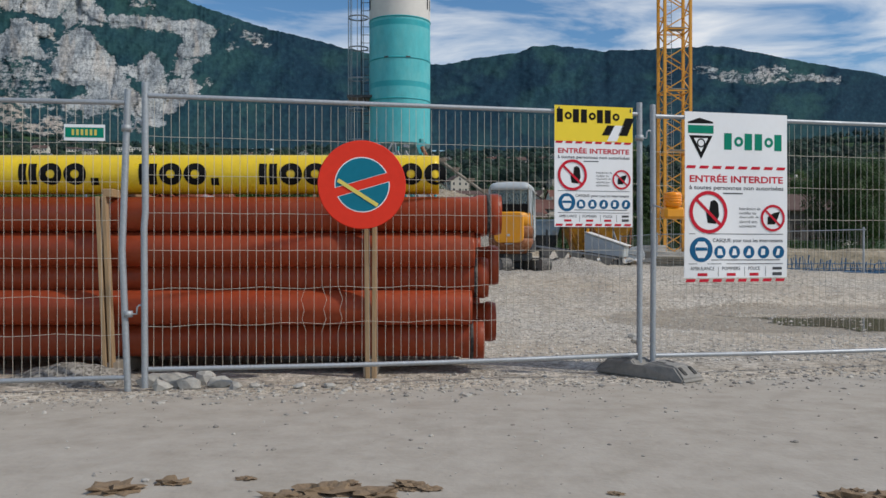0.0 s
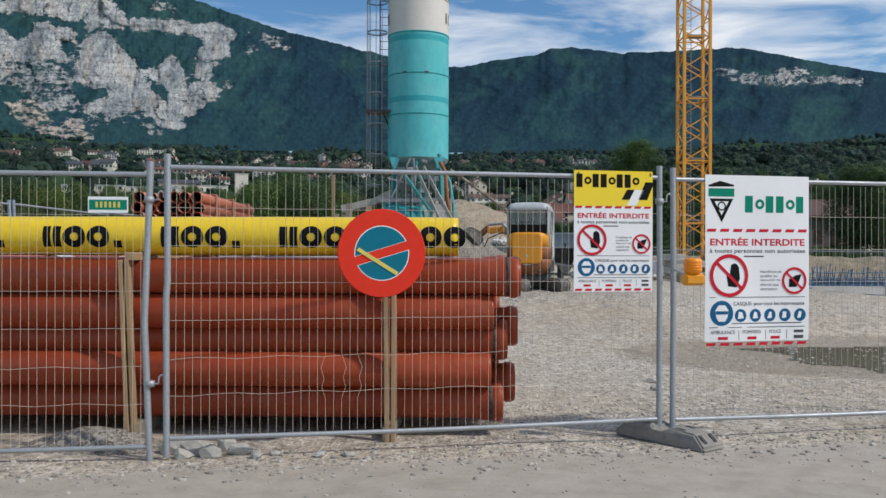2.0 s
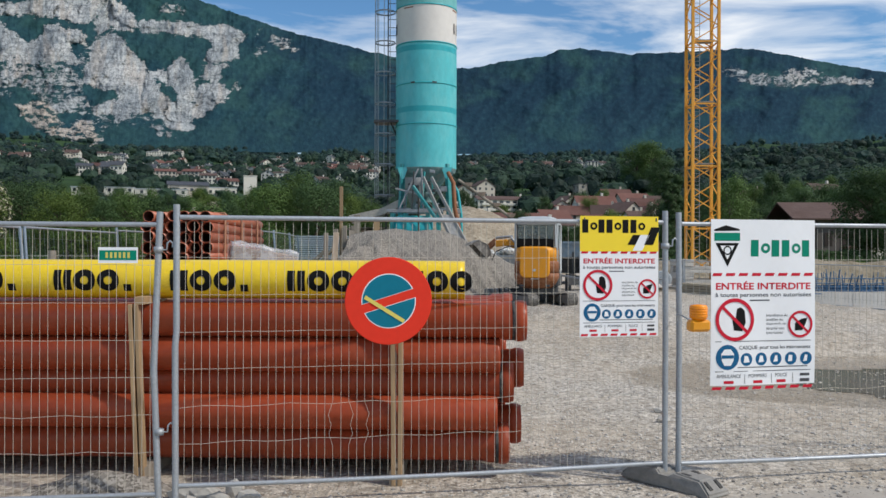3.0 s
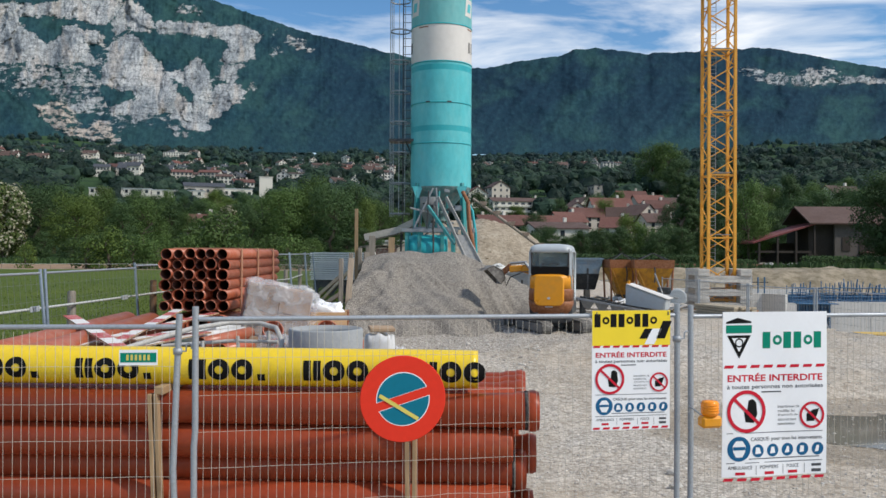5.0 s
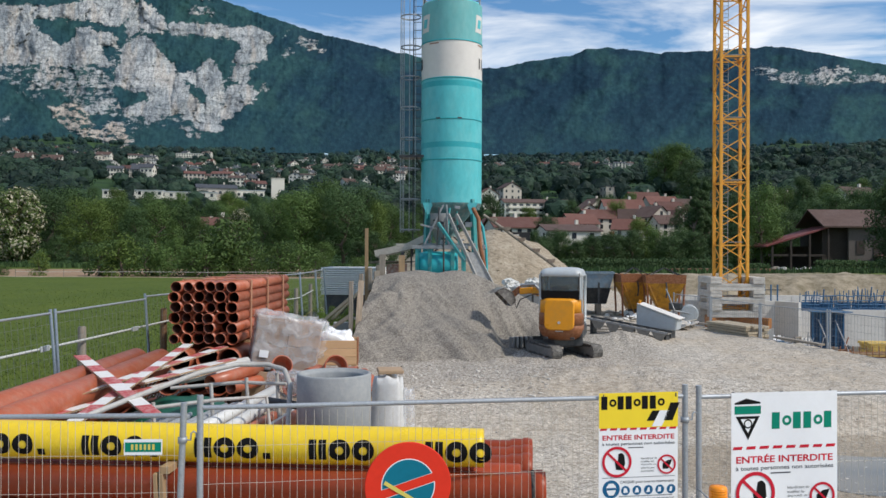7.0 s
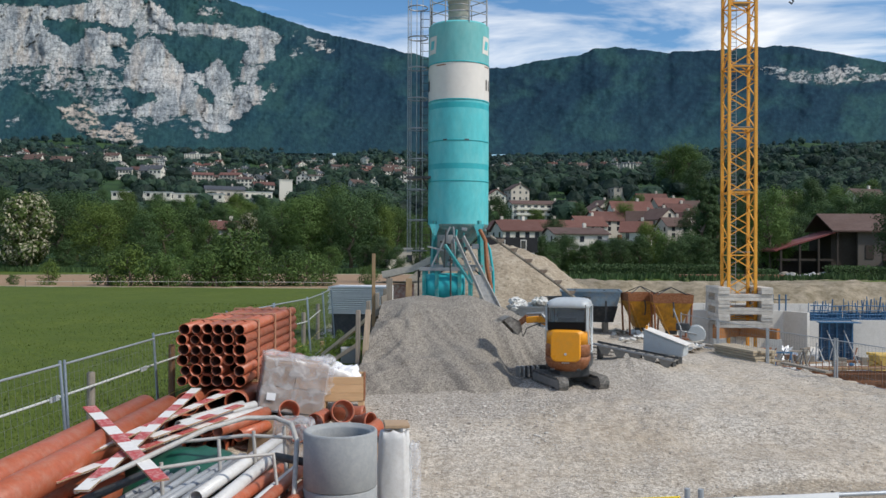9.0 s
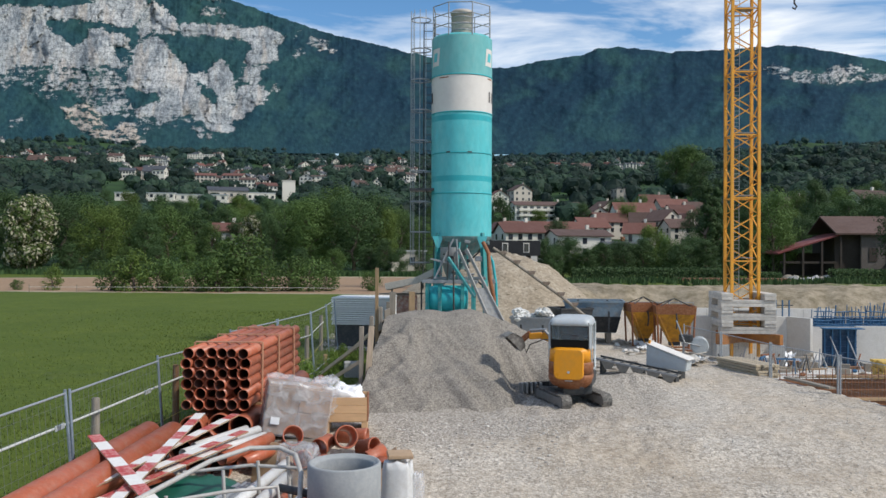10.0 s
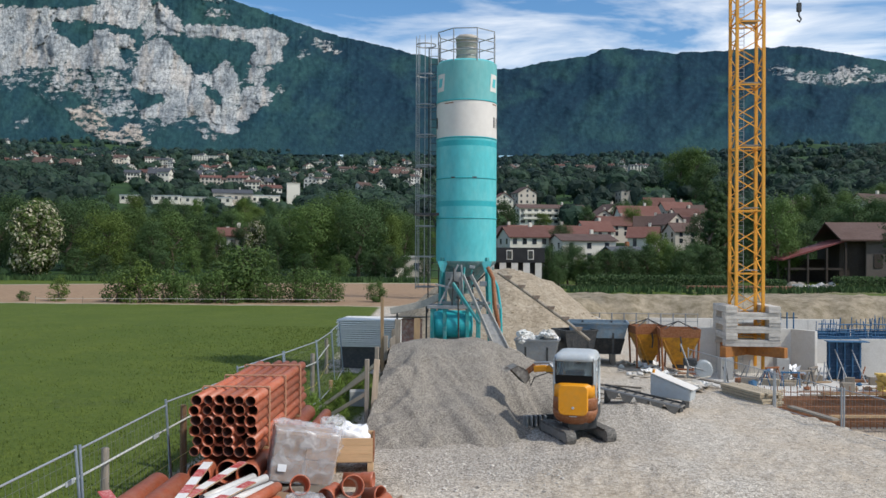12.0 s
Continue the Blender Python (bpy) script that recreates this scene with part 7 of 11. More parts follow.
def steel_ramp():
    t = thing("loading_ramp", (3.9, 25.0, 0), -24.5, "dusty grey steel loading ramp with hanging tooth plates", "loading ramp")
    a, b = Vector((-1.15, 0, 0.98)), Vector((1.30, 0, 0.62))
    for y, h, mat in ((-0.30, 0.05, M_GREYSTEEL), (-0.22, 0.035, M_STEELD), (0.30, 0.06, M_STEELD)):
        g = mesh_bm()
        beam(g, a + Vector((0, y, 0)), b + Vector((0, y, 0)), 0.05, h)
        part("side_rail", g, mat, t)
    for k in range(9):
        g = mesh_bm()
        p = a.lerp(b, (k + 0.5) / 9)
        beam(g, p + Vector((0, -0.30, -0.01)), p + Vector((0.10, 0.30, -0.01)), 0.035, 0.02)
        part("cross_rib", g, M_STEELD, t)
    g = mesh_bm()
    prism(g, [(-1.15, 0.955), (1.30, 0.595), (1.30, 0.58), (-1.15, 0.94)], 0.5, Matrix.Translation((0, -0.22, 0)))
    bmesh.ops.recalc_face_normals(g, faces=g.faces[:])
    part("deck", g, M_DUSTYFRAME, t, "dust-covered plate between the rails")
    # scoop-like plates along the near edge
    for k in range(5):
        x0 = -0.95 + 0.45 * k
        z0 = 0.95 - 0.147 * (x0 + 1.15)
        g = mesh_bm()
        prism(g, [(x0, z0), (x0 + 0.42, z0 - 0.06), (x0 + 0.30, z0 - 0.25), (x0 + 0.12, z0 - 0.235)], 0.03, Matrix.Translation((0, -0.31, 0)))
        bmesh.ops.recalc_face_normals(g, faces=g.faces[:])
        part("tooth_plate", g, M_DUSTYFRAME, t)
    for x in (-1.0, 0.2, 1.2):
        g = mesh_bm()
        top = 0.93 - 0.147 * (x + 1.15)
        box(g, 0.07, 0.42, top - 0.28, x, 0.08, 0.28, base=True)
        part("foot", g, M_STEELD, t)


steel_ramp()


def planks_on_ramp():
    rnd = random.Random(2)
    for k in range(4):
        g = mesh_bm()
        box(g, rnd.uniform(1.2, 2.2), 0.16, 0.035, 0, 0, 0, bevel=0.004)
        x, y = 2.9 + 0.3 * k, 27.0 + 0.9 * k
        single("plank", g, M_OLDWOOD, (x, y, ground_z(x, y) + 0.03), rnd.uniform(-40, 10), "grey weathered plank lying on the gravel", "plank", "loose planks")


planks_on_ramp()


def site_cart():
    x, y = 7.05, 32.2
    t = thing("cable_cart", (x, y, ground_z(x, y)), -10, "grey steel cart with a round drum and frame", "cart")
    g = mesh_bm()
    lathe(g, [(0.28, -0.25), (0.33, -0.25), (0.33, -0.2), (0.2, -0.18), (0.2, 0.18), (0.33, 0.2), (0.33, 0.25), (0.28, 0.25)], 24, pose(0.35, 0, 0.34, 90, 0, 0))
    part("drum", g, M_GREYPAINT, t)
    for s in (-0.25, 0.25):
        g = mesh_bm()
        sweep(g, [(0.35, s, 0.34), (-0.2, s, 0.45), (-0.5, s, 1.25)], 0.03, 8)
        part("frame_bar", g, M_GREYSTEEL, t)
        g = mesh_bm()
        rod(g, (-0.25, s, 0.0), (-0.22, s, 0.5), 0.025, 6)
        part("foot", g, M_GREYSTEEL, t)
    g = mesh_bm()
    box(g, 0.5, 0.5, 0.25, -0.15, 0, 0.6, bevel=0.03)
    part("tray", g, M_STEELD, t)


site_cart()


# ---- scrap about the skips and hoppers ----
def loose_scrap():
    rnd = random.Random(23)
    M_SCRAP = material("dusty_scrap_board", (0.52, 0.47, 0.40), 0.85, 0, 0.3, 12, 2, 0.3, per_piece=0.35)
    M_FOIL = material("white_torn_film", (0.74, 0.74, 0.72), 0.5, 0, 0.1, 8, 2, 0.3, per_piece=0.1)
    spots = ([(rnd.uniform(0.2, 2.4), rnd.uniform(31.6, 33.2)) for _ in range(16)] + [(rnd.uniform(4.6, 6.4), rnd.uniform(31.5, 35.5)) for _ in range(22)]
             + [(rnd.uniform(5.6, 7.0), rnd.uniform(28.5, 31.5)) for _ in range(10)])
    for k, (x, y) in enumerate(spots):
        base = max(ground_z(x, y), chip_heap_z(x, y) if x < 4.4 and y < 33.4 else -9)
        g = mesh_bm()
        if k % 3 == 0:
            box(g, rnd.uniform(0.5, 1.5), rnd.uniform(0.10, 0.22), 0.03, 0, 0, 0.05, rx=rnd.uniform(-8, 8), ry=rnd.uniform(-10, 10), bevel=0.004)
            single("scrap_board", g, M_SCRAP, (x, y, base), rnd.uniform(0, 180), "short dusty scrap board lying on the gravel", "board", "scrap boards")
        elif k % 3 == 1:
            stone(g, 0, 0, 0, rnd.uniform(0.08, 0.24), rnd)
            single("concrete_lump", g, M_PALECONC, (x, y, base + 0.03), rnd.uniform(0, 180), "broken lump of pale concrete on the gravel", "rubble", "concrete lumps")
        else:
            bmesh.ops.create_grid(g, x_segments=8, y_segments=6, size=0.5)
            sx, sy = rnd.uniform(0.4, 1.0), rnd.uniform(0.3, 0.6)
            for v in g.verts:
                v.co = Vector((v.co.x * sx, v.co.y * sy, 0.10 + 0.16 * noise.fractal((v.co.x * 3 + k, v.co.y * 3, k), 0.8, 2, 3)))
            bmesh.ops.solidify(g, geom=g.faces[:], thickness=0.012)
            single("torn_sheet", g, M_FOIL if k % 2 else M_SCRAP, (x, y, base), rnd.uniform(0, 180), "crumpled torn pale sheet lying on the gravel", "torn sheet", "torn sheets")
    # a broad pale board thrown on the heap beside the bucket
    g = mesh_bm()
    box(g, 1.9, 0.5, 0.06, 0, 0, 0, rx=12, ry=-7, bevel=0.01)
    single("pale_board", g, M_FOIL, (1.05, 31.2, max(ground_z(1.05, 31.2), chip_heap_z(1.05, 31.2)) + 0.14), 8, "broad dusty white board thrown on the heap", "board")


loose_scrap()


def soil_clods():
    """Clods and roots all over the soil heap, beyond counting."""
    rnd = random.Random(8)
    g = mesh_bm()
    for k in range(320):
        x, y = rnd.uniform(-4, 7.5), rnd.uniform(38.5, 46)
        z = soil_heap_z(x, y)
        if z < ground_z(x, y) + 0.1:
            continue
        stone(g, x, y, z - 0.01, 0.025 + 0.075 * rnd.random() ** 3, rnd)
    M_CLODS = material("dry_clods", (0.36, 0.295, 0.205), 0.95, 0, 0.35, 9, 2, 0.5, bump_distance=0.03)
    tagged(single("soil_clods", g, M_CLODS, (0, 0, 0), 0, "loose clods and roots on the soil heap", "clods"), kind="stuff")


soil_clods()


# ---- meadow fence ----
MEADOW_POSTS = [(-6.30, 5.2), (-6.42, 8.6), (-6.55, 12.0), (-6.73, 15.7), (-6.45, 19.2), (-6.15, 22.2), (-5.95, 25.2), (-6.2, 28.6), (-6.6, 32.0)]


def meadow_panel(a, b, seed):
    rnd = random.Random(seed)
    ln, rz = math.hypot(b[0] - a[0], b[1] - a[1]), math.degrees(math.atan2(b[1] - a[1], b[0] - a[0]))
    za, zb = -0.02 + 0.25 * smooth(14, 20, a[1]), 0.25 * smooth(14, 20, b[1])
    t = thing("mesh_fence", (a[0] + 0.16, a[1], za + 0.06), rz, "galvanised mesh fence panel at the edge of the meadow", "fence panel", "meadow fence panels", rx=-4.3 + rnd.uniform(-0.8, 0.8))
    for x in (0.025, ln - 0.025):
        g = mesh_bm()
        rod(g, (x, 0, 0), (x, 0, 2.02), 0.024, 10)
        part("post", g, M_BLUEGALV, t)
    for z, nm in ((1.96, "top_rail"), (0.14, "bottom_rail")):
        g = mesh_bm()
        rod(g, (0.025, 0, z), (ln - 0.025, 0, z), 0.018, 8)
        part(nm, g, M_GALV, t)
    g = mesh_bm()
    n = int(ln / 0.16)
    for i in range(1, n):
        x = ln * i / n
        box(g, 0.003, 0.003, 1.8, x, 0, 1.05)
    for k in range(7):
        box(g, ln - 0.1, 0.003, 0.003, ln / 2, 0, 0.3 + 0.25 * k)
    part("wire_grid", g, M_WIREDARK, t, kind="stuff")


M_BLUEGALV = material("bluish_galvanised_steel", (0.32, 0.38, 0.45), 0.45, 0.6, 0.2, 30, 4, 0.1)
M_WIREDARK = material("thin_wire", (0.22, 0.24, 0.24), 0.5, 0.4, 0.2, 30, 5, 0)
for k, (a, b) in enumerate(zip(MEADOW_POSTS, MEADOW_POSTS[1:])):
    meadow_panel(a, b, k)


def tape_fence():
    """White electric tape and a thin cord on wooden stakes, just inside the meadow."""
    M_TAPEW = material("white_tape", (0.55, 0.56, 0.53), 0.6, 0, 0.15, 20, 3, 0.05)
    M_BROWNPOST = material("brown_post", (0.20, 0.11, 0.055), 0.85, 0, 0.3, 15, 3, 0.3, stretch=(1, 1, 0.2))
    stakes = [(-6.75, 6.6, 1.45, M_OLDWOOD), (-6.85, 13.5, 1.66, M_OLDWOOD), (-6.95, 17.2, 1.72, M_BROWNPOST), (-6.75, 21.5, 1.6, M_OLDWOOD), (-6.3, 26.3, 1.75, M_OLDWOOD), (-7.0, 31.5, 1.7, M_OLDWOOD)]
    for x, y, h, mat in stakes:
        g = mesh_bm()
        rod(g, (0, 0, -0.2), (0, 0, h), 0.075, 10, 0.068)
        bmesh.ops.bevel(g, geom=[e for e in g.edges if e.verts[0].co.z > h - 0.01 and e.verts[1].co.z > h - 0.01], offset=0.012, segments=2, affect="EDGES")
        single("stake", g, mat, (x, y, 0), 0, "round wooden fence stake at the meadow", "fence stake", "meadow stakes")
    for z, r, mat, nm, lb in ((1.45, 0.024, M_TAPEW, "tape_line", "white fence tape strung along wooden stakes"), (0.72, 0.006, M_TAPE, "cord_line", "thin yellowish cord strung along wooden stakes")):
        g = mesh_bm()
        sweep(g, [(x0 + 0.095, y0, z) for x0, y0, *_ in stakes], r * 0.85, 6)
        single(nm, g, mat, (0, 0, 0), 0, lb, "fence tape")


tape_fence()
for y, x in ((12.1, -6.71), (15.4, -6.77)):
    g = mesh_bm()
    box(g, 0.02, 0.28, 0.085, 0, 0, 0, bevel=0.004)
    single("name_tag", g, M_GREYPAINT, (x, y, 1.45), 3, "small pale plate tied to the meadow fence", "fence tag", "fence tags")


# ---- strapped bundle of orange pipes ----
def pipe_along_y(parent, x, z, y0, y1, r, mat, socket=0.0, seg=18, name="pipe"):
    g = mesh_bm()
    n = y1 - y0
    m = Matrix.Translation((x, y1, z)) @ pose(0, 0, 0, 90, 0, 0)
    ri = r * 0.93
    if socket:
        prof = [(r, 0), (r, n - 0.16), (r + socket, n - 0.13), (r + socket, n), (r + socket * 0.4, n), (ri + socket * 0.3, n - 0.12), (ri, n - 0.15), (ri, 0)]
    else:
        prof = [(r, 0), (r, n), (ri, n), (ri, 0)]
    lathe(g, prof, seg, m, close=True)
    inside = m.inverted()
    # inner faces get the colour that has the bore's shade painted in
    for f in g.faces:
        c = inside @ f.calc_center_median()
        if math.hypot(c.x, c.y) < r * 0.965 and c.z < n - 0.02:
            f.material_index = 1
    return part(name, g, [mat, M_BORE_SHADE], parent)


def bundle():
    t = thing("pipe_bundle", (-5.24, 14.75, 0.0), 3.2, "strapped bundle of orange plastic pipes stacked on larger ones", "pipe bundle")
    rnd = random.Random(21)
    z0 = 1.34
    for k in range(6):
        n = 6
        for i in range(n):
            r = rnd.choice((0.088, 0.096, 0.102)) if i < n - 1 else 0.099
            x = -0.50 + 0.208 * i + (0.026 if k % 2 else -0.012) * (n - 1 - i) / (n - 1) + rnd.uniform(-0.012, 0.012)
            deep = 0 < i < n - 1 and rnd.random() < 0.12
            front = rnd.uniform(0.2, 0.45) if deep else rnd.uniform(-0.09, 0.07)
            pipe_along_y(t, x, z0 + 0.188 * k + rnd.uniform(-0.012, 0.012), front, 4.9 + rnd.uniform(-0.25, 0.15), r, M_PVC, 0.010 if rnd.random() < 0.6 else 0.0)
    for y in (0.95, 2.45, 4.1):
        for x in (-0.645, 0.655):
            g = mesh_bm()
            box(g, 0.022, 0.085, 1.16, x, y, 1.22, base=True, bevel=0.004, rx=rnd.uniform(-2, 2))
            part("upright_batten", g, M_STRAPWOOD, t, "raw timber batten")
        g = mesh_bm()
        box(g, 1.3, 0.085, 0.02, 0.005, y, 2.385, bevel=0.004)
        part("top_batten", g, M_STRAPWOOD, t, "raw timber batten")
        g = mesh_bm()
        box(g, 1.3, 0.10, 0.05, 0, y, 1.205, bevel=0.004)
        part("bottom_batten", g, M_WOOD, t, "raw timber batten")
    # larger pipes beneath
    for x, z, f in ((-0.30, 0.97, -0.42), (0.14, 0.97, -0.15), (0.55, 0.97, -0.30), (-0.52, 0.55, -0.30), (-0.08, 0.54, -0.1), (0.36, 0.55, -0.35), (0.80, 0.55, 0.0), (-0.30, 0.16, 0.0), (0.14, 0.16, -0.2), (0.58, 0.16, 0.1)):
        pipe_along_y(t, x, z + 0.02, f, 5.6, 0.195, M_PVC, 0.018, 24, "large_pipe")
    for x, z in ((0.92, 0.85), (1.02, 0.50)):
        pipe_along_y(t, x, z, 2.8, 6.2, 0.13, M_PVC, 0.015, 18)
    return t


M_STRAPWOOD = material("reddened_batten", (0.44, 0.22, 0.13), 0.8, 0, 0.3, 16, 3, 0.2, stretch=(1, 1, 0.2), dirt=(0.52, 0.36, 0.24))
bundle()


def rebar_mats():
    """Rusty reinforcing mesh leaning behind the pipes."""
    M_REBAR = material("rusty_rebar", (0.22, 0.085, 0.04), 0.8, 0.2, 0.3, 40, 6, 0.2)
    t = thing("reinforcing_mesh", (-6.25, 13.6, 0.05), 84, "bent sheets of rusty steel reinforcing mesh", "reinforcing mesh")
    for k in range(22):
        g = mesh_bm()
        x = 0.13 * k
        sweep(g, [(x, 0.1, 0.0), (x, -0.12, 0.5), (x, -0.38, 0.85), (x, -0.62, 0.9)], 0.011, 5)
        part("bar", g, M_REBAR, t)
    for k, (y, z) in enumerate(((0.06, 0.1), (-0.03, 0.3), (-0.14, 0.55), (-0.3, 0.78), (-0.5, 0.88))):
        g = mesh_bm()
        rod(g, (-0.1, y, z), (2.95, y, z), 0.011, 5)
        part("cross_bar", g, M_REBAR, t)


rebar_mats()


# ---- the pair of big pipes along the fence ----
def ground_pipe(name, a, b, r, mat, label, group, seg=26):
    t = thing(name, a, 0, label, "pipe", group)
    g = mesh_bm()
    d = Vector(b) - Vector(a)
    hollow(g, (0, 0, 0), d, r, r * 0.93, seg)
    part("wall", g, mat, t)
    return t


for a, b in (((-5.80, 7.2, 0.98), (-5.78, 13.2, 1.14)), ((-5.36, 6.8, 0.92), (-5.42, 13.3, 1.12))):
    ground_pipe("large_pipe", a, b, 0.205, M_PVC, "large orange-brown plastic pipe lying along the fence", "pipes along the fence")
for a, b in (((-5.75, 7.4, 0.35), (-5.85, 13.0, 0.4)), ((-5.3, 7.2, 0.33), (-5.4, 13.0, 0.38)), ((-5.55, 7.0, 0.62), (-5.62, 12.6, 0.72))):
    ground_pipe("large_pipe", a, b, 0.20, M_PVC, "large orange-brown plastic pipe lying along the fence", "pipes along the fence")

# ---- rack with grey, white and orange pipes ----
def pipe_rack():
    t = thing("pipe_rack", (0, 0, 0), 0, "bent grey steel rack standing over loose pipes", "pipe rack")
    bars = [[(-4.75, 9.0, 0.98), (-4.30, 9.9, 1.16), (-3.95, 11.0, 1.28), (-3.60, 11.6, 1.32), (-3.20, 11.75, 1.30), (-2.90, 11.5, 1.26), (-2.72, 11.1, 1.12), (-2.64, 10.6, 0.40)],
            [(-4.35, 10.1, 0.95), (-3.55, 10.55, 1.0), (-2.95, 10.75, 1.02), (-2.85, 10.7, 0.3)],
            [(-4.5, 11.4, 1.0), (-3.6, 11.7, 1.05), (-2.9, 11.6, 1.05)]]
    for k, pts in enumerate(bars):
        g = mesh_bm()
        sweep(g, pts, 0.035 if k == 0 else 0.026, 8)
        part("tube", g, M_RACK, t, "pale grey tube")
    for x, y, z in ((-4.25, 10.2, 1.02), (-3.85, 11.2, 1.1), (-3.05, 11.65, 1.2), (-3.5, 11.68, 1.12)):
        g = mesh_bm()
        rod(g, (x, y, z), (x + 0.08, y - 0.05, 0.0), 0.026, 8)
        part("leg", g, M_RACK, t, "pale grey tube")


M_RACK = material("pale_grey_tube", (0.48, 0.47, 0.44), 0.6, 0.1, 0.15, 20, 4, 0.1, dirt=(0.34, 0.28, 0.22), dirt_amount=0.5)
pipe_rack()


def loose_pipes():
    rnd = random.Random(31)
    d = Vector((0.18, 3.1, 0.0))
    # (x at the near end, y, height, radius, material)
    rows = []
    for k in range(9):
        rows.append((-4.75 + 0.115 * k, 9.1 + rnd.uniform(-0.25, 0.3), 0.44 + 0.07 * (k % 2) + rnd.uniform(0, 0.05), 0.05, M_GREYPIPE, "grey plastic conduit pipe lying in the yard", "loose conduit pipes"))
    for k in range(8):
        rows.append((-4.68 + 0.12 * k, 9.3 + rnd.uniform(-0.25, 0.3), 0.58 + rnd.uniform(0, 0.05), 0.048, M_GREYPIPE, "grey plastic conduit pipe lying in the yard", "loose conduit pipes"))
    rows += [(-3.70, 9.95, 0.66, 0.085, M_WHITEPIPE, "white plastic pipe lying under the rack", "white pipes"), (-3.42, 9.45, 0.62, 0.085, M_WHITEPIPE, "white plastic pipe lying under the rack", "white pipes"),
             (-3.02, 9.7, 0.55, 0.075, M_WHITEPIPE, "white plastic pipe lying under the rack", "white pipes"), (-3.05, 9.1, 0.5, 0.075, M_WHITEPIPE, "white plastic pipe lying under the rack", "white pipes")]
    for k in range(5):
        rows.append((-3.55 + 0.19 * k, 9.2 + rnd.uniform(-0.3, 0.3), 0.44 + 0.1 * (k % 2), 0.08, M_PVC, "orange plastic pipe lying under the rack", "orange pipes in the yard"))
    for k in range(4):
        rows.append((-3.45 + 0.22 * k, 9.3 + rnd.uniform(-0.3, 0.3), 0.25, 0.09, M_PVC, "orange plastic pipe lying under the rack", "orange pipes in the yard"))
    for x, y, z, r, mat, label, grp in rows:
        tilt = Vector((rnd.uniform(-0.10, 0.10), rnd.uniform(-0.7, 0.1), rnd.uniform(-0.03, 0.06)))
        ground_pipe("pipe", (x, y, z), tuple(Vector((x, y, z)) + d + tilt), r, mat, label, grp, 14)
    # sleepers that carry them
    for y in (10.0, 11.8):
        g = mesh_bm()
        box(g, 2.3, 0.16, 0.26, 0, 0, 0, base=True, bevel=0.01)
        single("sleeper", g, M_OLDWOOD, (-3.8, y, -0.06), 2, "weathered timber sleeper under the pipes", "sleeper", "yard sleepers")


loose_pipes()
g = mesh_bm()
hollow(g, (0, 0, 0), (0.62, -0.22, -0.04), 0.055, 0.045, 14)
single("pipe_end", g, M_STEELD, (-3.05, 11.2, 0.88), 0, "short dark grey pipe end beside the concrete ring", "pipe", "dark pipes")
# dark pipe end by the ring, simplified to a domed hump
g = mesh_bm()
lathe(g, [(0.02, 0.0), (0.30, 0.0), (0.34, 0.10), (0.33, 0.42), (0.27, 0.58), (0.14, 0.68), (0.03, 0.70)], 24)
for v in g.verts:
    v.co.x *= 1.25
single("buoy", g, material("dark_blue_rubber", (0.012, 0.016, 0.022), 0.45, 0, 0.2, 12, 3, 0.05), (-2.28, 9.35, -0.04), 20, "dark blue-black pipe end, a hump standing by the ring", "rubber dome")


def tarp_mound():
    g = mesh_bm()
    n = 22
    grid = []
    for j in range(n + 1):
        row = []
        for i in range(n + 1):
            x, y = -1.0 + 2.0 * i / n, -0.8 + 1.6 * j / n
            z = 0.80 * max(0.0, 1 - (x * x * 0.85 + y * y * 1.3)) ** 0.5 + 0.06 * noise.noise((x * 3, y * 3, 2)) + 0.03 * noise.noise((x * 9, y * 9, 5))
            row.append(g.verts.new((x, y, z)))
        grid.append(row)
    for j in range(n):
        for i in range(n):
            f = g.faces.new((grid[j][i], grid[j][i + 1], grid[j + 1][i + 1], grid[j + 1][i]))
            f.smooth = True
    single("tarpaulin", g, M_GREENBIN, (-4.55, 11.8, 0.02), 20, "dark green tarpaulin bunched over pipes", "tarpaulin")


tarp_mound()


# ---- red and white barrier boards ----
def barrier_board(a, b, w=0.15, start=0, label="red and white striped barrier board, worn, thrown on the pile"):
    a, b = Vector(a), Vector(b)
    d = b - a
    ln = d.length
    t = thing("barrier_board", tuple(a), 0, label, "barrier board", "barrier boards")
    x = d.normalized()
    side = Vector((x.y, -x.x, 0)).normalized()
    up = side.cross(x)
    if up.z < 0:
        up = -up
    fr = Matrix((x, side, up)).transposed().to_4x4()
    n = max(3, round(ln / 0.40))
    g = mesh_bm()
    box(g, ln, w, 0.022, ln / 2, 0, 0, m=fr, bevel=0.003)
    part("board", g, M_WOOD, t, "wooden core")
    for i in range(n):
        g = mesh_bm()
        box(g, ln / n - 0.001, w - 0.004, 0.026, ln * (i + 0.5) / n, 0, 0, m=fr)
        part("stripe", g, M_BARRED if (i + start) % 2 == 0 else M_BARWHITE, t)


M_BARRED = material("worn_red_paint", (0.48, 0.05, 0.045), 0.5, 0, 0.2, 9, 6, 0.05, dirt=(0.72, 0.55, 0.50), dirt_amount=0.75)
M_BARWHITE = material("worn_white_paint", (0.78, 0.76, 0.72), 0.5, 0, 0.06, 9, 6, 0.05, dirt=(0.55, 0.48, 0.42), dirt_amount=0.4)
barrier_board((-6.12, 12.0, 1.36), (-3.85, 9.25, 1.06), 0.19, 0)
barrier_board((-4.62, 8.9, 1.02), (-5.22, 14.0, 1.32), 0.17, 1)
barrier_board((-5.42, 9.3, 1.06), (-4.72, 14.4, 1.24), 0.17, 0)
barrier_board((-4.85, 11.2, 1.10), (-4.28, 13.5, 1.14), 0.17, 1)
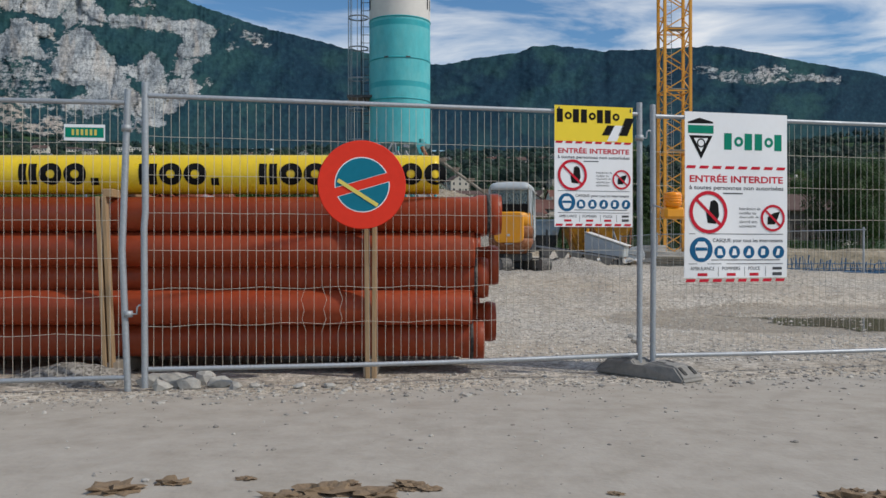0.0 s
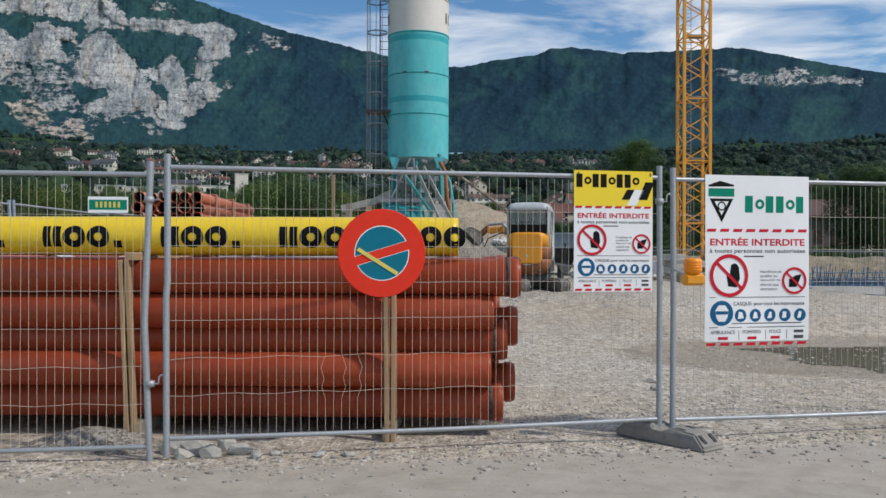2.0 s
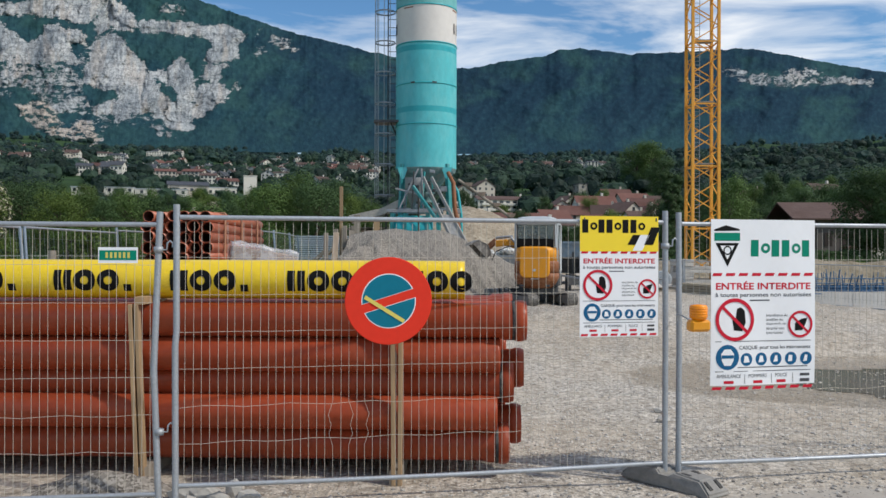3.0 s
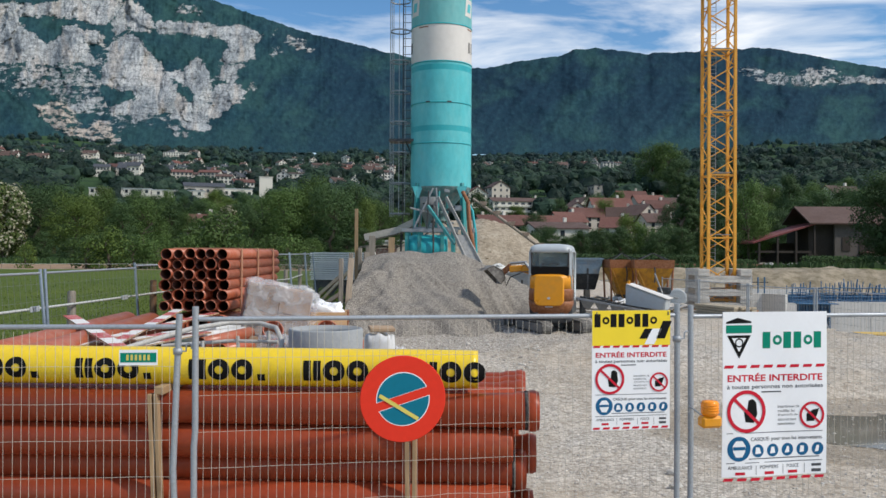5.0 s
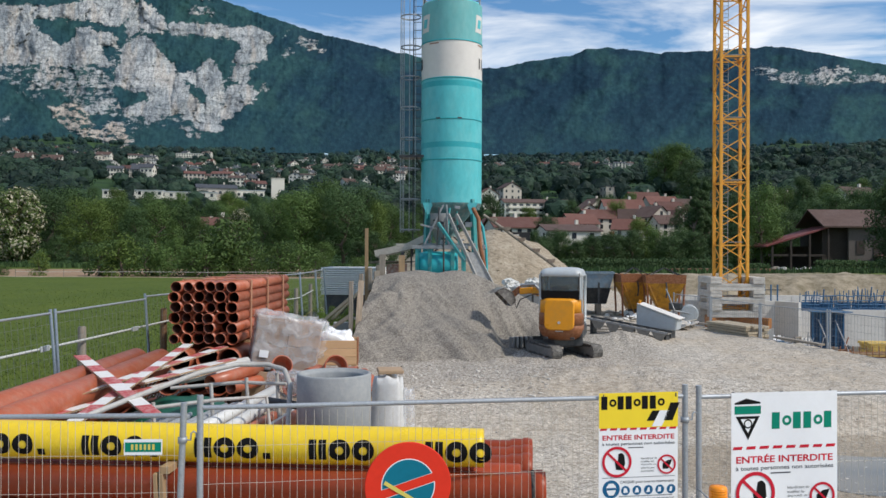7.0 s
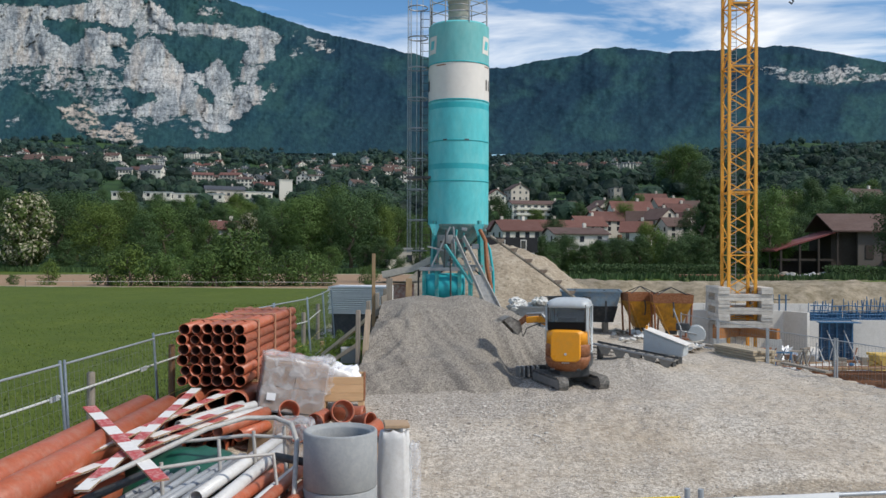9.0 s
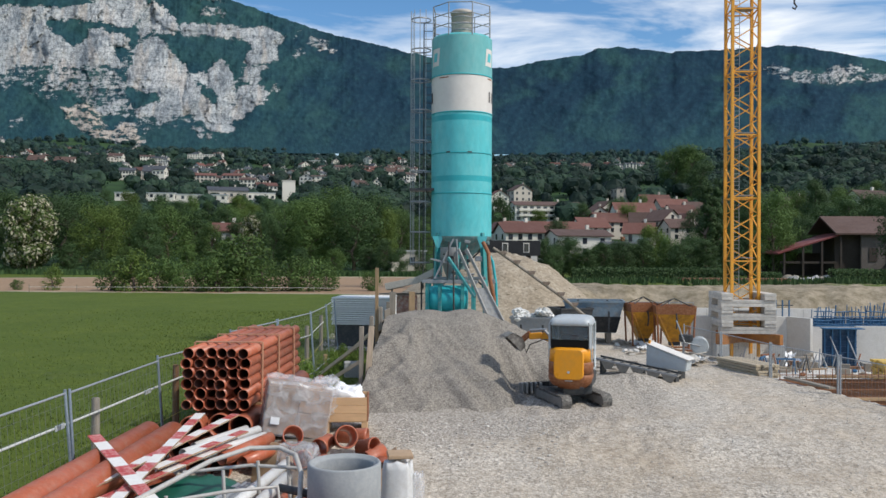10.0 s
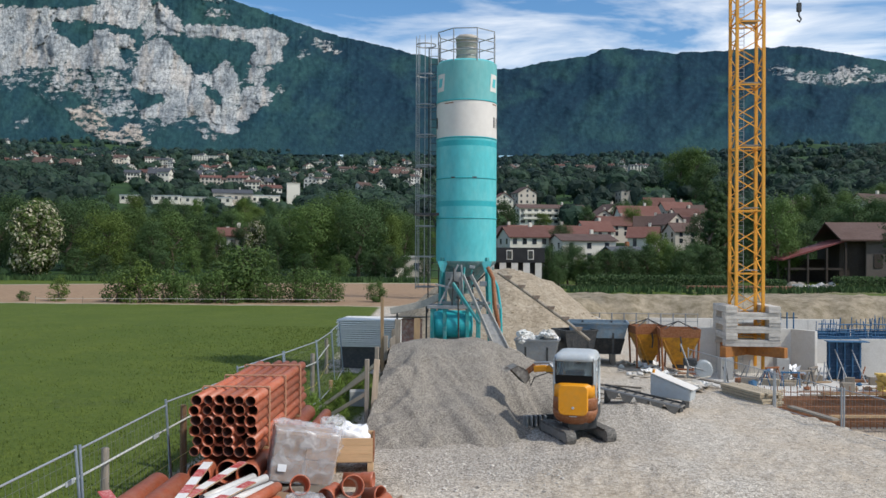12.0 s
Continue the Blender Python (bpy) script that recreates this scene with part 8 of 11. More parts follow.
barrier_board((-5.25, 9.4, 0.96), (-4.35, 12.9, 1.05), 0.16, 0)
for a, b in (((-4.9, 12.4, 1.02), (-4.25, 14.2, 1.02)), ((-4.7, 12.2, 1.0), (-4.05, 13.9, 0.98)), ((-4.95, 13.0, 0.98), (-4.5, 14.3, 1.0))):
    ground_pipe("pipe", a, b, 0.075, M_WHITEPIPE, "white plastic pipe thrown on the pile", "white pipes", 14)
ground_pipe("pipe", (-4.35, 12.6, 0.9), (-3.95, 13.9, 0.95), 0.10, M_PVC, "orange plastic pipe thrown on the pile", "orange pipes in the yard", 16)
ground_pipe("pipe", (-4.15, 13.0, 0.75), (-3.8, 14.2, 0.75), 0.10, M_PVC, "orange plastic pipe thrown on the pile", "orange pipes in the yard", 16)
ground_pipe("pipe", (-5.0, 9.0, 0.72), (-4.55, 10.6, 0.8), 0.055, M_STEELD, "black plastic pipe thrown on the pile", "dark pipes", 12)


# ---- concrete ring, sacks and fittings ----
def concrete_ring():
    t = thing("concrete_ring", (-2.10, 11.0, -0.06), 0, "grey precast concrete manhole ring standing on gravel", "concrete ring")
    for z0, z1 in ((0.0, 0.62), (0.625, 1.37)):
        g = mesh_bm()
        lathe(g, [(0.485, z0), (0.495, z0 + 0.015), (0.495, z1 - 0.02), (0.48, z1), (0.455, z1), (0.445, z1 - 0.03), (0.405, z1 - 0.03), (0.395, z1 - 0.06), (0.395, z0)], 48, None, close=True)
        part("ring", g, M_RING, t)


M_RING = material("smooth_concrete", (0.30, 0.315, 0.32), 0.85, 0, 0.10, 25, 2.2, 0.2, dirt=(0.40, 0.40, 0.39), dirt_amount=0.5)
concrete_ring()


def sagging_bag(name, loc, sx, sy, sz, mat, label, seed, category="sack", group="sacks by the ring", rz=0, crease=0.07):
    g = mesh_bm()
    made = bmesh.ops.create_cube(g, size=1.0)["verts"]
    bmesh.ops.subdivide_edges(g, edges=g.edges[:], cuts=11, use_grid_fill=True)
    for v in g.verts:
        c = v.co.copy()
        n = noise.fractal(c * 3.0 + Vector((seed, 0, 0)), 0.8, 2, 4)
        r = 1 - 0.22 * (abs(c.x * 2) ** 3 * abs(c.y * 2) ** 3 + abs(c.z * 2) ** 3 * abs(c.x * 2) ** 3 * 0.6)
        bulge = 1 + 0.10 * (0.5 - c.z) + crease * n
        v.co = Vector((c.x * sx * r * bulge, c.y * sy * r * bulge, (c.z + 0.5) * sz * (1 + 0.7 * crease * n)))
    for f in g.faces:
        f.smooth = True
    return single(name, g, mat, loc, rz, label, category, group)


M_SACK = material("woven_plastic_sack", (0.68, 0.68, 0.67), 0.6, 0, 0.1, 60, 4, 0.2, dirt=(0.48, 0.45, 0.41), dirt_amount=0.4)
sagging_bag("sack", (-1.46, 11.75, -0.05), 0.46, 0.45, 1.20, M_SACK, "white woven plastic sack, full, beside the concrete ring", 1)
sagging_bag("film_scrap", (-1.17, 11.75, -0.05), 0.16, 0.30, 1.02, M_FILM, "crumpled clear plastic film hanging off a sack", 2, "plastic film", "plastic film")
g = mesh_bm()
box(g, 0.36, 0.34, 0.05, 0, 0, 0, bevel=0.01)
for v in g.verts:
    v.co.z += 0.03 * noise.noise(v.co * 5)
single("cardboard_scrap", g, M_CARD, (-1.44, 11.75, 1.24), 12, "scrap of brown cardboard lying on the sack", "cardboard")
sagging_bag("paper_sack", (-1.3, 11.0, -0.08), 0.42, 0.36, 0.14, M_CARD, "torn brown paper sack trodden into the gravel", 5, "sack", "", 20)


def wrapped_pallet():
    t = thing("wrapped_pallet", (-3.84, 15.15, 0), 20, "pallet of cardboard boxes shrink-wrapped in clear film", "wrapped pallet")
    for k in range(3):
        g = mesh_bm()
        box(g, 1.18, 0.82, 0.13, 0, 0, 0.28 + 0.16 * k, base=True)
        part("pallet_deck", g, M_OLDWOOD, t, "weathered pallet deck")
        for x in (-0.5, 0.0, 0.5):
            g = mesh_bm()
            box(g, 0.12, 0.8, 0.05, x, 0, 0.24 + 0.16 * k, base=True)
            part("pallet_runner", g, M_OLDWOOD, t)
    lean = pose(-0.06, 0, 0.80, 2, 9, 0)
    for k in range(2):
        for i in range(2):
            g = mesh_bm()
            box(g, 0.575, 0.78, 0.435, -0.29 + 0.58 * i, 0, 0.445 * k, base=True, bevel=0.012)
            bmesh.ops.subdivide_edges(g, edges=g.edges[:], cuts=3, use_grid_fill=True)
            for v in g.verts:
                v.co += Vector((0.3, 1, 0.4)) * 0.012 * noise.noise(v.co * 6 + Vector((i, k, 0)))
                v.co = lean @ v.co
            part("carton", g, M_BROWNCARD, t, "dull brown cardboard carton")
    g = mesh_bm()
    box(g, 1.19, 0.82, 0.93, 0, 0, -0.02, base=True)
    bmesh.ops.subdivide_edges(g, edges=g.edges[:], cuts=23, use_grid_fill=True)
    for v in g.verts:
        n = noise.fractal((v.co.x * 3, v.co.y * 3, v.co.z * 9), 0.8, 2, 4)
        rim = smooth(0.80, 0.91, v.co.z) * smooth(0.46, 0.595, max(abs(v.co.x), abs(v.co.y) * 1.4))
        v.co = lean @ (v.co + Vector((v.co.x * 0.022 * n, v.co.y * 0.03 * n, 0.05 * rim * (1 + n) + 0.012 * n * (v.co.z > 0.9))))
    for f in g.faces:
        f.smooth = True
    part("film", g, M_FILM, t, "clear wrinkled stretch film")
    g = mesh_bm()
    box(g, 0.16, 0.006, 0.13, -0.40, -0.43, 1.10, ry=9)
    part("paper_label", g, M_WHITE, t, "white paper label")


M_BROWNCARD = material("dark_carton", (0.37, 0.26, 0.19), 0.8, 0, 0.25, 12, 2, 0.15, per_piece=0.25)
wrapped_pallet()


def wooden_crate():
    t = thing("wooden_crate", (-3.36, 17.7, ground_z(-3.3, 17.7)), 8, "open pine crate with red end holding white bags", "crate")
    for k in range(3):
        for y in (-0.38, 0.38):
            g = mesh_bm()
            box(g, 0.9, 0.03, 0.165, 0, y, 0.34 + 0.17 * k, bevel=0.004)
            part("side_board", g, M_PINE, t)
    for x, mat in ((-0.45, M_PINE), (0.465, M_RUST)):
        g = mesh_bm()
        box(g, 0.03, 0.76, 0.52, x, 0, 0.51, bevel=0.004)
        part("end_board", g, mat, t, "red stained end" if mat is M_RUST else "")
    g = mesh_bm()
    box(g, 0.9, 0.76, 0.04, 0, 0, 0.26)
    part("floor_board", g, M_PINE, t)
    for x in (-0.4, 0.4):
        g = mesh_bm()
        box(g, 0.12, 0.76, 0.25, x, 0, 0, base=True)
        part("runner", g, M_PINE, t)


M_PINE = material("fresh_pine", (0.62, 0.40, 0.22), 0.7, 0, 0.15, 14, 2, 0.15, stretch=(0.2, 1, 1), per_piece=0.1)
wooden_crate()
sagging_bag("white_bag", (-3.4, 17.7, ground_z(-3.3, 17.7) + 0.40), 0.72, 0.6, 0.50, M_WHITE, "white plastic bag bulging out of the crate", 7, "bag", "bags in the crate", 15, 0.30)
sagging_bag("white_bag", (-3.72, 17.45, ground_z(-3.3, 17.7) + 0.4), 0.55, 0.5, 0.72, M_FILM, "clear plastic bag bulging out of the crate", 9, "bag", "bags in the crate", -20, 0.28)


def fitting(x, y, z, rx, ry, rz, r=0.15, ln=0.34):
    """A short socketed pipe fitting."""
    t = thing("pipe_fitting", (x, y, z), rz, "short orange plastic pipe fitting with a flared socket", "pipe fitting", "orange pipe fittings", rx, ry)
    g = mesh_bm()
    lathe(g, [(r * 0.86, -ln / 2), (r * 0.86, ln * 0.05), (r, ln * 0.12), (r, ln * 0.36), (r * 1.06, ln * 0.40), (r * 1.06, ln / 2), (r * 0.95, ln / 2), (r * 0.9, ln * 0.1), (r * 0.78, 0), (r * 0.78, -ln / 2)], 24, None, close=True)
    part("body", g, M_PVC, t)


for args in ((-3.62, 14.05, 0.92, 62, 10, 20, 0.17, 0.36), (-3.05, 14.1, 0.82, 100, 0, -20, 0.15), (-2.72, 14.15, 0.92, 70, -30, 35, 0.19, 0.42), (-2.35, 14.4, 0.70, 80, 10, 60, 0.17), (-2.15, 14.2, 0.62, 120, 30, -40, 0.16), (-2.95, 13.6, 0.62, 85, 20, 10, 0.15),
             (-2.45, 13.7, 0.55, 70, 40, 80, 0.14), (-2.0, 13.9, 0.50, 95, 0, 20, 0.16), (-2.7, 13.5, 0.40, 100, 10, -60, 0.14), (-3.3, 13.7, 0.60, 60, 0, 0, 0.15), (-2.9, 15.95, 0.55, 90, 0, 88, 0.16, 0.6), (-2.2, 13.6, 0.28, 90, 30, 20, 0.15), (-2.6, 13.9, 0.25, 60, 30, 20, 0.16), (-3.1, 13.9, 0.35, 75, 0, 20, 0.16)):
    fitting(*args)


def fitting_box():
    t = thing("cardboard_box", (-2.75, 13.95, -0.02), 10, "torn open cardboard box full of orange pipe fittings", "cardboard box")
    for x, y, sx, sy in ((-0.75, 0, 0.012, 0.9), (0.75, 0, 0.012, 0.9), (0, -0.45, 1.5, 0.012), (0, 0.45, 1.5, 0.012)):
        g = mesh_bm()
        box(g, sx, sy, 0.55, x, y, 0.28)
        part("side", g, M_CARD, t)
    for x0, ry in ((-0.85, -50), (0.85, 55)):
        g = mesh_bm()
        box(g, 0.012, 0.9, 0.32, x0, 0, 0.62, ry=ry)
        part("flap", g, M_CARD, t)
    g = mesh_bm()
    box(g, 1.5, 0.9, 0.012, 0, 0, 0.01)
    part("base", g, M_CARD, t)


fitting_box()
g = mesh_bm()
prism(g, [(-0.28, 0.0), (0.28, 0.0), (0.34, 0.62), (-0.2, 0.7)], 0.015)
single("cardboard_sheet", g, M_CARD, (-3.95, 13.75, 0.25), 12, "bent brown cardboard sheet standing by the pallet", "cardboard")
sagging_bag("plastic_film", (-3.35, 13.45, 0.30), 0.75, 0.45, 0.65, M_FILM, "crumpled clear plastic film over the cardboard box", 3, "plastic film", "plastic film", -25)


# ---- building pit ----
SLAB = -4.2


def pit_structure():
    g = mesh_bm()
    box(g, 44, 26, 0.35, 36, 66, SLAB - 0.18)
    tagged(single("slab", g, M_PALECONC, (0, 0, 0), 0, "pale concrete floor slab in the pit", "slab"), kind="structure")
    walls = [((13.2, 66.4), (21.8, 66.4), -0.75), ((21.8, 66.4), (23.0, 64.6), -0.75), ((26.0, 64.2), (32.0, 64.2), -1.25), ((32, 64.2), (46, 66.0), -1.3), ((21.9, 73.0), (40, 73.0), -1.5), ((12.6, 78.0), (30.0, 78.5), -0.9)]
    for k, (a, b, top) in enumerate(walls):
        g = mesh_bm()
        ln = math.hypot(b[0] - a[0], b[1] - a[1])
        box(g, ln, 0.3, top - SLAB + 0.2, ln / 2, 0, -0.2, base=True, bevel=0.01)
        n = max(1, int(ln / 2.7))
        ob = single("basement_wall", g, M_PALECONC, (*a, SLAB), math.degrees(math.atan2(b[1] - a[1], b[0] - a[0])), "pale fresh concrete basement wall with panel joints", "concrete wall", "basement walls")
        for i in range(1, n):
            g = mesh_bm()
            box(g, 0.03, 0.02, top - SLAB - 0.1, ln * i / n, -0.16, 0, base=True)
            part("joint", g, M_CONCRETE, ob)


pit_structure()


def formwork(x, y, w, h):
    t = thing("wall_formwork", (x, y, SLAB), 0, "blue steel wall formwork panel with ribs and props", "formwork", "formwork panels")
    g = mesh_bm()
    box(g, w, 0.12, h, 0, 0, 0, base=True, bevel=0.01)
    part("skin", g, M_BLUEP, t)
    for k in range(7):
        g = mesh_bm()
        box(g, w, 0.10, 0.09, 0, -0.11, 0.2 + (h - 0.3) * k / 6)
        part("waler", g, M_BLUEP, t)
    for k in range(5):
        g = mesh_bm()
        box(g, 0.09, 0.09, h, -w / 2 + 0.1 + (w - 0.2) * k / 4, -0.2, 0, base=True)
        part("stud", g, M_BLUE, t)
    for s in (-0.75, 0.45):
        g = mesh_bm()
        rod(g, (s, -0.3, h * 0.8), (s + 0.6, -1.3, 0.0), 0.045, 8)
        part("prop", g, M_GREYSTEEL, t)
    g = mesh_bm()
    box(g, w + 0.5, 0.9, 0.06, 0.1, -0.3, h + 0.02)
    part("walkway", g, M_BLUE, t)
    return t


M_BLUEP = material("dirty_formwork_blue", (0.014, 0.066, 0.15), 0.6, 0, 0.4, 6, 1, 0.2, dirt=(0.08, 0.14, 0.2), dirt_amount=0.4)
formwork(24.5, 63.3, 2.4, 2.85)


def guard_frames():
    """Blue guard frames of the formwork platforms."""
    rnd = random.Random(6)
    for k in range(13):
        x, y = 23.4 + 1.35 * k, 65.2 + 0.1 * k
        t = thing("blue_barrier", (x, y, -1.28), 5, "blue steel guard frame on top of the formwork", "barrier", "blue barriers")
        h = 1.25 + 0.25 * (k in (2, 3))
        for dx in (0.0, 0.2, 0.42, 0.64, 0.86, 1.07, 1.28):
            g = mesh_bm()
            rod(g, (dx, rnd.choice((0, 0, 0.5)), 0), (dx, rnd.uniform(-0.05, 0.5), h + rnd.uniform(-0.35, 0.25)), rnd.choice((0.025, 0.03, 0.05)), 6)
            part("post", g, M_BLUE, t)
        for z in (0.08, 0.35, 0.62, 1.0):
            g = mesh_bm()
            rod(g, (-0.03, 0, z + rnd.uniform(-0.06, 0.06)), (1.32, 0, z + rnd.uniform(-0.06, 0.06)), 0.04, 6)
            part("rail", g, M_BLUE, t)
        g = mesh_bm()
        box(g, 1.36, 0.9, 0.10, 0.64, 0.2, -0.06)
        box(g, 1.30, 0.04, 0.5, 0.64, 0.55, 0.25)
        part("deck", g, M_BLUE, t)
        if k % 2 == 0:
            g = mesh_bm()
            rod(g, (0.1, 0.2, -0.1), (0.1, 0.25, -1.28 - SLAB - 4.2 + 1.36), 0.05, 6)
            part("strut", g, M_BLUE, t)


guard_frames()


def post_group(x, y):
    t = thing("blue_barrier", (x, y, -0.8), 0, "short blue steel guard posts on the wall", "barrier")
    for k in range(3):
        g = mesh_bm()
        rod(g, (0.5 * k, 0, 0), (0.5 * k, 0, 1.3), 0.06, 6)
        part("post", g, M_BLUE, t)
        g = mesh_bm()
        rod(g, (0.5 * k - 0.2, 0, 0.9), (0.5 * k + 0.3, 0, 0.9), 0.04, 6)
        part("bar", g, M_STEELD, t)


post_group(21.0, 66.6)


def plank_stack(x, y, z, w, d, rows, cols, mat, label, rz=0, group="timber stacks", th=0.17):
    t = thing("timber_stack", (x, y, z), rz, label, "timber stack", group)
    rnd = random.Random(int(x * 10))
    for k in range(rows):
        for i in range(cols):
            g = mesh_bm()
            box(g, w * rnd.uniform(0.92, 1.02), d / cols - 0.012, th - 0.015, rnd.uniform(-0.05, 0.05), -d / 2 + d * (i + 0.5) / cols, th * (k + 0.5) + 0.05, bevel=0.006)
            part("board", g, mat, t)


M_LUMBERP = material("pale_lumber", (0.46, 0.38, 0.27), 0.8, 0, 0.25, 14, 2, 0.2, per_piece=0.2)
plank_stack(27.0, 57.5, SLAB, 4.6, 2.0, 7, 3, M_LUMBER, "stack of yellow shuttering boards in the pit")
plank_stack(25.2, 55.0, SLAB, 3.0, 1.2, 3, 3, M_LUMBER, "low stack of yellow shuttering boards in the pit", 8)
plank_stack(7.95, 27.9, 0.14, 2.3, 0.8, 5, 4, M_LUMBERP, "stack of pale boards beside the pit fence", -70, th=0.09)


def sawhorses():
    for k, (x, y, mat) in enumerate(((19.5, 59.6, M_BLUE), (20.9, 60.6, M_OLDWOOD), (19.0, 62.0, M_RUST), (22.0, 62.4, M_OLDWOOD), (18.2, 60.5, M_BLUE))):
        t = thing("trestle", (x, y, SLAB), 15 * k, "steel and timber work trestle on the slab", "trestle", "trestles")
        g = mesh_bm()
        box(g, 1.3, 0.14, 0.12, 0, 0, 1.0, bevel=0.01)
        part("top", g, mat, t)
        for sx in (-0.55, 0.55):
            for sy in (-0.35, 0.35):
                g = mesh_bm()
                beam(g, (sx, sy, 0), (sx, 0.04 * sy, 0.98), 0.06, 0.06)
                part("leg", g, mat, t)


sawhorses()


def trench_mats():
    """Rusty reinforcing cage and shutter boards along the near side of the pit."""
    t = thing("reinforcing_cage", (18.5, 46.5, SLAB - 0.2), 6, "long rusty reinforcing cage with shutter boards", "reinforcing cage")
    M_RB = material("pit_rebar", (0.27, 0.12, 0.06), 0.85, 0.1, 0.3, 30, 2, 0.2)
    for k in range(60):
        g = mesh_bm()
        rod(g, (-8 + 0.36 * k, 0, 0), (-8 + 0.36 * k, 0.1, 2.3), 0.025, 5)
        part("bar", g, M_RB, t)
    for z in (0.4, 0.8, 1.2, 1.6, 2.0):
        g = mesh_bm()
        rod(g, (-8.2, -0.03, z), (13.6, -0.03, z), 0.025, 5)
        part("cross_bar", g, M_RB, t)
    g = mesh_bm()
    box(g, 22, 0.08, 1.7, 2.7, 0.5, 0.0, base=True)
    part("backing_board", g, M_RUSTBOARD, t, "red-brown shutter board")
    for z, y in ((1.85, 0.35), (0.8, -0.6)):
        g = mesh_bm()
        box(g, 14, 0.3, 0.12, 5.5, y, z)
        part("shutter_plank", g, M_WOOD, t, "pale shutter plank")


M_RUSTBOARD = material("red_brown_shutter", (0.24, 0.12, 0.065), 0.8, 0, 0.25, 6, 0.7, 0.2)
trench_mats()


# ---- tower crane ----
def tower_crane():
    t = thing("tower_crane", (17.95, 65.0, SLAB), 0, "tall orange-yellow lattice tower crane on concrete ballast", "tower crane")
    hw, sec, n = 0.98, 4.74, 10
    z0 = 3.0
    top = z0 + sec * n
    for sx in (-1, 1):
        for sy in (-1, 1):
            g = mesh_bm()
            box(g, 0.22, 0.22, top, hw * sx, hw * sy, 0.6, base=True, bevel=0.02)
            part("corner_leg", g, M_CRANE, t)
    # lattice: K bracing on each face, one mesh per diagonal or strut, shared between alike pieces
    half = sec / 4
    b1 = mesh_bm()
    beam(b1, (-hw, 0, 0), (hw, 0, half), 0.075, 0.075)
    up_me = mesh_of("diagonal", b1, M_CRANE)
    b2 = mesh_bm()
    beam(b2, (hw, 0, 0), (-hw, 0, half), 0.075, 0.075)
    dn_me = mesh_of("diagonal", b2, M_CRANE)
    b3 = mesh_bm()
    beam(b3, (-hw, 0, 0), (hw, 0, 0), 0.09, 0.09)
    st_me = mesh_of("strut", b3, M_CRANE)
    for face in range(4):
        turn = pose(0, 0, 0, 0, 0, 90 * face) @ Matrix.Translation((0, -hw, 0))
        for k in range(n * 4):
            z = z0 + half * k
            piece("diagonal", up_me if k % 2 == 0 else dn_me, t, turn @ Matrix.Translation((0, 0, z)))
        for k in range(n):
            piece("strut", st_me, t, turn @ Matrix.Translation((0, 0, z0 + sec * k)))
    # ladder and landings inside
    for dx in (-0.2, 0.2):
        g = mesh_bm()
        rod(g, (-0.35 + dx, 0.2, 1.0), (-0.35 + dx, 0.2, top), 0.025, 5)
        part("ladder_rail", g, M_GREYSTEEL, t)
    b4 = mesh_bm()
    rod(b4, (-0.55, 0.2, 0), (-0.15, 0.2, 0), 0.018, 5)
    rung = mesh_of("rung", b4, M_GREYSTEEL)
    for k in range(150):
        piece("rung", rung, t, Matrix.Translation((0, 0, 1.2 + 0.3 * k)))
    for k in range(n):
        g = mesh_bm()
        box(g, 1.5, 1.2, 0.05, 0.1, 0.2, z0 + sec * k + 0.25)
        part("landing", g, M_GREYSTEEL, t)
    # ballast: courses laid crosswise
    rnd = random.Random(9)
    for k in range(6):
        z = 2.62 + 0.50 * k
        along = k % 2 == 0
        for s in (-1, 1):
            for half_z in (-0.125, 0.125):
                g = mesh_bm()
                jog = rnd.uniform(-0.04, 0.04)
                if along:
                    box(g, 4.0, 0.85, 0.238, jog, 1.5 * s, z + half_z, bevel=0.025)
                else:
                    box(g, 0.85, 4.0, 0.238, 1.55 * s, jog, z + half_z, bevel=0.025)
                part("ballast_block", g, M_BALLAST, t, "weathered concrete ballast block")
    for rz in (45, -45):
        g = mesh_bm()
        box(g, 6.4, 0.5, 0.75, 0, 0, 1.98, rz=rz, bevel=0.03)
        part("base_beam", g, M_CRANEBASE, t, "rusty orange base beam")
    for sx in (-1, 1):
        for sy in (-1, 1):
            g = mesh_bm()
            box(g, 0.9, 0.9, 1.6, 2.0 * sx, 2.0 * sy, 0, base=True, bevel=0.03)
            part("foot_pad", g, M_CONCRETE, t)
    # slewing head and jib high above
    g = mesh_bm()
    box(g, 2.4, 2.4, 1.6, 0, 0, top + 0.6, base=True, bevel=0.1)
    part("slewing_head", g, M_CRANE, t)
    for y, z in ((-0.7, 0), (0.7, 0), (0, 1.4)):
        g = mesh_bm()
        beam(g, (-12, y, top + 2.4 + z), (34, y, top + 2.4 + z), 0.16, 0.16)
        part("jib_chord", g, M_CRANE, t)
    for k in range(30):
        g = mesh_bm()
        x = -12 + 1.53 * k
        beam(g, (x, -0.7 if k % 2 else 0.7, top + 2.4), (x + 0.77, 0, top + 3.8), 0.08, 0.08)
        part("jib_lacing", g, M_CRANE, t)
    g = mesh_bm()
    rod(g, (3.85, 0, top + 2.4), (3.85, 0, 28.3), 0.035, 6)
    part("hoist_cable", g, M_STEELD, t)
    g = mesh_bm()
    box(g, 0.36, 0.26, 0.7, 3.85, 0, 27.95, bevel=0.08)
    sweep(g, [(3.85, 0, 27.6), (3.85, 0, 27.3), (4.02, 0, 27.05), (3.9, 0, 26.85), (3.7, 0, 27.0)], 0.07, 8)
    part("hook_block", g, M_STEELD, t, "dark hook block")
    return t


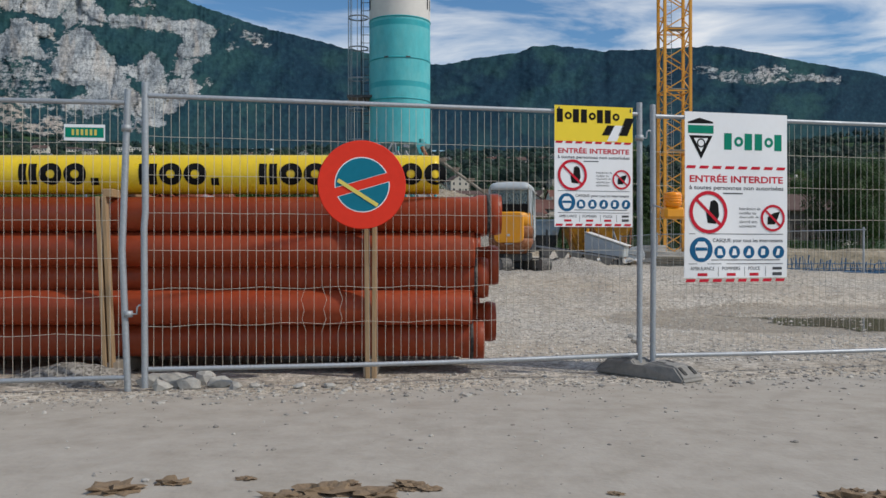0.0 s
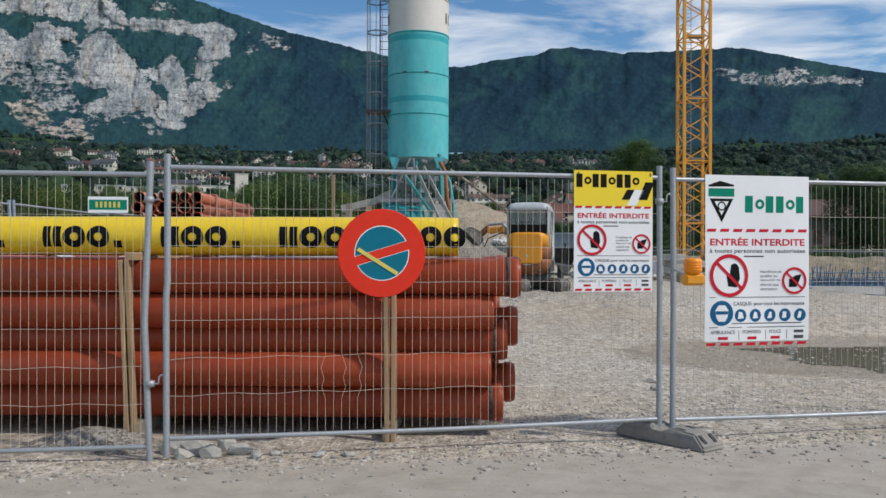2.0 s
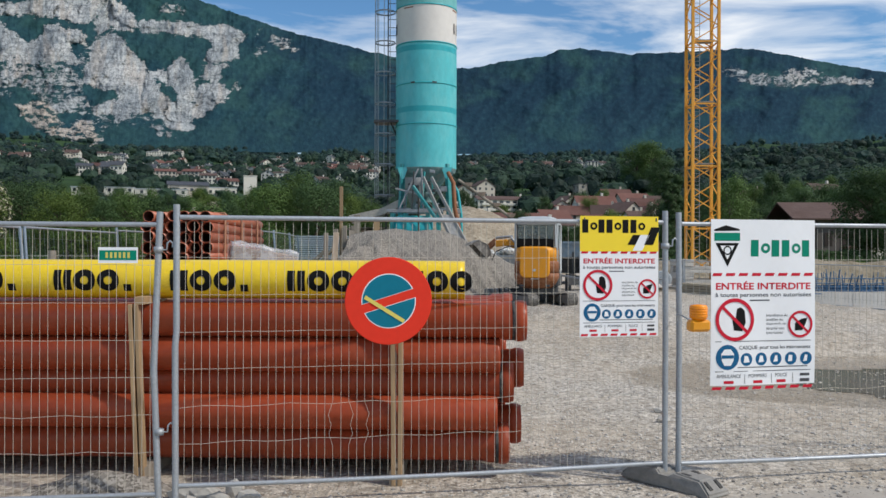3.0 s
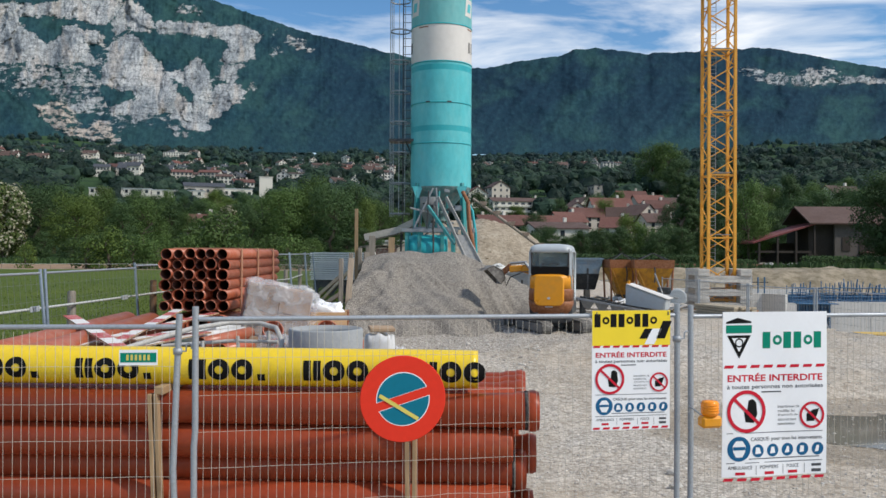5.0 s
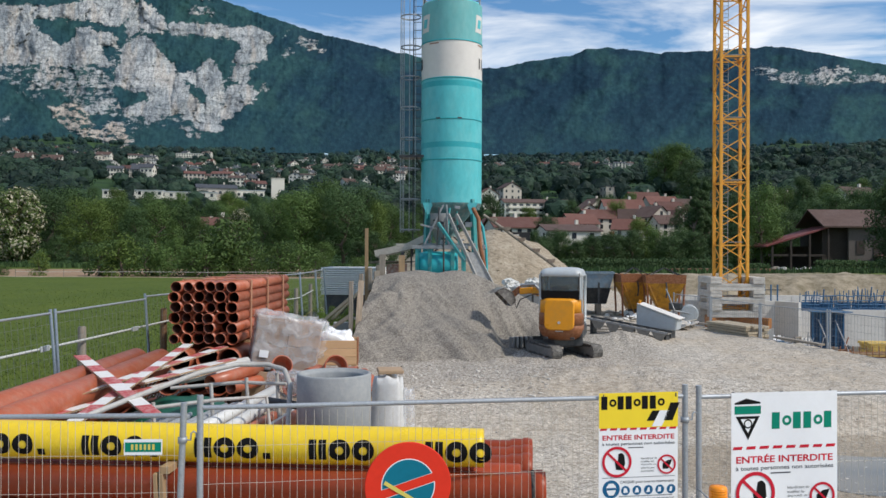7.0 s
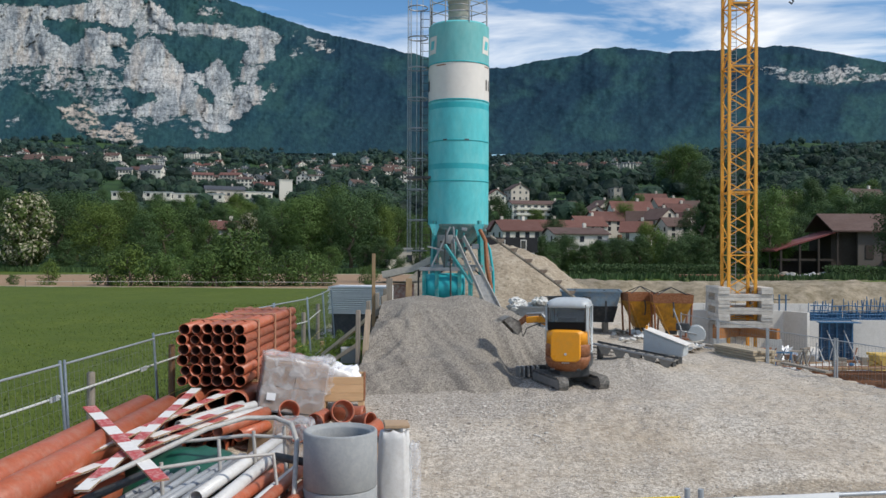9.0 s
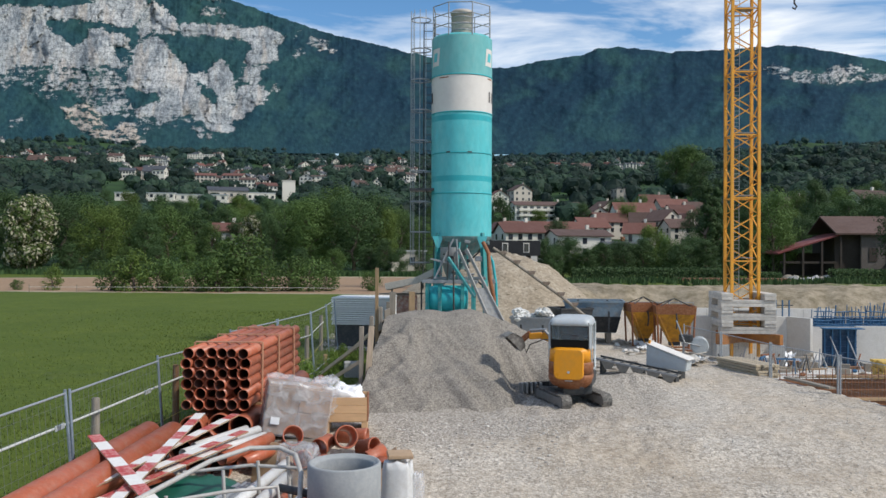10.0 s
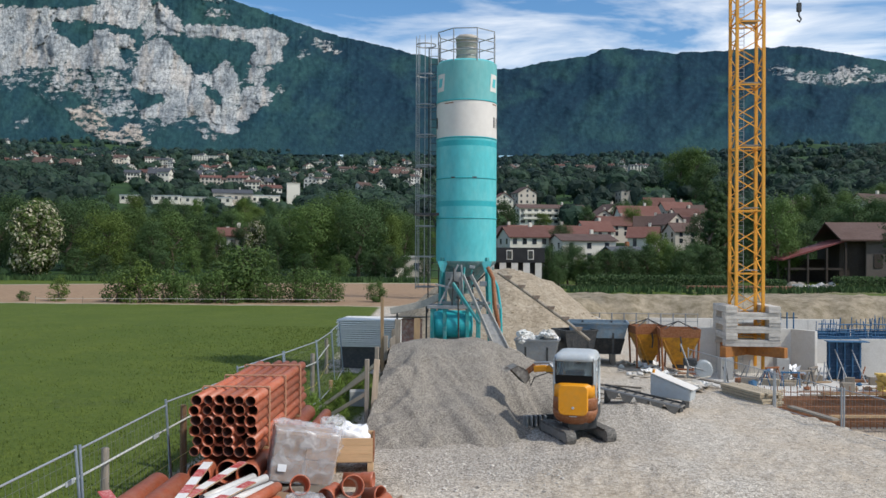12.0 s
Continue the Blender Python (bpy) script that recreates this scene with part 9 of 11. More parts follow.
M_BALLAST = material("weathered_ballast", (0.58, 0.55, 0.50), 0.9, 0, 0.2, 4, 0.6, 0.3, dirt=(0.28, 0.25, 0.21), dirt_amount=0.5, per_piece=0.1)
M_CRANEBASE = material("rusty_orange_base", (0.40, 0.16, 0.035), 0.7, 0, 0.4, 3, 0.8, 0.2, dirt=(0.22, 0.10, 0.05), dirt_amount=0.7)
tower_crane()


# ---- fence at the edge of the pit ----
def pit_fence():
    pts = [(6.9, 32.6), (7.45, 29.2), (8.19, 26.2), (9.08, 23.2), (10.1, 20.0)]
    for k, (a, b) in enumerate(zip(pts, pts[1:])):
        ln, rz = math.hypot(b[0] - a[0], b[1] - a[1]), math.degrees(math.atan2(b[1] - a[1], b[0] - a[0]))
        za, zb = ground_z(a[0] - 0.7, a[1]), ground_z(b[0] - 0.7, b[1])
        t = thing("mesh_fence", (*a, za - 0.05), rz, "galvanised mesh fence panel at the edge of the pit", "fence panel", "pit fence panels", ry=math.degrees(math.atan2(za - zb, ln)))
        for x in (0.04, ln - 0.06):
            g = mesh_bm()
            rod(g, (x, 0, -0.4), (x, 0, 1.16), 0.024, 8)
            part("post", g, M_GALV, t)
        for z in (0.06, 1.10):
            g = mesh_bm()
            rod(g, (0, 0, z), (ln, 0, z), 0.013, 8)
            part("rail", g, M_GALV, t)
        g = mesh_bm()
        for i in range(1, int(ln / 0.12)):
            box(g, 0.004, 0.004, 0.95, 0.12 * i, 0, 0.63)
        for i in range(5):
            box(g, ln, 0.004, 0.004, ln / 2, 0, 0.25 + 0.2 * i)
        part("wire_grid", g, M_WIREDARK, t, kind="stuff")
    for a, b in (((7.3, 31.8), (8.6, 29.0)), ((8.9, 26.0), (9.5, 24.0))):
        g = mesh_bm()
        ln = math.hypot(b[0] - a[0], b[1] - a[1])
        box(g, ln, 0.22, 0.06, 0, 0, 0, bevel=0.006)
        x, y = (a[0] + b[0]) / 2, (a[1] + b[1]) / 2
        single("plank", g, M_OLDWOOD, (x - 0.3, y, ground_z(x - 0.9, y) + 0.05), math.degrees(math.atan2(b[1] - a[1], b[0] - a[0])), "weathered plank lying along the pit edge", "plank", "loose planks")


pit_fence()


def far_guard():
    """Low guard rails on the far side of the pit, before the bank."""
    for k in range(9):
        x, y = 6.5 + 1.0 * k, 70.0
        t = thing("safety_barrier", (x, y, -0.9), 0, "thin steel guard rail before the earth bank", "barrier", "far barriers")
        for dx in (0.0, 0.95):
            g = mesh_bm()
            rod(g, (dx, 0, -3.5), (dx, 0, 1.0), 0.035, 5)
            part("post", g, M_GREYSTEEL, t)
        for z in (0.35, 0.95):
            g = mesh_bm()
            rod(g, (0, 0, z), (1.0, 0, z), 0.03, 5)
            part("rail", g, M_GREYSTEEL, t)


far_guard()


def slab_clutter():
    """Offcuts, props and sheets left about on the slab."""
    rnd = random.Random(31)
    for k in range(46):
        x, y = rnd.uniform(14.5, 26), rnd.uniform(50, 63)
        g = mesh_bm()
        kind = k % 4
        if kind == 0:
            box(g, rnd.uniform(0.8, 2.6), rnd.uniform(0.12, 0.4), 0.06, 0, 0, 0.04, bevel=0.006)
            single("offcut_board", g, rnd.choice((M_WOOD, M_LUMBERP, M_OLDWOOD)), (x, y, SLAB), rnd.uniform(-40, 40), "timber offcut lying on the concrete slab", "board", "boards on the slab")
        elif kind == 1:
            rod(g, (0, 0, 0), (rnd.uniform(0.2, 0.9), rnd.uniform(-0.3, 0.3), rnd.uniform(0.8, 1.5)), 0.05, 6)
            rod(g, (0, 0.5, 0), (rnd.uniform(0.1, 0.5), 0.1, 1.0), 0.04, 6)
            single("steel_prop", g, rnd.choice((M_STEELD, M_GREYSTEEL, M_RUST)), (x, rnd.uniform(60, 64), SLAB), rnd.uniform(0, 180), "thin steel shuttering prop leaning on the slab", "prop", "props on the slab")
        elif kind == 2:
            stone(g, 0, 0, 0.1, rnd.uniform(0.2, 0.5), rnd)
            single("material_bundle", g, rnd.choice((M_CARD, M_RUST, M_STEELD, M_BLUE, M_PALECONC)), (x, rnd.uniform(57, 63), SLAB), rnd.uniform(0, 180), "small heap of site material on the slab", "bundle", "bundles on the slab")
        else:
            box(g, rnd.uniform(0.4, 1.4), rnd.uniform(0.3, 0.6), rnd.uniform(0.15, 0.6), 0, 0, 0, base=True, bevel=0.02)
            single("timber_block", g, rnd.choice((M_OLDWOOD, M_RUSTBOARD, M_LUMBERP)), (x, rnd.uniform(58, 63.5), SLAB), rnd.uniform(-30, 30), "squared timber block standing on the slab", "timber block", "blocks on the slab")
    g = mesh_bm()
    bmesh.ops.create_icosphere(g, subdivisions=4, radius=1.0)
    for v in g.verts:
        n = noise.fractal(v.co * 2.2, 0.7, 2.1, 5)
        v.co = Vector((v.co.x * 1.2 * (1 + 0.4 * n), v.co.y * 0.9 * (1 + 0.4 * n), max(-0.1, v.co.z * 0.85 * (1 + 0.5 * n))))
    single("white_tarpaulin", g, M_WHITE, (20.6, 63.8, SLAB + 0.1), 0, "crumpled white tarpaulin over material by the crane", "tarpaulin")


slab_clutter()


# ---- trees ----
def leaf_material(name, dark, light, blossom=None, amount=0.0, mottle=0.0):
    mt = bpy.data.materials.new(name)
    mt.use_nodes = True
    nd, ln = mt.node_tree.nodes, mt.node_tree.links
    bs = nd["Principled BSDF"]
    bs.inputs["Roughness"].default_value = 0.65
    bs.inputs["Specular IOR Level"].default_value = 0.25
    geo = nd.new("ShaderNodeNewGeometry")
    info = nd.new("ShaderNodeObjectInfo")
    r = nd.new("ShaderNodeValToRGB")
    el = r.color_ramp.elements
    el[0].position, el[0].color = 0.0, (*dark, 1)
    el[1].position, el[1].color = 1.0, (*light, 1)
    if blossom:
        el[1].position = 1 - amount - 0.01
        e = el.new(1 - amount)
        e.color = (*blossom, 1)
    if mottle:
        n = nd.new("ShaderNodeTexNoise")
        n.inputs["Scale"].default_value, n.inputs["Detail"].default_value, n.inputs["Roughness"].default_value = mottle, 5, 0.75
        ln.new(geo.outputs["Position"], n.inputs["Vector"])
        both = nd.new("ShaderNodeMath")
        both.operation = "MULTIPLY_ADD"
        both.inputs[1].default_value = 0.4
        shift = nd.new("ShaderNodeMapRange")
        for key, val in (("From Min", 0.36), ("From Max", 0.64), ("To Min", -0.1), ("To Max", 0.75)):
            shift.inputs[key].default_value = val
        ln.new(n.outputs["Fac"], shift.inputs["Value"])
        ln.new(geo.outputs["Random Per Island"], both.inputs[0])
        ln.new(shift.outputs[0], both.inputs[2])
        ln.new(both.outputs[0], r.inputs[0])
    else:
        ln.new(geo.outputs["Random Per Island"], r.inputs[0])
    hsv = nd.new("ShaderNodeHueSaturation")
    m = nd.new("ShaderNodeMapRange")
    m.inputs["To Min"].default_value, m.inputs["To Max"].default_value = 0.8, 1.25
    ln.new(info.outputs["Random"], m.inputs["Value"])
    ln.new(m.outputs[0], hsv.inputs["Value"])
    ln.new(r.outputs[0], hsv.inputs["Color"])
    ln.new(hsv.outputs[0], bs.inputs["Base Color"])
    thin = nd.new("ShaderNodeBsdfTranslucent")
    ln.new(hsv.outputs[0], thin.inputs["Color"])
    leaf = nd.new("ShaderNodeMixShader")
    leaf.inputs["Fac"].default_value = 0.3
    ln.new(bs.outputs[0], leaf.inputs[1])
    ln.new(thin.outputs[0], leaf.inputs[2])
    ln.new(leaf.outputs[0], nd["Material Output"].inputs["Surface"])
    return mt


LEAF_MID = leaf_material("leaf_green", (0.070, 0.120, 0.032), (0.105, 0.170, 0.046))
LEAF_DARK = leaf_material("leaf_dark_green", (0.044, 0.082, 0.030), (0.070, 0.122, 0.042))
LEAF_LIGHT = leaf_material("leaf_light_green", (0.085, 0.130, 0.026), (0.125, 0.180, 0.042))
M_WEED = leaf_material("weed_green", (0.11, 0.175, 0.030), (0.17, 0.25, 0.05))
LEAF_BLOSSOM = leaf_material("leaf_blossom", (0.05, 0.09, 0.022), (0.12, 0.16, 0.045), (0.50, 0.47, 0.34), 0.32)
M_BARK = material("bark", (0.13, 0.10, 0.075), 0.95, 0, 0.35, 8, 2, 0.6, stretch=(1, 1, 0.3), bump_distance=0.03)


def crown_quads(clumps, per, leaf, rnd):
    """Leaf cards about clump centres: vertices and faces."""
    verts, faces = [], []
    for c, rad in clumps:
        for _ in range(per):
            d = Vector((rnd.gauss(0, 1), rnd.gauss(0, 1), rnd.gauss(0, 0.8))).normalized()
            p = c + d * rad * (0.55 + 0.5 * rnd.random())
            nrm = (d + Vector((rnd.uniform(-0.45, 0.45), rnd.uniform(-0.45, 0.45), rnd.uniform(0.0, 0.6)))).normalized()
            a = nrm.orthogonal().normalized()
            a = (Matrix.Rotation(rnd.uniform(0, 6.28), 3, nrm) @ a) * leaf * rnd.uniform(0.6, 1.25)
            b = nrm.cross(a) * rnd.uniform(0.5, 0.8)
            i = len(verts)
            verts += [p - a, p + b * 0.7, p + a, p - b * 0.7]
            faces.append((i, i + 1, i + 2, i + 3))
    return verts, faces


def tree_proto(h, w, leaf_mat, seed, leaf=0.16, shape="round", clumps=60, per=200, trunk_share=0.16):
    """Trunk, limbs and crown meshes for one kind of tree, base at the origin."""
    rnd = random.Random(seed)
    g = mesh_bm()
    tr = h * 0.022 + 0.04
    bend = [Vector((rnd.uniform(-0.02, 0.02) * h * k, rnd.uniform(-0.02, 0.02) * h * k, h * 0.14 * k)) for k in range(6)]
    for k in range(5):
        rod(g, bend[k], bend[k + 1], tr * (1 - 0.15 * k), 8, tr * (1 - 0.15 * (k + 1)), caps=k in (0, 4))
    trunk = mesh_of("trunk", g, M_BARK)
    g = mesh_bm()
    cl = []
    for i in range(clumps):
        f = (i + 0.5) / clumps
        z = h * (trunk_share + (0.96 - trunk_share) * f)
        t = (z / h - trunk_share) / (1 - trunk_share)
        if shape == "round":
            env = math.sin(math.pi * min(1, 0.12 + 0.86 * t)) ** 0.6
        elif shape == "tall":
            env = (math.sin(math.pi * min(1, 0.18 + 0.8 * t))) ** 0.5 * 0.9
        elif shape == "cone":
            env = 1.05 - 0.95 * t
        else:
            env = 0.75 + 0.25 * math.sin(6 * t)
        a = rnd.uniform(0, 2 * math.pi)
        rr = w * 0.5 * env * math.sqrt(rnd.uniform(0.08, 1.0)) * 0.82
        c = Vector((rr * math.cos(a), rr * math.sin(a), z + rnd.uniform(-0.04, 0.04) * h))
        cl.append((c, w * rnd.uniform(0.11, 0.2) * (1.1 if shape != "cone" else 0.85)))
        if i % 3 == 0:
            k = min(4, max(1, int(z / h / 0.16)))
            rod(g, bend[k], c, tr * 0.38, 5, tr * 0.08)
    limbs = mesh_of("limbs", g, M_BARK)
    v, f = crown_quads(cl, per, leaf, rnd)
    crown = bpy.data.meshes.new("crown")
    crown.from_pydata(v, [], f)
    crown.materials.append(leaf_mat)
    return trunk, limbs, crown


PROTOS = {
    "mid": [tree_proto(12, 9, LEAF_MID, 1), tree_proto(12, 8, LEAF_MID, 2, shape="tall"), tree_proto(12, 10, LEAF_DARK, 3)],
    "dark": [tree_proto(12, 9, LEAF_DARK, 4), tree_proto(12, 7.5, LEAF_DARK, 5, shape="tall")],
    "light": [tree_proto(12, 10, LEAF_LIGHT, 6), tree_proto(12, 8, LEAF_LIGHT, 7, shape="tall")],
    "blossom": [tree_proto(12, 9.5, LEAF_BLOSSOM, 8, leaf=0.36)],
    "poplar": [tree_proto(12, 3.2, LEAF_DARK, 9, shape="column", clumps=36)],
    "cedar": [tree_proto(12, 9.5, LEAF_DARK, 10, shape="cone", clumps=52)],
    "bush": [tree_proto(3, 3.6, LEAF_MID, 11, leaf=0.13, clumps=30, per=60, trunk_share=0.02), tree_proto(3, 4.2, LEAF_MID, 12, leaf=0.12, clumps=34, per=55, trunk_share=0.02), tree_proto(3, 2.8, LEAF_LIGHT, 13, leaf=0.12, clumps=24, per=50, trunk_share=0.03)],
}
TREE_WORDS = {"mid": "broad green deciduous tree at the field's edge", "dark": "dense dark green tree at the field's edge", "light": "light green leafy tree in spring leaf", "blossom": "chestnut tree covered with creamy white blossom",
              "poplar": "slender dark columnar tree", "cedar": "dark spreading cedar beside the barn", "bush": "loose green shrub at the meadow's edge"}
tree_rnd = random.Random(77)


def bearing(u, d):
    """Ground point at distance d ahead on a bearing; u counts across the last view."""
    head = radians(4.59)
    x0 = (u - 784) / 1481 * d
    return x0 * math.cos(head) - d * math.sin(head), x0 * math.sin(head) + d * math.cos(head)


def plant(kind, u, d, h, wide=1.0, sink=0.0):
    x, y = bearing(u, d)
    trunk, limbs, crown = tree_rnd.choice(PROTOS[kind])
    base_h = 3 if kind == "bush" else 12
    s = h / base_h
    t = thing("shrub" if kind == "bush" else "tree", (x, y, ground_z(x, y) - 0.1 - sink), tree_rnd.uniform(0, 360), TREE_WORDS[kind], "shrub" if kind == "bush" else "tree", "shrubs" if kind == "bush" else "trees")
    for nm, me in (("trunk", trunk), ("branchwork", limbs), ("crown", crown)):
        o = new(nm, me)
        o.parent = t
        o.matrix_basis = Matrix.Diagonal((s * wide, s * wide, s, 1))


# wood behind the ploughed field
for u, d, h, k, w in ((-60, 150, 13, "mid", 1.1), (-10, 142, 11, "dark", 1.1), (62, 138, 12.2, "blossom", 0.95), (120, 158, 13, "dark", 1.2), (185, 146, 11.6, "light", 1.15), (235, 160, 12, "mid", 1.1), (268, 146, 10, "dark", 1.0), (305, 154, 11.5, "mid", 1.2),
                      (350, 162, 11, "dark", 1.2), (382, 148, 8.5, "mid", 1.0), (452, 152, 9.8, "blossom", 0.6), (492, 150, 10, "dark", 0.9), (520, 158, 12.5, "mid", 1.1), (556, 150, 13.2, "mid", 1.1), (600, 156, 15.5, "mid", 1.0), (634, 148, 13.8, "dark", 1.1),
                      (664, 158, 14.5, "mid", 1.0), (690, 150, 11.5, "light", 0.8), (716, 164, 11.5, "mid", 1.0), (740, 168, 10, "dark", 1.0), (30, 165, 14, "dark", 1.2), (150, 170, 14, "mid", 1.2), (430, 172, 9, "dark", 1.1), (560, 175, 14, "dark", 1.2),
                      (-120, 155, 13, "mid", 1.2), (-180, 150, 12, "dark", 1.2), (340, 140, 5, "mid", 1.2), (716, 137, 4.6, "dark", 1.0), (688, 138, 6.0, "dark", 1.0), (752, 140, 4.4, "dark", 0.9), (30, 140, 4.5, "dark", 1.3), (130, 140, 5, "dark", 1.3), (180, 139, 4.2, "mid", 1.3), (285, 140, 4.6, "dark", 1.3), (410, 141, 4.5, "dark", 1.3), (470, 140, 5, "mid", 1.2), (540, 141, 4.6, "dark", 1.3), (600, 140, 4.4, "mid", 1.3), (660, 140, 4.6, "dark", 1.3), (230, 141, 4.6, "mid", 1.3)):
    plant(k, u, d, h, w)
# right of the plant: garden trees, poplar, cedar
for u, d, h, k, w in ((1006, 128, 6.2, "dark", 1.1), (1035, 122, 4.0, "mid", 1.3), (1095, 126, 5.6, "dark", 1.4), (1060, 130, 5.0, "mid", 1.0), (1165, 130, 8.2, "light", 1.0), (1195, 126, 6.2, "mid", 1.2), (1235, 128, 6.6, "dark", 1.2), (1130, 127, 5.2, "mid", 1.3),
                      (1262, 150, 16.5, "poplar", 1.0), (1276, 152, 15.5, "poplar", 1.0), (1378, 140, 14.2, "mid", 0.85), (1360, 146, 12, "dark", 0.8), (1330, 150, 9, "dark", 1.0), (1452, 230, 18.5, "cedar", 1.0), (1420, 240, 15, "mid", 1.0), (1500, 250, 15, "mid", 1.2),
                      (1545, 215, 11, "light", 0.9), (1590, 210, 14, "mid", 1.1), (1640, 160, 12, "dark", 1.2), (1230, 420, 25, "mid", 1.3), (1250, 380, 20, "dark", 1.2), (1205, 430, 24, "mid", 1.3), (1290, 230, 12, "dark", 1.2), (985, 118, 4.2, "dark", 1.0),
                      (893, 124, 5.5, "mid", 0.9), (972, 120, 6.0, "dark", 0.9), (990, 122, 5.2, "dark", 1.1), (1022, 124, 6.0, "dark", 1.1), (1048, 121, 4.6, "dark", 1.2), (1076, 122, 5.4, "dark", 1.2), (1112, 123, 5.8, "dark", 1.2), (1146, 125, 6.2, "dark", 1.1), (1215, 123, 5.4, "dark", 1.3), (1258, 124, 6.0, "dark", 1.2), (1300, 126, 6.5, "dark", 1.2), (1335, 128, 7.5, "dark", 1.1), (960, 300, 8, "light", 1.5), (1700, 150, 13, "mid", 1.2), (1622, 116, 13.5, "dark", 1.1), (1672, 112, 13, "dark", 1.2), (1735, 118, 14, "dark", 1.2), (895, 260, 14, "dark", 0.9), (1100, 300, 12, "dark", 1.1), (1340, 260, 14, "mid", 1.1)):
    plant(k, u, d, h, w)
# woods and gardens between the fields and the village
wood_rnd = random.Random(41)
for _ in range(120):
    u, d = wood_rnd.uniform(-140, 1740), wood_rnd.uniform(185, 330)
    if 830 < u < 1270 and wood_rnd.random() < 0.75:
        continue
    plant(wood_rnd.choice(("mid", "mid", "dark", "dark", "light")), u, d, wood_rnd.uniform(7, 13), wood_rnd.uniform(0.9, 1.2))
for u, d, h in ((1510, 190, 14), (1550, 200, 15), (1580, 185, 14), (1475, 200, 13), (1395, 190, 12), (1430, 180, 10)):
    plant("dark", u, d, h, 1.2)
# shrubs along the meadow
for u, h, w in ((102, 1.7, 1.0), (40, 0.7, 1.2), (205, 2.2, 1.2), (245, 2.6, 1.2), (288, 2.0, 1.1), (330, 1.8, 1.0), (372, 1.9, 1.0), (412, 2.6, 1.1), (440, 3.6, 1.15), (472, 2.0, 1.0), (522, 2.1, 1.1), (556, 2.0, 1.1), (586, 1.6, 1.0), (664, 1.4, 1.0), (312, 1.6, 1.1), (392, 2.0, 1.1)):
    plant("bush", u, 67 + (u % 7) * 0.4, h * 1.3, w)


def weeds_by_wall():
    for x, y, h in ((-4.9, 21.6, 0.7), (-5.3, 25.2, 0.9), (-4.7, 25.4, 0.7), (-4.5, 20.9, 0.5), (-5.4, 22.4, 0.9), (-5.0, 24.0, 0.8), (-5.2, 26.5, 0.9), (-5.6, 20.6, 0.6), (-4.6, 22.8, 0.6), (-5.0, 28.4, 0.8)):
        trunk, limbs, crown = PROTOS["bush"][2]
        t = thing("weed_clump", (x, y, ground_z(x, y) - 0.05), x * 90, "tall green weeds growing by the timber wall", "weeds", "weeds by the wall")
        for nm, me in (("stem", limbs), ("leaves", crown)):
            me = me.copy()
            if nm == "leaves":
                me.materials.clear()
                me.materials.append(M_WEED)
            o = new(nm, me)
            o.parent = t
            o.matrix_basis = Matrix.Diagonal((h / 3.6, h / 3.6, h / 3, 1))


weeds_by_wall()


def hedge(u0, u1, d, h, thick, label):
    x0, y0 = bearing(u0, d)
    x1, y1 = bearing(u1, d)
    ln = math.hypot(x1 - x0, y1 - y0)
    rnd = random.Random(int(u0))
    t = thing("hedge", (x0, y0, ground_z(x0, y0) - 0.1), math.degrees(math.atan2(y1 - y0, x1 - x0)), label, "hedge", "hedges")
    verts, faces = [], []
    for _ in range(int(ln * 260)):
        p = Vector((rnd.uniform(0, ln), rnd.uniform(-thick, thick) * 0.5, rnd.uniform(0.05, h)))
        if rnd.random() < 0.7:
            if rnd.random() < 0.55:
                p.y = -thick * 0.5 + rnd.gauss(0, 0.08)
            else:
                p.z = h + rnd.gauss(0, 0.10) + 0.15 * noise.noise((p.x * 0.4, 0, u0))
        nrm = Vector((rnd.gauss(0, 0.6), -1 + rnd.gauss(0, 0.5), rnd.gauss(0.3, 0.6))).normalized()
        a = nrm.orthogonal().normalized() * rnd.uniform(0.1, 0.22)
        b = nrm.cross(a) * 0.7
        i = len(verts)
        verts += [p - a, p + b, p + a, p - b]
        faces.append((i, i + 1, i + 2, i + 3))
    me = bpy.data.meshes.new("foliage")
    me.from_pydata(verts, [], faces)
    me.materials.append(LEAF_DARK)
    o = new("foliage", me)
    o.parent = t
    g = mesh_bm()
    for k in range(int(ln / 1.5)):
        rod(g, (0.7 + 1.5 * k, 0, 0), (0.7 + 1.5 * k, 0, h * 0.8), 0.04, 5)
    part("stems", g, M_BARK, t, kind="stuff")


hedge(1022, 1290, 112, 1.6, 2.2, "long clipped green hedge beyond the pit")
hedge(1350, 1390, 116, 1.2, 1.6, "low green hedge beyond the pit")
hedge(1480, 1640, 112, 1.7, 2.4, "long clipped green hedge before the barn")


def verge(u0, u1, d, h, n, seed):
    """Rough growth along a field edge."""
    rnd = random.Random(seed)
    verts, faces = [], []
    for _ in range(n):
        u, dd = rnd.uniform(u0, u1), d + rnd.gauss(0, 1.2)
        x, y = bearing(u, dd)
        z = ground_z(x, y)
        hh = h * rnd.uniform(0.3, 1.0)
        w = hh * 0.35
        a = rnd.uniform(0, 3.14)
        i = len(verts)
        verts += [(x - w * math.cos(a), y - w * math.sin(a), z), (x + w * math.cos(a), y + w * math.sin(a), z), (x + rnd.uniform(-0.3, 0.3) * hh, y, z + hh)]
        faces.append((i, i + 1, i + 2))
    me = bpy.data.meshes.new("verge_growth")
    me.from_pydata(verts, [], faces)
    me.materials.append(LEAF_DARK)
    tagged(new("verge_growth", me), "rough grass and nettles along the field's edge", "grass", kind="stuff")


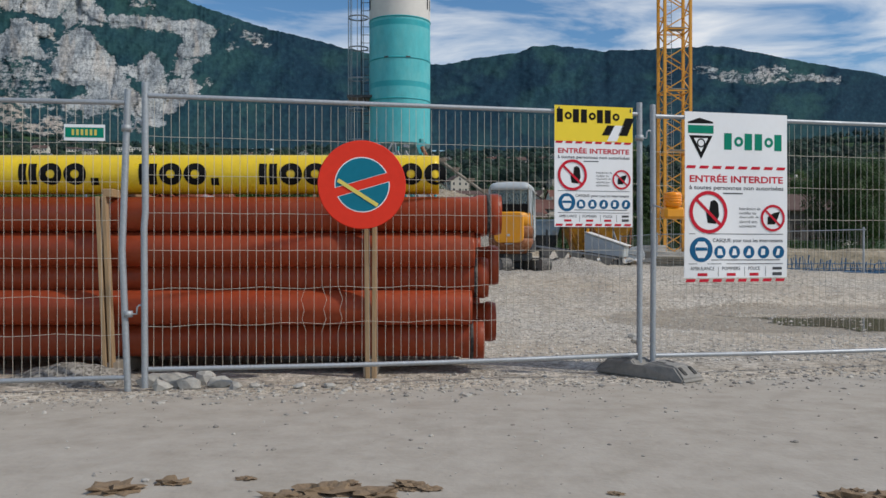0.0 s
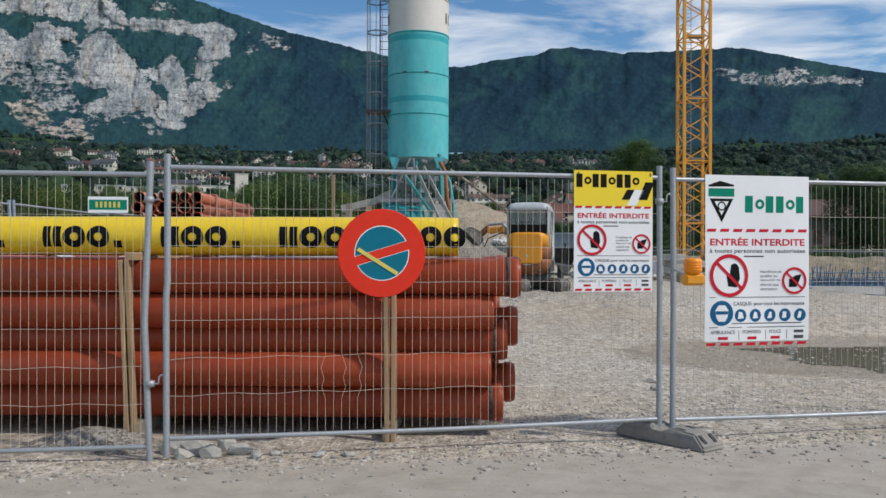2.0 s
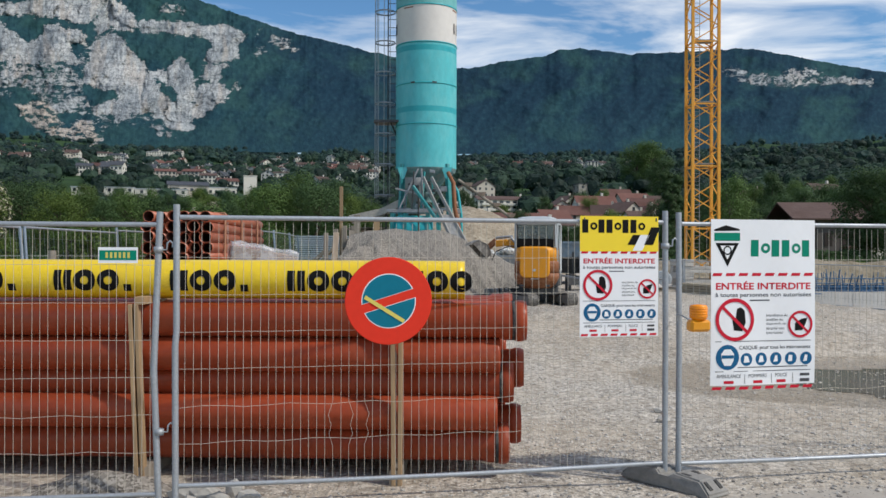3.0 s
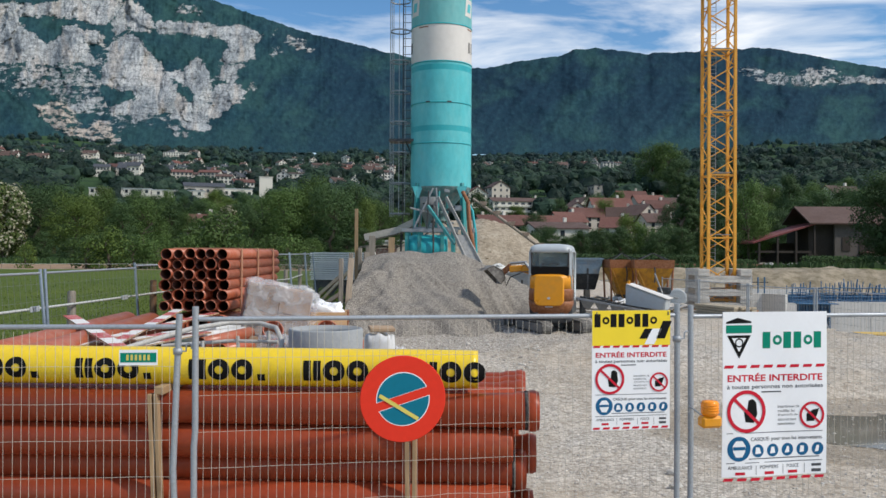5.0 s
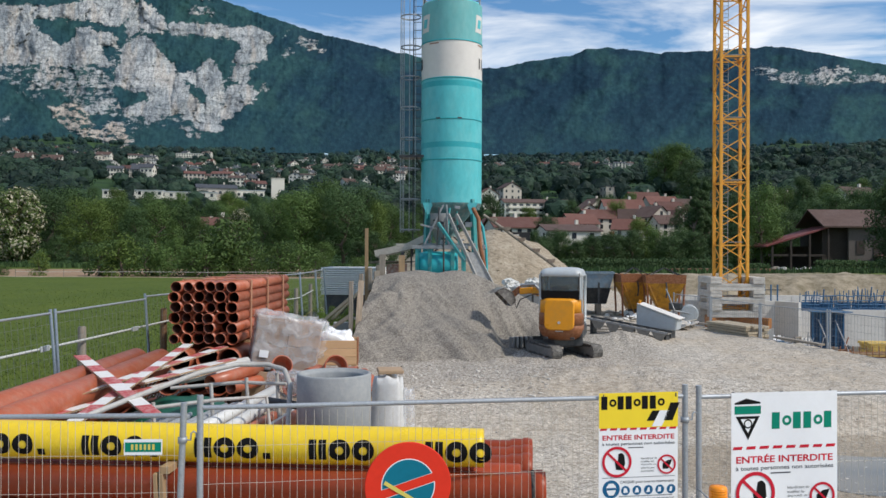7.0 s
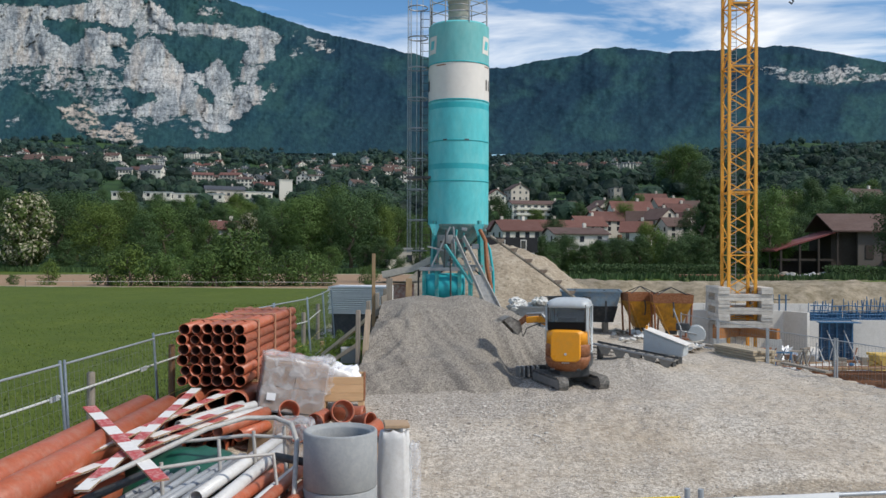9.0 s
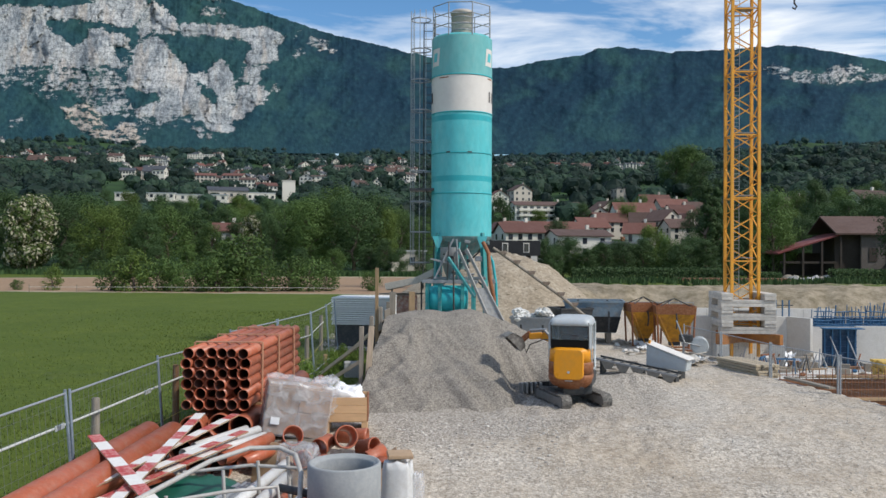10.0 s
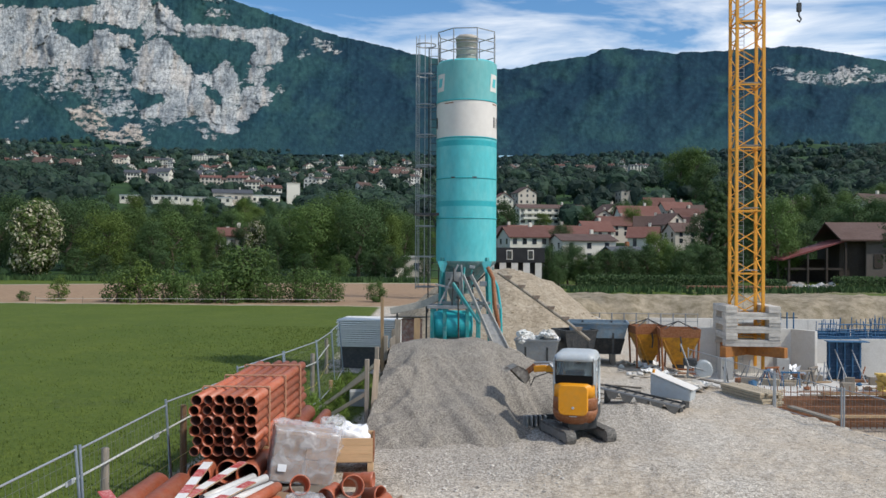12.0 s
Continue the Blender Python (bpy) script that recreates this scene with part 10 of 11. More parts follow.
verge(-80, 760, 136, 1.0, 9000, 1)
verge(990, 1700, 104, 0.6, 3000, 2)
verge(1005, 1345, 92, 0.9, 420, 3)
verge(1360, 1700, 95, 0.9, 500, 4)


# ---- buildings ----
M_ROOFRED = material("red_roof_tiles", (0.135, 0.058, 0.044), 0.85, 0, 0.25, 2.5, 0.4, 0.3, per_piece=0.3, bump_distance=0.05)
M_ROOFBROWN = material("brown_roof_tiles", (0.100, 0.060, 0.048), 0.85, 0, 0.25, 2.5, 0.4, 0.3, per_piece=0.25, bump_distance=0.05)
M_ROOFDARK = material("slate_roof", (0.06, 0.065, 0.075), 0.7, 0, 0.25, 2.5, 0.4, 0.2, per_piece=0.2)
M_RENDER = material("pale_house_render", (0.50, 0.45, 0.38), 0.9, 0, 0.06, 3, 0.3, 0.1, per_piece=0.14)
M_RENDERW = material("white_house_render", (0.70, 0.66, 0.57), 0.9, 0, 0.05, 3, 0.3, 0.1, per_piece=0.08)
M_TIMBERD = material("dark_barn_timber", (0.055, 0.042, 0.036), 0.9, 0, 0.3, 4, 0.6, 0.4)
M_BARNWALL = material("grey_barn_render", (0.135, 0.115, 0.105), 0.9, 0, 0.15, 4, 0.5, 0.2)
M_BLACKCLAD = material("black_cladding", (0.012, 0.013, 0.016), 0.7, 0, 0.3, 4, 0.6, 0.1)
M_BARNRED = material("red_barn_roof", (0.22, 0.055, 0.05), 0.7, 0, 0.25, 2, 0.4, 0.2)

WINDOW, HOUSES = {}, []


def window_mesh(w, h):
    key = (round(w, 1), round(h, 1))
    if key not in WINDOW:
        g = mesh_bm()
        box(g, w, 0.12, h, 0, 0, 0)
        WINDOW[key] = mesh_of("window", g, M_DARKGLASS)
    return WINDOW[key]


def house(u, d, w, depth, eaves, ridge, wall, roof, rz=0.0, storeys=2, cols=4, label="", gable=False, group="village houses", sink=0.0, balconies=False, win=(1.0, 1.3)):
    x, y = bearing(u, d)
    HOUSES.append((u, d, w))
    t = thing("house", (x, y, ground_z(x, y) - 0.3 - sink), rz + 4.59, label or "pale rendered house with a tiled roof", "house", group)
    g = mesh_bm()
    foot = min(0.0, sink)
    if ridge > eaves + 0.3:
        if gable:
            prism(g, [(-w / 2, foot), (w / 2, foot), (w / 2, eaves), (0, ridge), (-w / 2, eaves)], depth, Matrix.Translation((0, -depth / 2, 0)))
        else:
            prism(g, [(-depth / 2, foot), (depth / 2, foot), (depth / 2, eaves), (0, ridge), (-depth / 2, eaves)], w, pose(0, 0, 0, 0, 0, 90) @ Matrix.Translation((0, -w / 2, 0)))
    else:
        box(g, w, depth, eaves - foot, 0, 0, foot, base=True)
    bmesh.ops.recalc_face_normals(g, faces=g.faces[:])
    part("wall", g, wall, t)
    if ridge > eaves + 0.3:
        run, ln = (w, depth) if gable else (depth, w)
        for s in (-1, 1):
            g = mesh_bm()
            th, over = 0.22, 0.5
            slope = (ridge - eaves) / (run / 2)
            pts = [(0.0, ridge + 0.05), (s * (run / 2 + over), eaves - over * slope + 0.05), (s * (run / 2 + over), eaves - over * slope + 0.05 + th), (0.0, ridge + 0.05 + th)]
            m = Matrix.Translation((0, -ln / 2 - over, 0)) if gable else pose(0, 0, 0, 0, 0, 90) @ Matrix.Translation((0, -ln / 2 - over, 0))
            prism(g, pts, ln + 2 * over, m)
            bmesh.ops.recalc_face_normals(g, faces=g.faces[:])
            part("roof", g, roof, t)
        g = mesh_bm()
        box(g, 0.7, 0.7, 1.6, w * 0.2, 0.4, ridge - 0.3, base=True)
        part("chimney", g, wall, t)
    else:
        g = mesh_bm()
        box(g, w + 0.5, depth + 0.5, 0.3, 0, 0, eaves, base=True)
        part("roof", g, roof, t)
    sh = eaves / storeys
    me = window_mesh(*win)
    for k in range(storeys):
        for i in range(cols):
            piece("window", me, t, Matrix.Translation((-w / 2 + w * (i + 0.5) / cols, -depth / 2 - 0.02, sh * (k + 0.55))))
        for sx in (-1, 1):
            for i in range(2):
                piece("window", me, t, Matrix.Translation((sx * (w / 2 + 0.02), -depth / 4 + depth / 2 * i, sh * (k + 0.55))) @ pose(0, 0, 0, 0, 0, 90))
        if balconies and k:
            g = mesh_bm()
            box(g, w * 0.9, 1.2, 0.9, 0, -depth / 2 - 0.6, sh * k - 0.1, base=True)
            part("balcony", g, M_RENDERW, t)
    if gable and ridge > eaves + 2:
        piece("window", me, t, Matrix.Translation((0, -depth / 2 - 0.02, eaves + (ridge - eaves) * 0.35)))
    return t


# black cabins on pale plinths behind the soil heap
def black_cabin():
    x, y = bearing(925, 118)
    t = thing("site_cabin", (x, y, ground_z(x, y)), 4, "black clad cabin with white windows on concrete plinths", "cabin")
    g = mesh_bm()
    box(g, 8.0, 4, 2.1, -1.05, 0, 3.3, base=True, bevel=0.03)
    part("body", g, M_BLACKCLAD, t)
    for k in range(5):
        g = mesh_bm()
        box(g, 0.9, 0.5, 3.3, -4.5 + 1.65 * k, -1.7, 0, base=True)
        part("plinth", g, M_PALECONC, t)
    # added black box stands in for the shade under the cabin
    g = mesh_bm()
    box(g, 7.6, 3.0, 3.3, -1.05, 0.4, 0, base=True)
    part("undercroft", g, M_BLACKCLAD, t, "dark backing box added for the shade between the plinths")
    for x0 in (-1.95, 1.0):
        g = mesh_bm()
        box(g, 0.85, 0.10, 1.35, x0, -2.0, 4.4)
        w = part("window_frame", g, M_WHITEP, t)
        g = mesh_bm()
        box(g, 0.62, 0.10, 1.1, x0, -2.05, 4.4)
        part("pane", g, M_DARKGLASS, w)


black_cabin()
house(926, 195, 9.4, 9, 4.4, 6.6, M_RENDERW, M_ROOFRED, 14, 2, 4, "cream house with a red-tiled roof and dormers", group="near houses", sink=-2.5)
house(1030, 190, 12.4, 10, 4.6, 6.0, M_RENDERW, M_ROOFBROWN, 10, 2, 3, "long cream house with a low brown roof", group="near houses", sink=-1.5)
house(968, 225, 21, 10, 4.0, 7.0, M_RENDER, M_ROOFRED, 8, 1, 6, "long house with a wide red-tiled roof", group="near houses", sink=-1.8)
house(1102, 180, 7.5, 10, 2.6, 5.0, M_RUST, M_ROOFDARK, 22, 1, 3, "low house with a dark solar roof", group="near houses")
house(972, 345, 28, 10, 6.6, 8.2, M_RENDERW, M_ROOFBROWN, 10, 3, 10, "long white apartment block with rows of windows", group="near houses", balconies=True, win=(1.6, 1.2), sink=-0.4)
for u, d, w, e, r, gb, roof, turn in ((1062, 300, 9, 4.0, 7.0, True, M_ROOFBROWN, 12), (1088, 270, 13, 3.6, 6.4, False, M_ROOFRED, 20), (1128, 285, 14, 5.2, 9.0, False, M_ROOFRED, 8), (1150, 255, 9, 4.0, 7.2, False, M_ROOFBROWN, -12), (1182, 250, 8.5, 5.0, 8.2, True, M_ROOFBROWN, 28),
                                      (1212, 275, 9, 5.5, 8.4, False, M_ROOFRED, 16), (1226, 250, 7.5, 4.2, 7.0, True, M_ROOFRED, 24), (1243, 300, 10, 5.2, 8.2, False, M_ROOFBROWN, 5), (1108, 400, 8, 6.0, 6.1, False, M_ROOFDARK, 10), (1052, 250, 9, 3.4, 6.2, False, M_ROOFRED, 15), (1196, 320, 12, 5.5, 8.6, False, M_ROOFRED, 12),
                                      (893, 230, 7, 4, 6.5, True, M_ROOFRED, 15), (927, 420, 10, 6, 9, True, M_ROOFBROWN, 20), (888, 400, 9, 5, 8, True, M_ROOFRED, 12), (1418, 255, 9, 7, 11, True, M_ROOFBROWN, 30), (1545, 260, 12, 9, 12, False, M_ROOFBROWN, 20), (1165, 330, 12, 6, 9.6, False, M_ROOFRED, 10), (1140, 235, 8, 2.6, 5.4, False, M_ROOFRED, -20),
                                      (1078, 330, 8, 5.0, 7.6, True, M_ROOFBROWN, 25), (1205, 240, 7, 3.6, 6.0, False, M_ROOFBROWN, 10)):
    house(u, d, w, 8, e, r, M_RENDER if (u // 5) % 3 else M_RENDERW, roof, turn, 2, max(2, int(w / 3)), gable=gb, group="houses by the lane", sink=-2.0)
house(412, 178, 5.8, 8, 3.0, 4.6, M_RENDERW, M_ROOFRED, 14, 1, 3, "small house with a red-tiled roof among trees", group="near houses", sink=-4)
for u, w, e in ((396, 3.6, 2.4), (430, 4.0, 2.0)):
    house(u, 181, w, 6, e, e + 1.3, M_RENDERW, M_ROOFBROWN, 14, 1, 2, "low wing of a house among trees", group="near houses", sink=-4)


def shop_sign():
    x, y = bearing(420, 172)
    t = thing("shop_sign", (x, y, ground_z(x, y)), 4.6, "dark shop fascia with plain white marks among trees", "shop sign")
    g = mesh_bm()
    box(g, 5.4, 0.4, 1.6, 0, 0, 4.2)
    part("fascia", g, M_BLACKCLAD, t)
    g = mesh_bm()
    rod(g, (-1.6, -0.22, 4.2), (-1.6, -0.28, 4.2), 0.5, 20)
    part("printed_shape", g, M_WHITE, t)
    g = mesh_bm()
    box(g, 2.6, 0.06, 0.5, 0.7, -0.24, 4.2)
    part("printed_bar", g, M_WHITE, t)
    for s in (-2, 2):
        g = mesh_bm()
        box(g, 0.3, 0.3, 3.6, s, 0.1, 0, base=True)
        part("post", g, M_STEELD, t)


shop_sign()
house(735, 150, 4.6, 5, 3.6, 3.7, M_RENDER, M_CONCRETE, 8, 1, 1, "small beige flat-roofed building behind the plant", group="near houses", sink=-0.6)


def white_van():
    x, y = bearing(702, 141)
    t = thing("van", (x, y, ground_z(x, y)), 70, "white delivery van parked between trees", "van")
    g = mesh_bm()
    prism(g, [(-2.4, 0.35), (2.4, 0.35), (2.4, 1.0), (1.8, 1.3), (1.2, 2.2), (-2.4, 2.3)], 1.9, Matrix.Translation((0, -0.95, 0)))
    bmesh.ops.bevel(g, geom=g.edges[:], offset=0.08, segments=2, affect="EDGES")
    part("body", g, M_RENDERW, t)
    for x0 in (-1.5, 1.5):
        for y0 in (-0.9, 0.9):
            g = mesh_bm()
            rod(g, (x0, y0 - 0.1, 0.34), (x0, y0 + 0.1, 0.34), 0.34, 18)
            part("wheel", g, M_RUBBER, t)
    g = mesh_bm()
    box(g, 0.9, 1.94, 0.5, 1.25, 0, 1.65, bevel=0.05)
    part("cab_glass", g, M_DARKGLASS, t)


white_van()


def barn():
    x, y = bearing(1520, 138)
    t = thing("barn", (x, y, ground_z(x, y) - 0.4), 2, "old dark timber barn with brown and red roofs", "barn")
    g = mesh_bm()
    box(g, 13, 9, 7.3, 2.5, 2, 0, base=True)
    part("rear_wall", g, M_TIMBERD, t)
    g = mesh_bm()
    box(g, 7.5, 0.4, 7.5, 3.6, -3.3, 0, base=True)
    part("front_wall", g, M_BARNWALL, t)
    for x0, z0, w, h in ((1.7, 4.0, 1.3, 2.2), (4.9, 3.4, 2.2, 3.6)):
        g = mesh_bm()
        box(g, w, 0.2, h, x0, -3.5, z0)
        part("opening", g, M_TIMBERD, t, "dark barn opening")
    for a, b, mat in (((0.0, 10.2), (5.2, 7.4), M_ROOFBROWN), ((0.0, 10.2), (-6.5, 7.2), M_ROOFBROWN)):
        g = mesh_bm()
        prism(g, [a, b, (b[0], b[1] + 0.25), (a[0], a[1] + 0.25)], 13.5, pose(9.0, 2.2, 0, 0, 0, 90))
        bmesh.ops.recalc_face_normals(g, faces=g.faces[:])
        part("roof", g, mat, t)
    g = mesh_bm()
    prism(g, [(-13.6, 4.0), (-3.0, 7.3), (-3.0, 7.55), (-13.6, 4.25)], 8.0, Matrix.Translation((0, -4.0, 0)))
    bmesh.ops.recalc_face_normals(g, faces=g.faces[:])
    part("lean_to_roof", g, M_BARNRED, t, "red sheet lean-to roof")
    for x0 in (-12.5, -9.5, -6.5, -3.5):
        g = mesh_bm()
        box(g, 0.3, 0.3, 4.1 + 0.31 * (x0 + 13), x0, -3.7, 0, base=True)
        part("lean_to_post", g, M_TIMBERD, t)
    g = mesh_bm()
    box(g, 10.5, 0.3, 4.2, -8.3, 3.6, 0, base=True)
    part("lean_to_back", g, M_TIMBERD, t)
    g = mesh_bm()
    box(g, 9.8, 0.2, 0.35, -8.2, -3.6, 2.7)
    part("rail", g, M_TIMBERD, t)
    g = mesh_bm()
    box(g, 6.0, 3.0, 2.6, 7.4, -5.2, 0, base=True)
    part("annex_wall", g, M_RENDERW, t)
    g = mesh_bm()
    prism(g, [(-3.6, 2.5), (-3.6, 2.7), (3.4, 3.5), (3.4, 3.3)], 3.6, Matrix.Translation((7.4, -7.0, 0)))
    bmesh.ops.recalc_face_normals(g, faces=g.faces[:])
    part("annex_roof", g, M_ROOFRED, t)


barn()


def yard_clutter():
    rnd = random.Random(14)
    for k in range(26):
        u, d = rnd.uniform(1400, 1500), rnd.uniform(108, 124)
        x, y = bearing(u, d)
        g = mesh_bm()
        stone(g, 0, 0, 0, rnd.uniform(0.3, 1.1), rnd)
        single("rubble_heap", g, rnd.choice((M_STONE, M_OLDWOOD, M_CONCRETE, M_STEELD)), (x, y, ground_z(x, y) + 0.2), rnd.uniform(0, 90), "grey heap of rubble and scrap before the barn", "rubble heap", "farmyard clutter")
    plank_stack(*bearing(1310, 104), ground_z(*bearing(1310, 104)), 14, 1.6, 3, 3, M_RUSTBOARD, "long low stack of brown timber beyond the pit", 4)


yard_clutter()


# ---- village on the slope ----
def village():
    rnd = random.Random(5)
    long_walls = [(268, 382, 26, 10, 2.6, 2.7, M_RENDERW, M_GREYPAINT, 1, 9), (348, 386, 32, 10, 2.8, 2.9, M_RENDERW, M_GREYPAINT, 1, 9), (410, 398, 18, 12, 4.4, 6.4, M_RENDER, M_ROOFDARK, 1, 6), (462, 402, 16, 10, 4.0, 4.1, M_RENDERW, M_GREYPAINT, 1, 6),
                  (372, 520, 12, 11, 6.4, 8.2, M_RENDER, M_ROOFRED, 3, 5), (398, 525, 9, 11, 5.6, 7.2, M_RENDERW, M_ROOFBROWN, 3, 4), (422, 512, 12, 11, 8, 9.8, M_RENDER, M_ROOFRED, 4, 5), (446, 500, 9, 11, 6.4, 8, M_RENDERW, M_ROOFBROWN, 3, 4), (478, 470, 11, 10, 4.5, 6.4, M_RENDERW, M_ROOFRED, 2, 5),
                  (234, 520, 9, 10, 5, 7, M_RENDERW, M_ROOFDARK, 2, 5), (264, 540, 12, 12, 5.0, 7.4, M_RENDER, M_ROOFRED, 2, 6), (291, 500, 7, 9, 8, 10.4, M_RENDERW, M_ROOFDARK, 2, 3), (124, 560, 12, 10, 8, 11, M_RENDERW, M_ROOFBROWN, 3, 4),
                  (75, 600, 11, 11, 7, 11, M_RENDERW, M_ROOFBROWN, 2, 4), (518, 425, 6.4, 8, 9.4, 9.5, M_RENDERW, M_RENDERW, 1, 0), (362, 1050, 30, 10, 7.5, 7.7, M_RENDERW, M_GREYPAINT, 3, 10), (394, 1060, 11, 10, 9, 10.5, M_RENDERW, M_ROOFBROWN, 3, 4), (570, 1180, 27, 12, 9, 9.3, M_RENDERW, M_GREYPAINT, 3, 9),
                  (345, 560, 9, 9, 6, 9, M_RENDERW, M_ROOFDARK, 2, 3), (613, 800, 16, 12, 7, 9.4, M_RENDER, M_ROOFBROWN, 2, 5), (640, 790, 18, 12, 6, 9, M_RENDERW, M_ROOFBROWN, 2, 5), (676, 760, 16, 12, 6, 8.6, M_RENDER, M_ROOFRED, 2, 5), (704, 770, 12, 12, 6, 8.6, M_RENDERW, M_ROOFBROWN, 2, 4), (560, 700, 13, 10, 5, 8, M_RENDER, M_ROOFBROWN, 2, 4),
                  (1100, 720, 14, 10, 6.5, 7.6, M_RENDERW, M_ROOFDARK, 4, 4), (1122, 700, 9, 10, 6.5, 7.6, M_RENDERW, M_ROOFDARK, 4, 3), (1035, 760, 16, 11, 9, 12, M_RENDER, M_ROOFBROWN, 3, 5), (268, 860, 14, 12, 8, 10, M_RENDERW, M_ROOFBROWN, 3, 5), (292, 850, 16, 12, 7, 9, M_RENDERW, M_ROOFDARK, 3, 5), (214, 820, 13, 11, 8, 11, M_RENDERW, M_ROOFBROWN, 2, 5)]
    for u, d, w, dep, e, r, wall, roof, st, cols in long_walls:
        house(u, d, w, dep, e, r, wall, roof, rnd.uniform(0, 12 if w > 25 else 22), st, cols, win=(1.3, 1.4), sink=-1.0)
    for k in range(190):
        left = rnd.random() < 0.76
        u = rnd.uniform(-30, 745) if left else rnd.uniform(882, 1240)
        d = 520 * math.exp(rnd.uniform(0, 1.05)) if left else rnd.uniform(800, 1200)
        if not left and rnd.random() < 0.45:
            continue
        w = rnd.uniform(6.0, 11)
        house(u, d, w, rnd.uniform(7, 10), rnd.uniform(4.2, 6.0), rnd.uniform(6.6, 8.4), rnd.choice((M_RENDERW, M_RENDERW, M_RENDER, M_PALECONC)), rnd.choice((M_ROOFRED, M_ROOFBROWN, M_ROOFBROWN, M_ROOFDARK)), rnd.uniform(-25, 60), 2, 3, gable=rnd.random() < 0.4, win=(1.3, 1.4), sink=-1.5)


village()


def far_woods():
    """Trees of the village gardens and the slope, too many and too far to count: rough crowns with loose leaf cards."""
    rnd = np.random.RandomState(3)
    g = mesh_bm()
    bmesh.ops.create_icosphere(g, subdivisions=2, radius=1.0)
    ball = np.array([v.co[:] for v in g.verts])
    tris = np.array([[v.index for v in f.verts] for f in g.faces])
    g.free()
    homes = np.array(HOUSES)
    n = 8200
    us = rnd.uniform(-150, 1750, n)
    ds = 320 * np.exp(rnd.uniform(0, 1, n) ** 0.9 * math.log(2050 / 320))
    # the most distant trees take the leaf colours with more haze painted in
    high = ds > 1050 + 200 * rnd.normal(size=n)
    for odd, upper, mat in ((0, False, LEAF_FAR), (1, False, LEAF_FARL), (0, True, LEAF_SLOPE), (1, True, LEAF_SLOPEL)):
        vs, fs, base = [], [], 0
        quads = []
        for i in range(odd, n, 2):
            u, d = us[i], ds[i]
            if high[i] != upper:
                continue
            if 870 < u < 1290 and d < 430 and rnd.rand() < 0.85:
                continue
            if 430 < d < 1100 and rnd.rand() < 0.30:
                continue
            # open meadows between the woods
            if (abs(u - 205) < 26 and 330 < d < 480) or (abs(u - 1115) < 70 and 440 < d < 510) or (abs(u - 1420) < 80 and 800 < d < 1100):
                continue
            before = (homes[:, 1] - d > -4) & (homes[:, 1] - d < 50) & (np.abs(homes[:, 0] - u) < (homes[:, 2] * 0.5 + 3.0) * 1481 / homes[:, 1])
            if before.any() and rnd.rand() < 0.6:
                continue
            x, y = bearing(u, d)
            z = ground_z(x, y)
            h = rnd.uniform(5, 12.0) * (1.0 if d < 1000 else 1.2)
            if 200 < u < 545 and 320 < d < 540:
                h *= 0.68
            w = h * rnd.uniform(0.36, 0.62)
            lump = 0.86 + rnd.normal(scale=0.13, size=(len(ball), 1))
            v = ball * lump * (w, w, h * 0.5) + (x, y, z + h * 0.48)
            vs.append(v)
            fs.append(tris + base)
            base += len(v)
            c = ball[rnd.randint(0, len(ball), 120)] + rnd.normal(scale=0.22, size=(120, 3))
            c /= np.linalg.norm(c, axis=1)[:, None]
            nn = c + rnd.normal(scale=0.3, size=c.shape) + (0, 0, 0.3)
            a = np.cross(nn, rnd.normal(size=nn.shape))
            a /= np.linalg.norm(a, axis=1)[:, None]
            b = np.cross(nn / np.linalg.norm(nn, axis=1)[:, None], a)
            size = 0.055 * h
            p = c * (w, w, h * 0.5) * rnd.uniform(0.9, 1.22, (120, 1)) + (x, y, z + h * 0.48)
            quads.append(np.stack([p - a * size, p + b * size * 0.8, p + a * size, p - b * size * 0.8], 1).reshape(-1, 3))
        q = np.concatenate(quads)
        verts = np.concatenate(vs + [q])
        faces = np.concatenate(fs).tolist() + (np.arange(len(q)).reshape(-1, 4) + base).tolist()
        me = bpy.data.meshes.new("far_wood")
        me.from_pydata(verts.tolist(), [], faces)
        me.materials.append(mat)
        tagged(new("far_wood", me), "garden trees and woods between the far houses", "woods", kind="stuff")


# leaf greens with distance haze in the colour; slope pair bluer than far pair
LEAF_FAR = leaf_material("hazy_far_leaf_dark", (0.019, 0.040, 0.031), (0.030, 0.060, 0.042), mottle=0.15)
LEAF_FARL = leaf_material("hazy_far_leaf", (0.026, 0.054, 0.037), (0.047, 0.087, 0.050), mottle=0.15)
LEAF_SLOPE = leaf_material("hazy_slope_leaf_dark", (0.019, 0.046, 0.046), (0.029, 0.064, 0.058), mottle=0.15)
LEAF_SLOPEL = leaf_material("hazy_slope_leaf", (0.027, 0.060, 0.052), (0.045, 0.090, 0.068), mottle=0.15)
far_woods()


def meadow_rail():
    """A pale tape on posts at the far edge of the meadow."""
    for k in range(0, 14, 2):
        u = 60 + 42 * k
        x, y = bearing(u, 65.2)
        g = mesh_bm()
        rod(g, (0, 0, -0.2), (0, 0, 0.62), 0.02, 6)
        single("stake", g, M_OLDWOOD, (x, y, ground_z(x, y)), 0, "slim wooden stake at the far edge of the meadow", "fence stake", "far meadow stakes")
    g = mesh_bm()
    pts = [bearing(60 + 42 * k, 65.15) for k in range(14)]
    sweep(g, [(*p, ground_z(*p) + 0.42) for p in pts], 0.013, 5)
    single("fence_tape", g, M_WHITEP, (0, 0, 0), 0, "white fence tape at the far edge of the meadow", "fence tape")


meadow_rail()


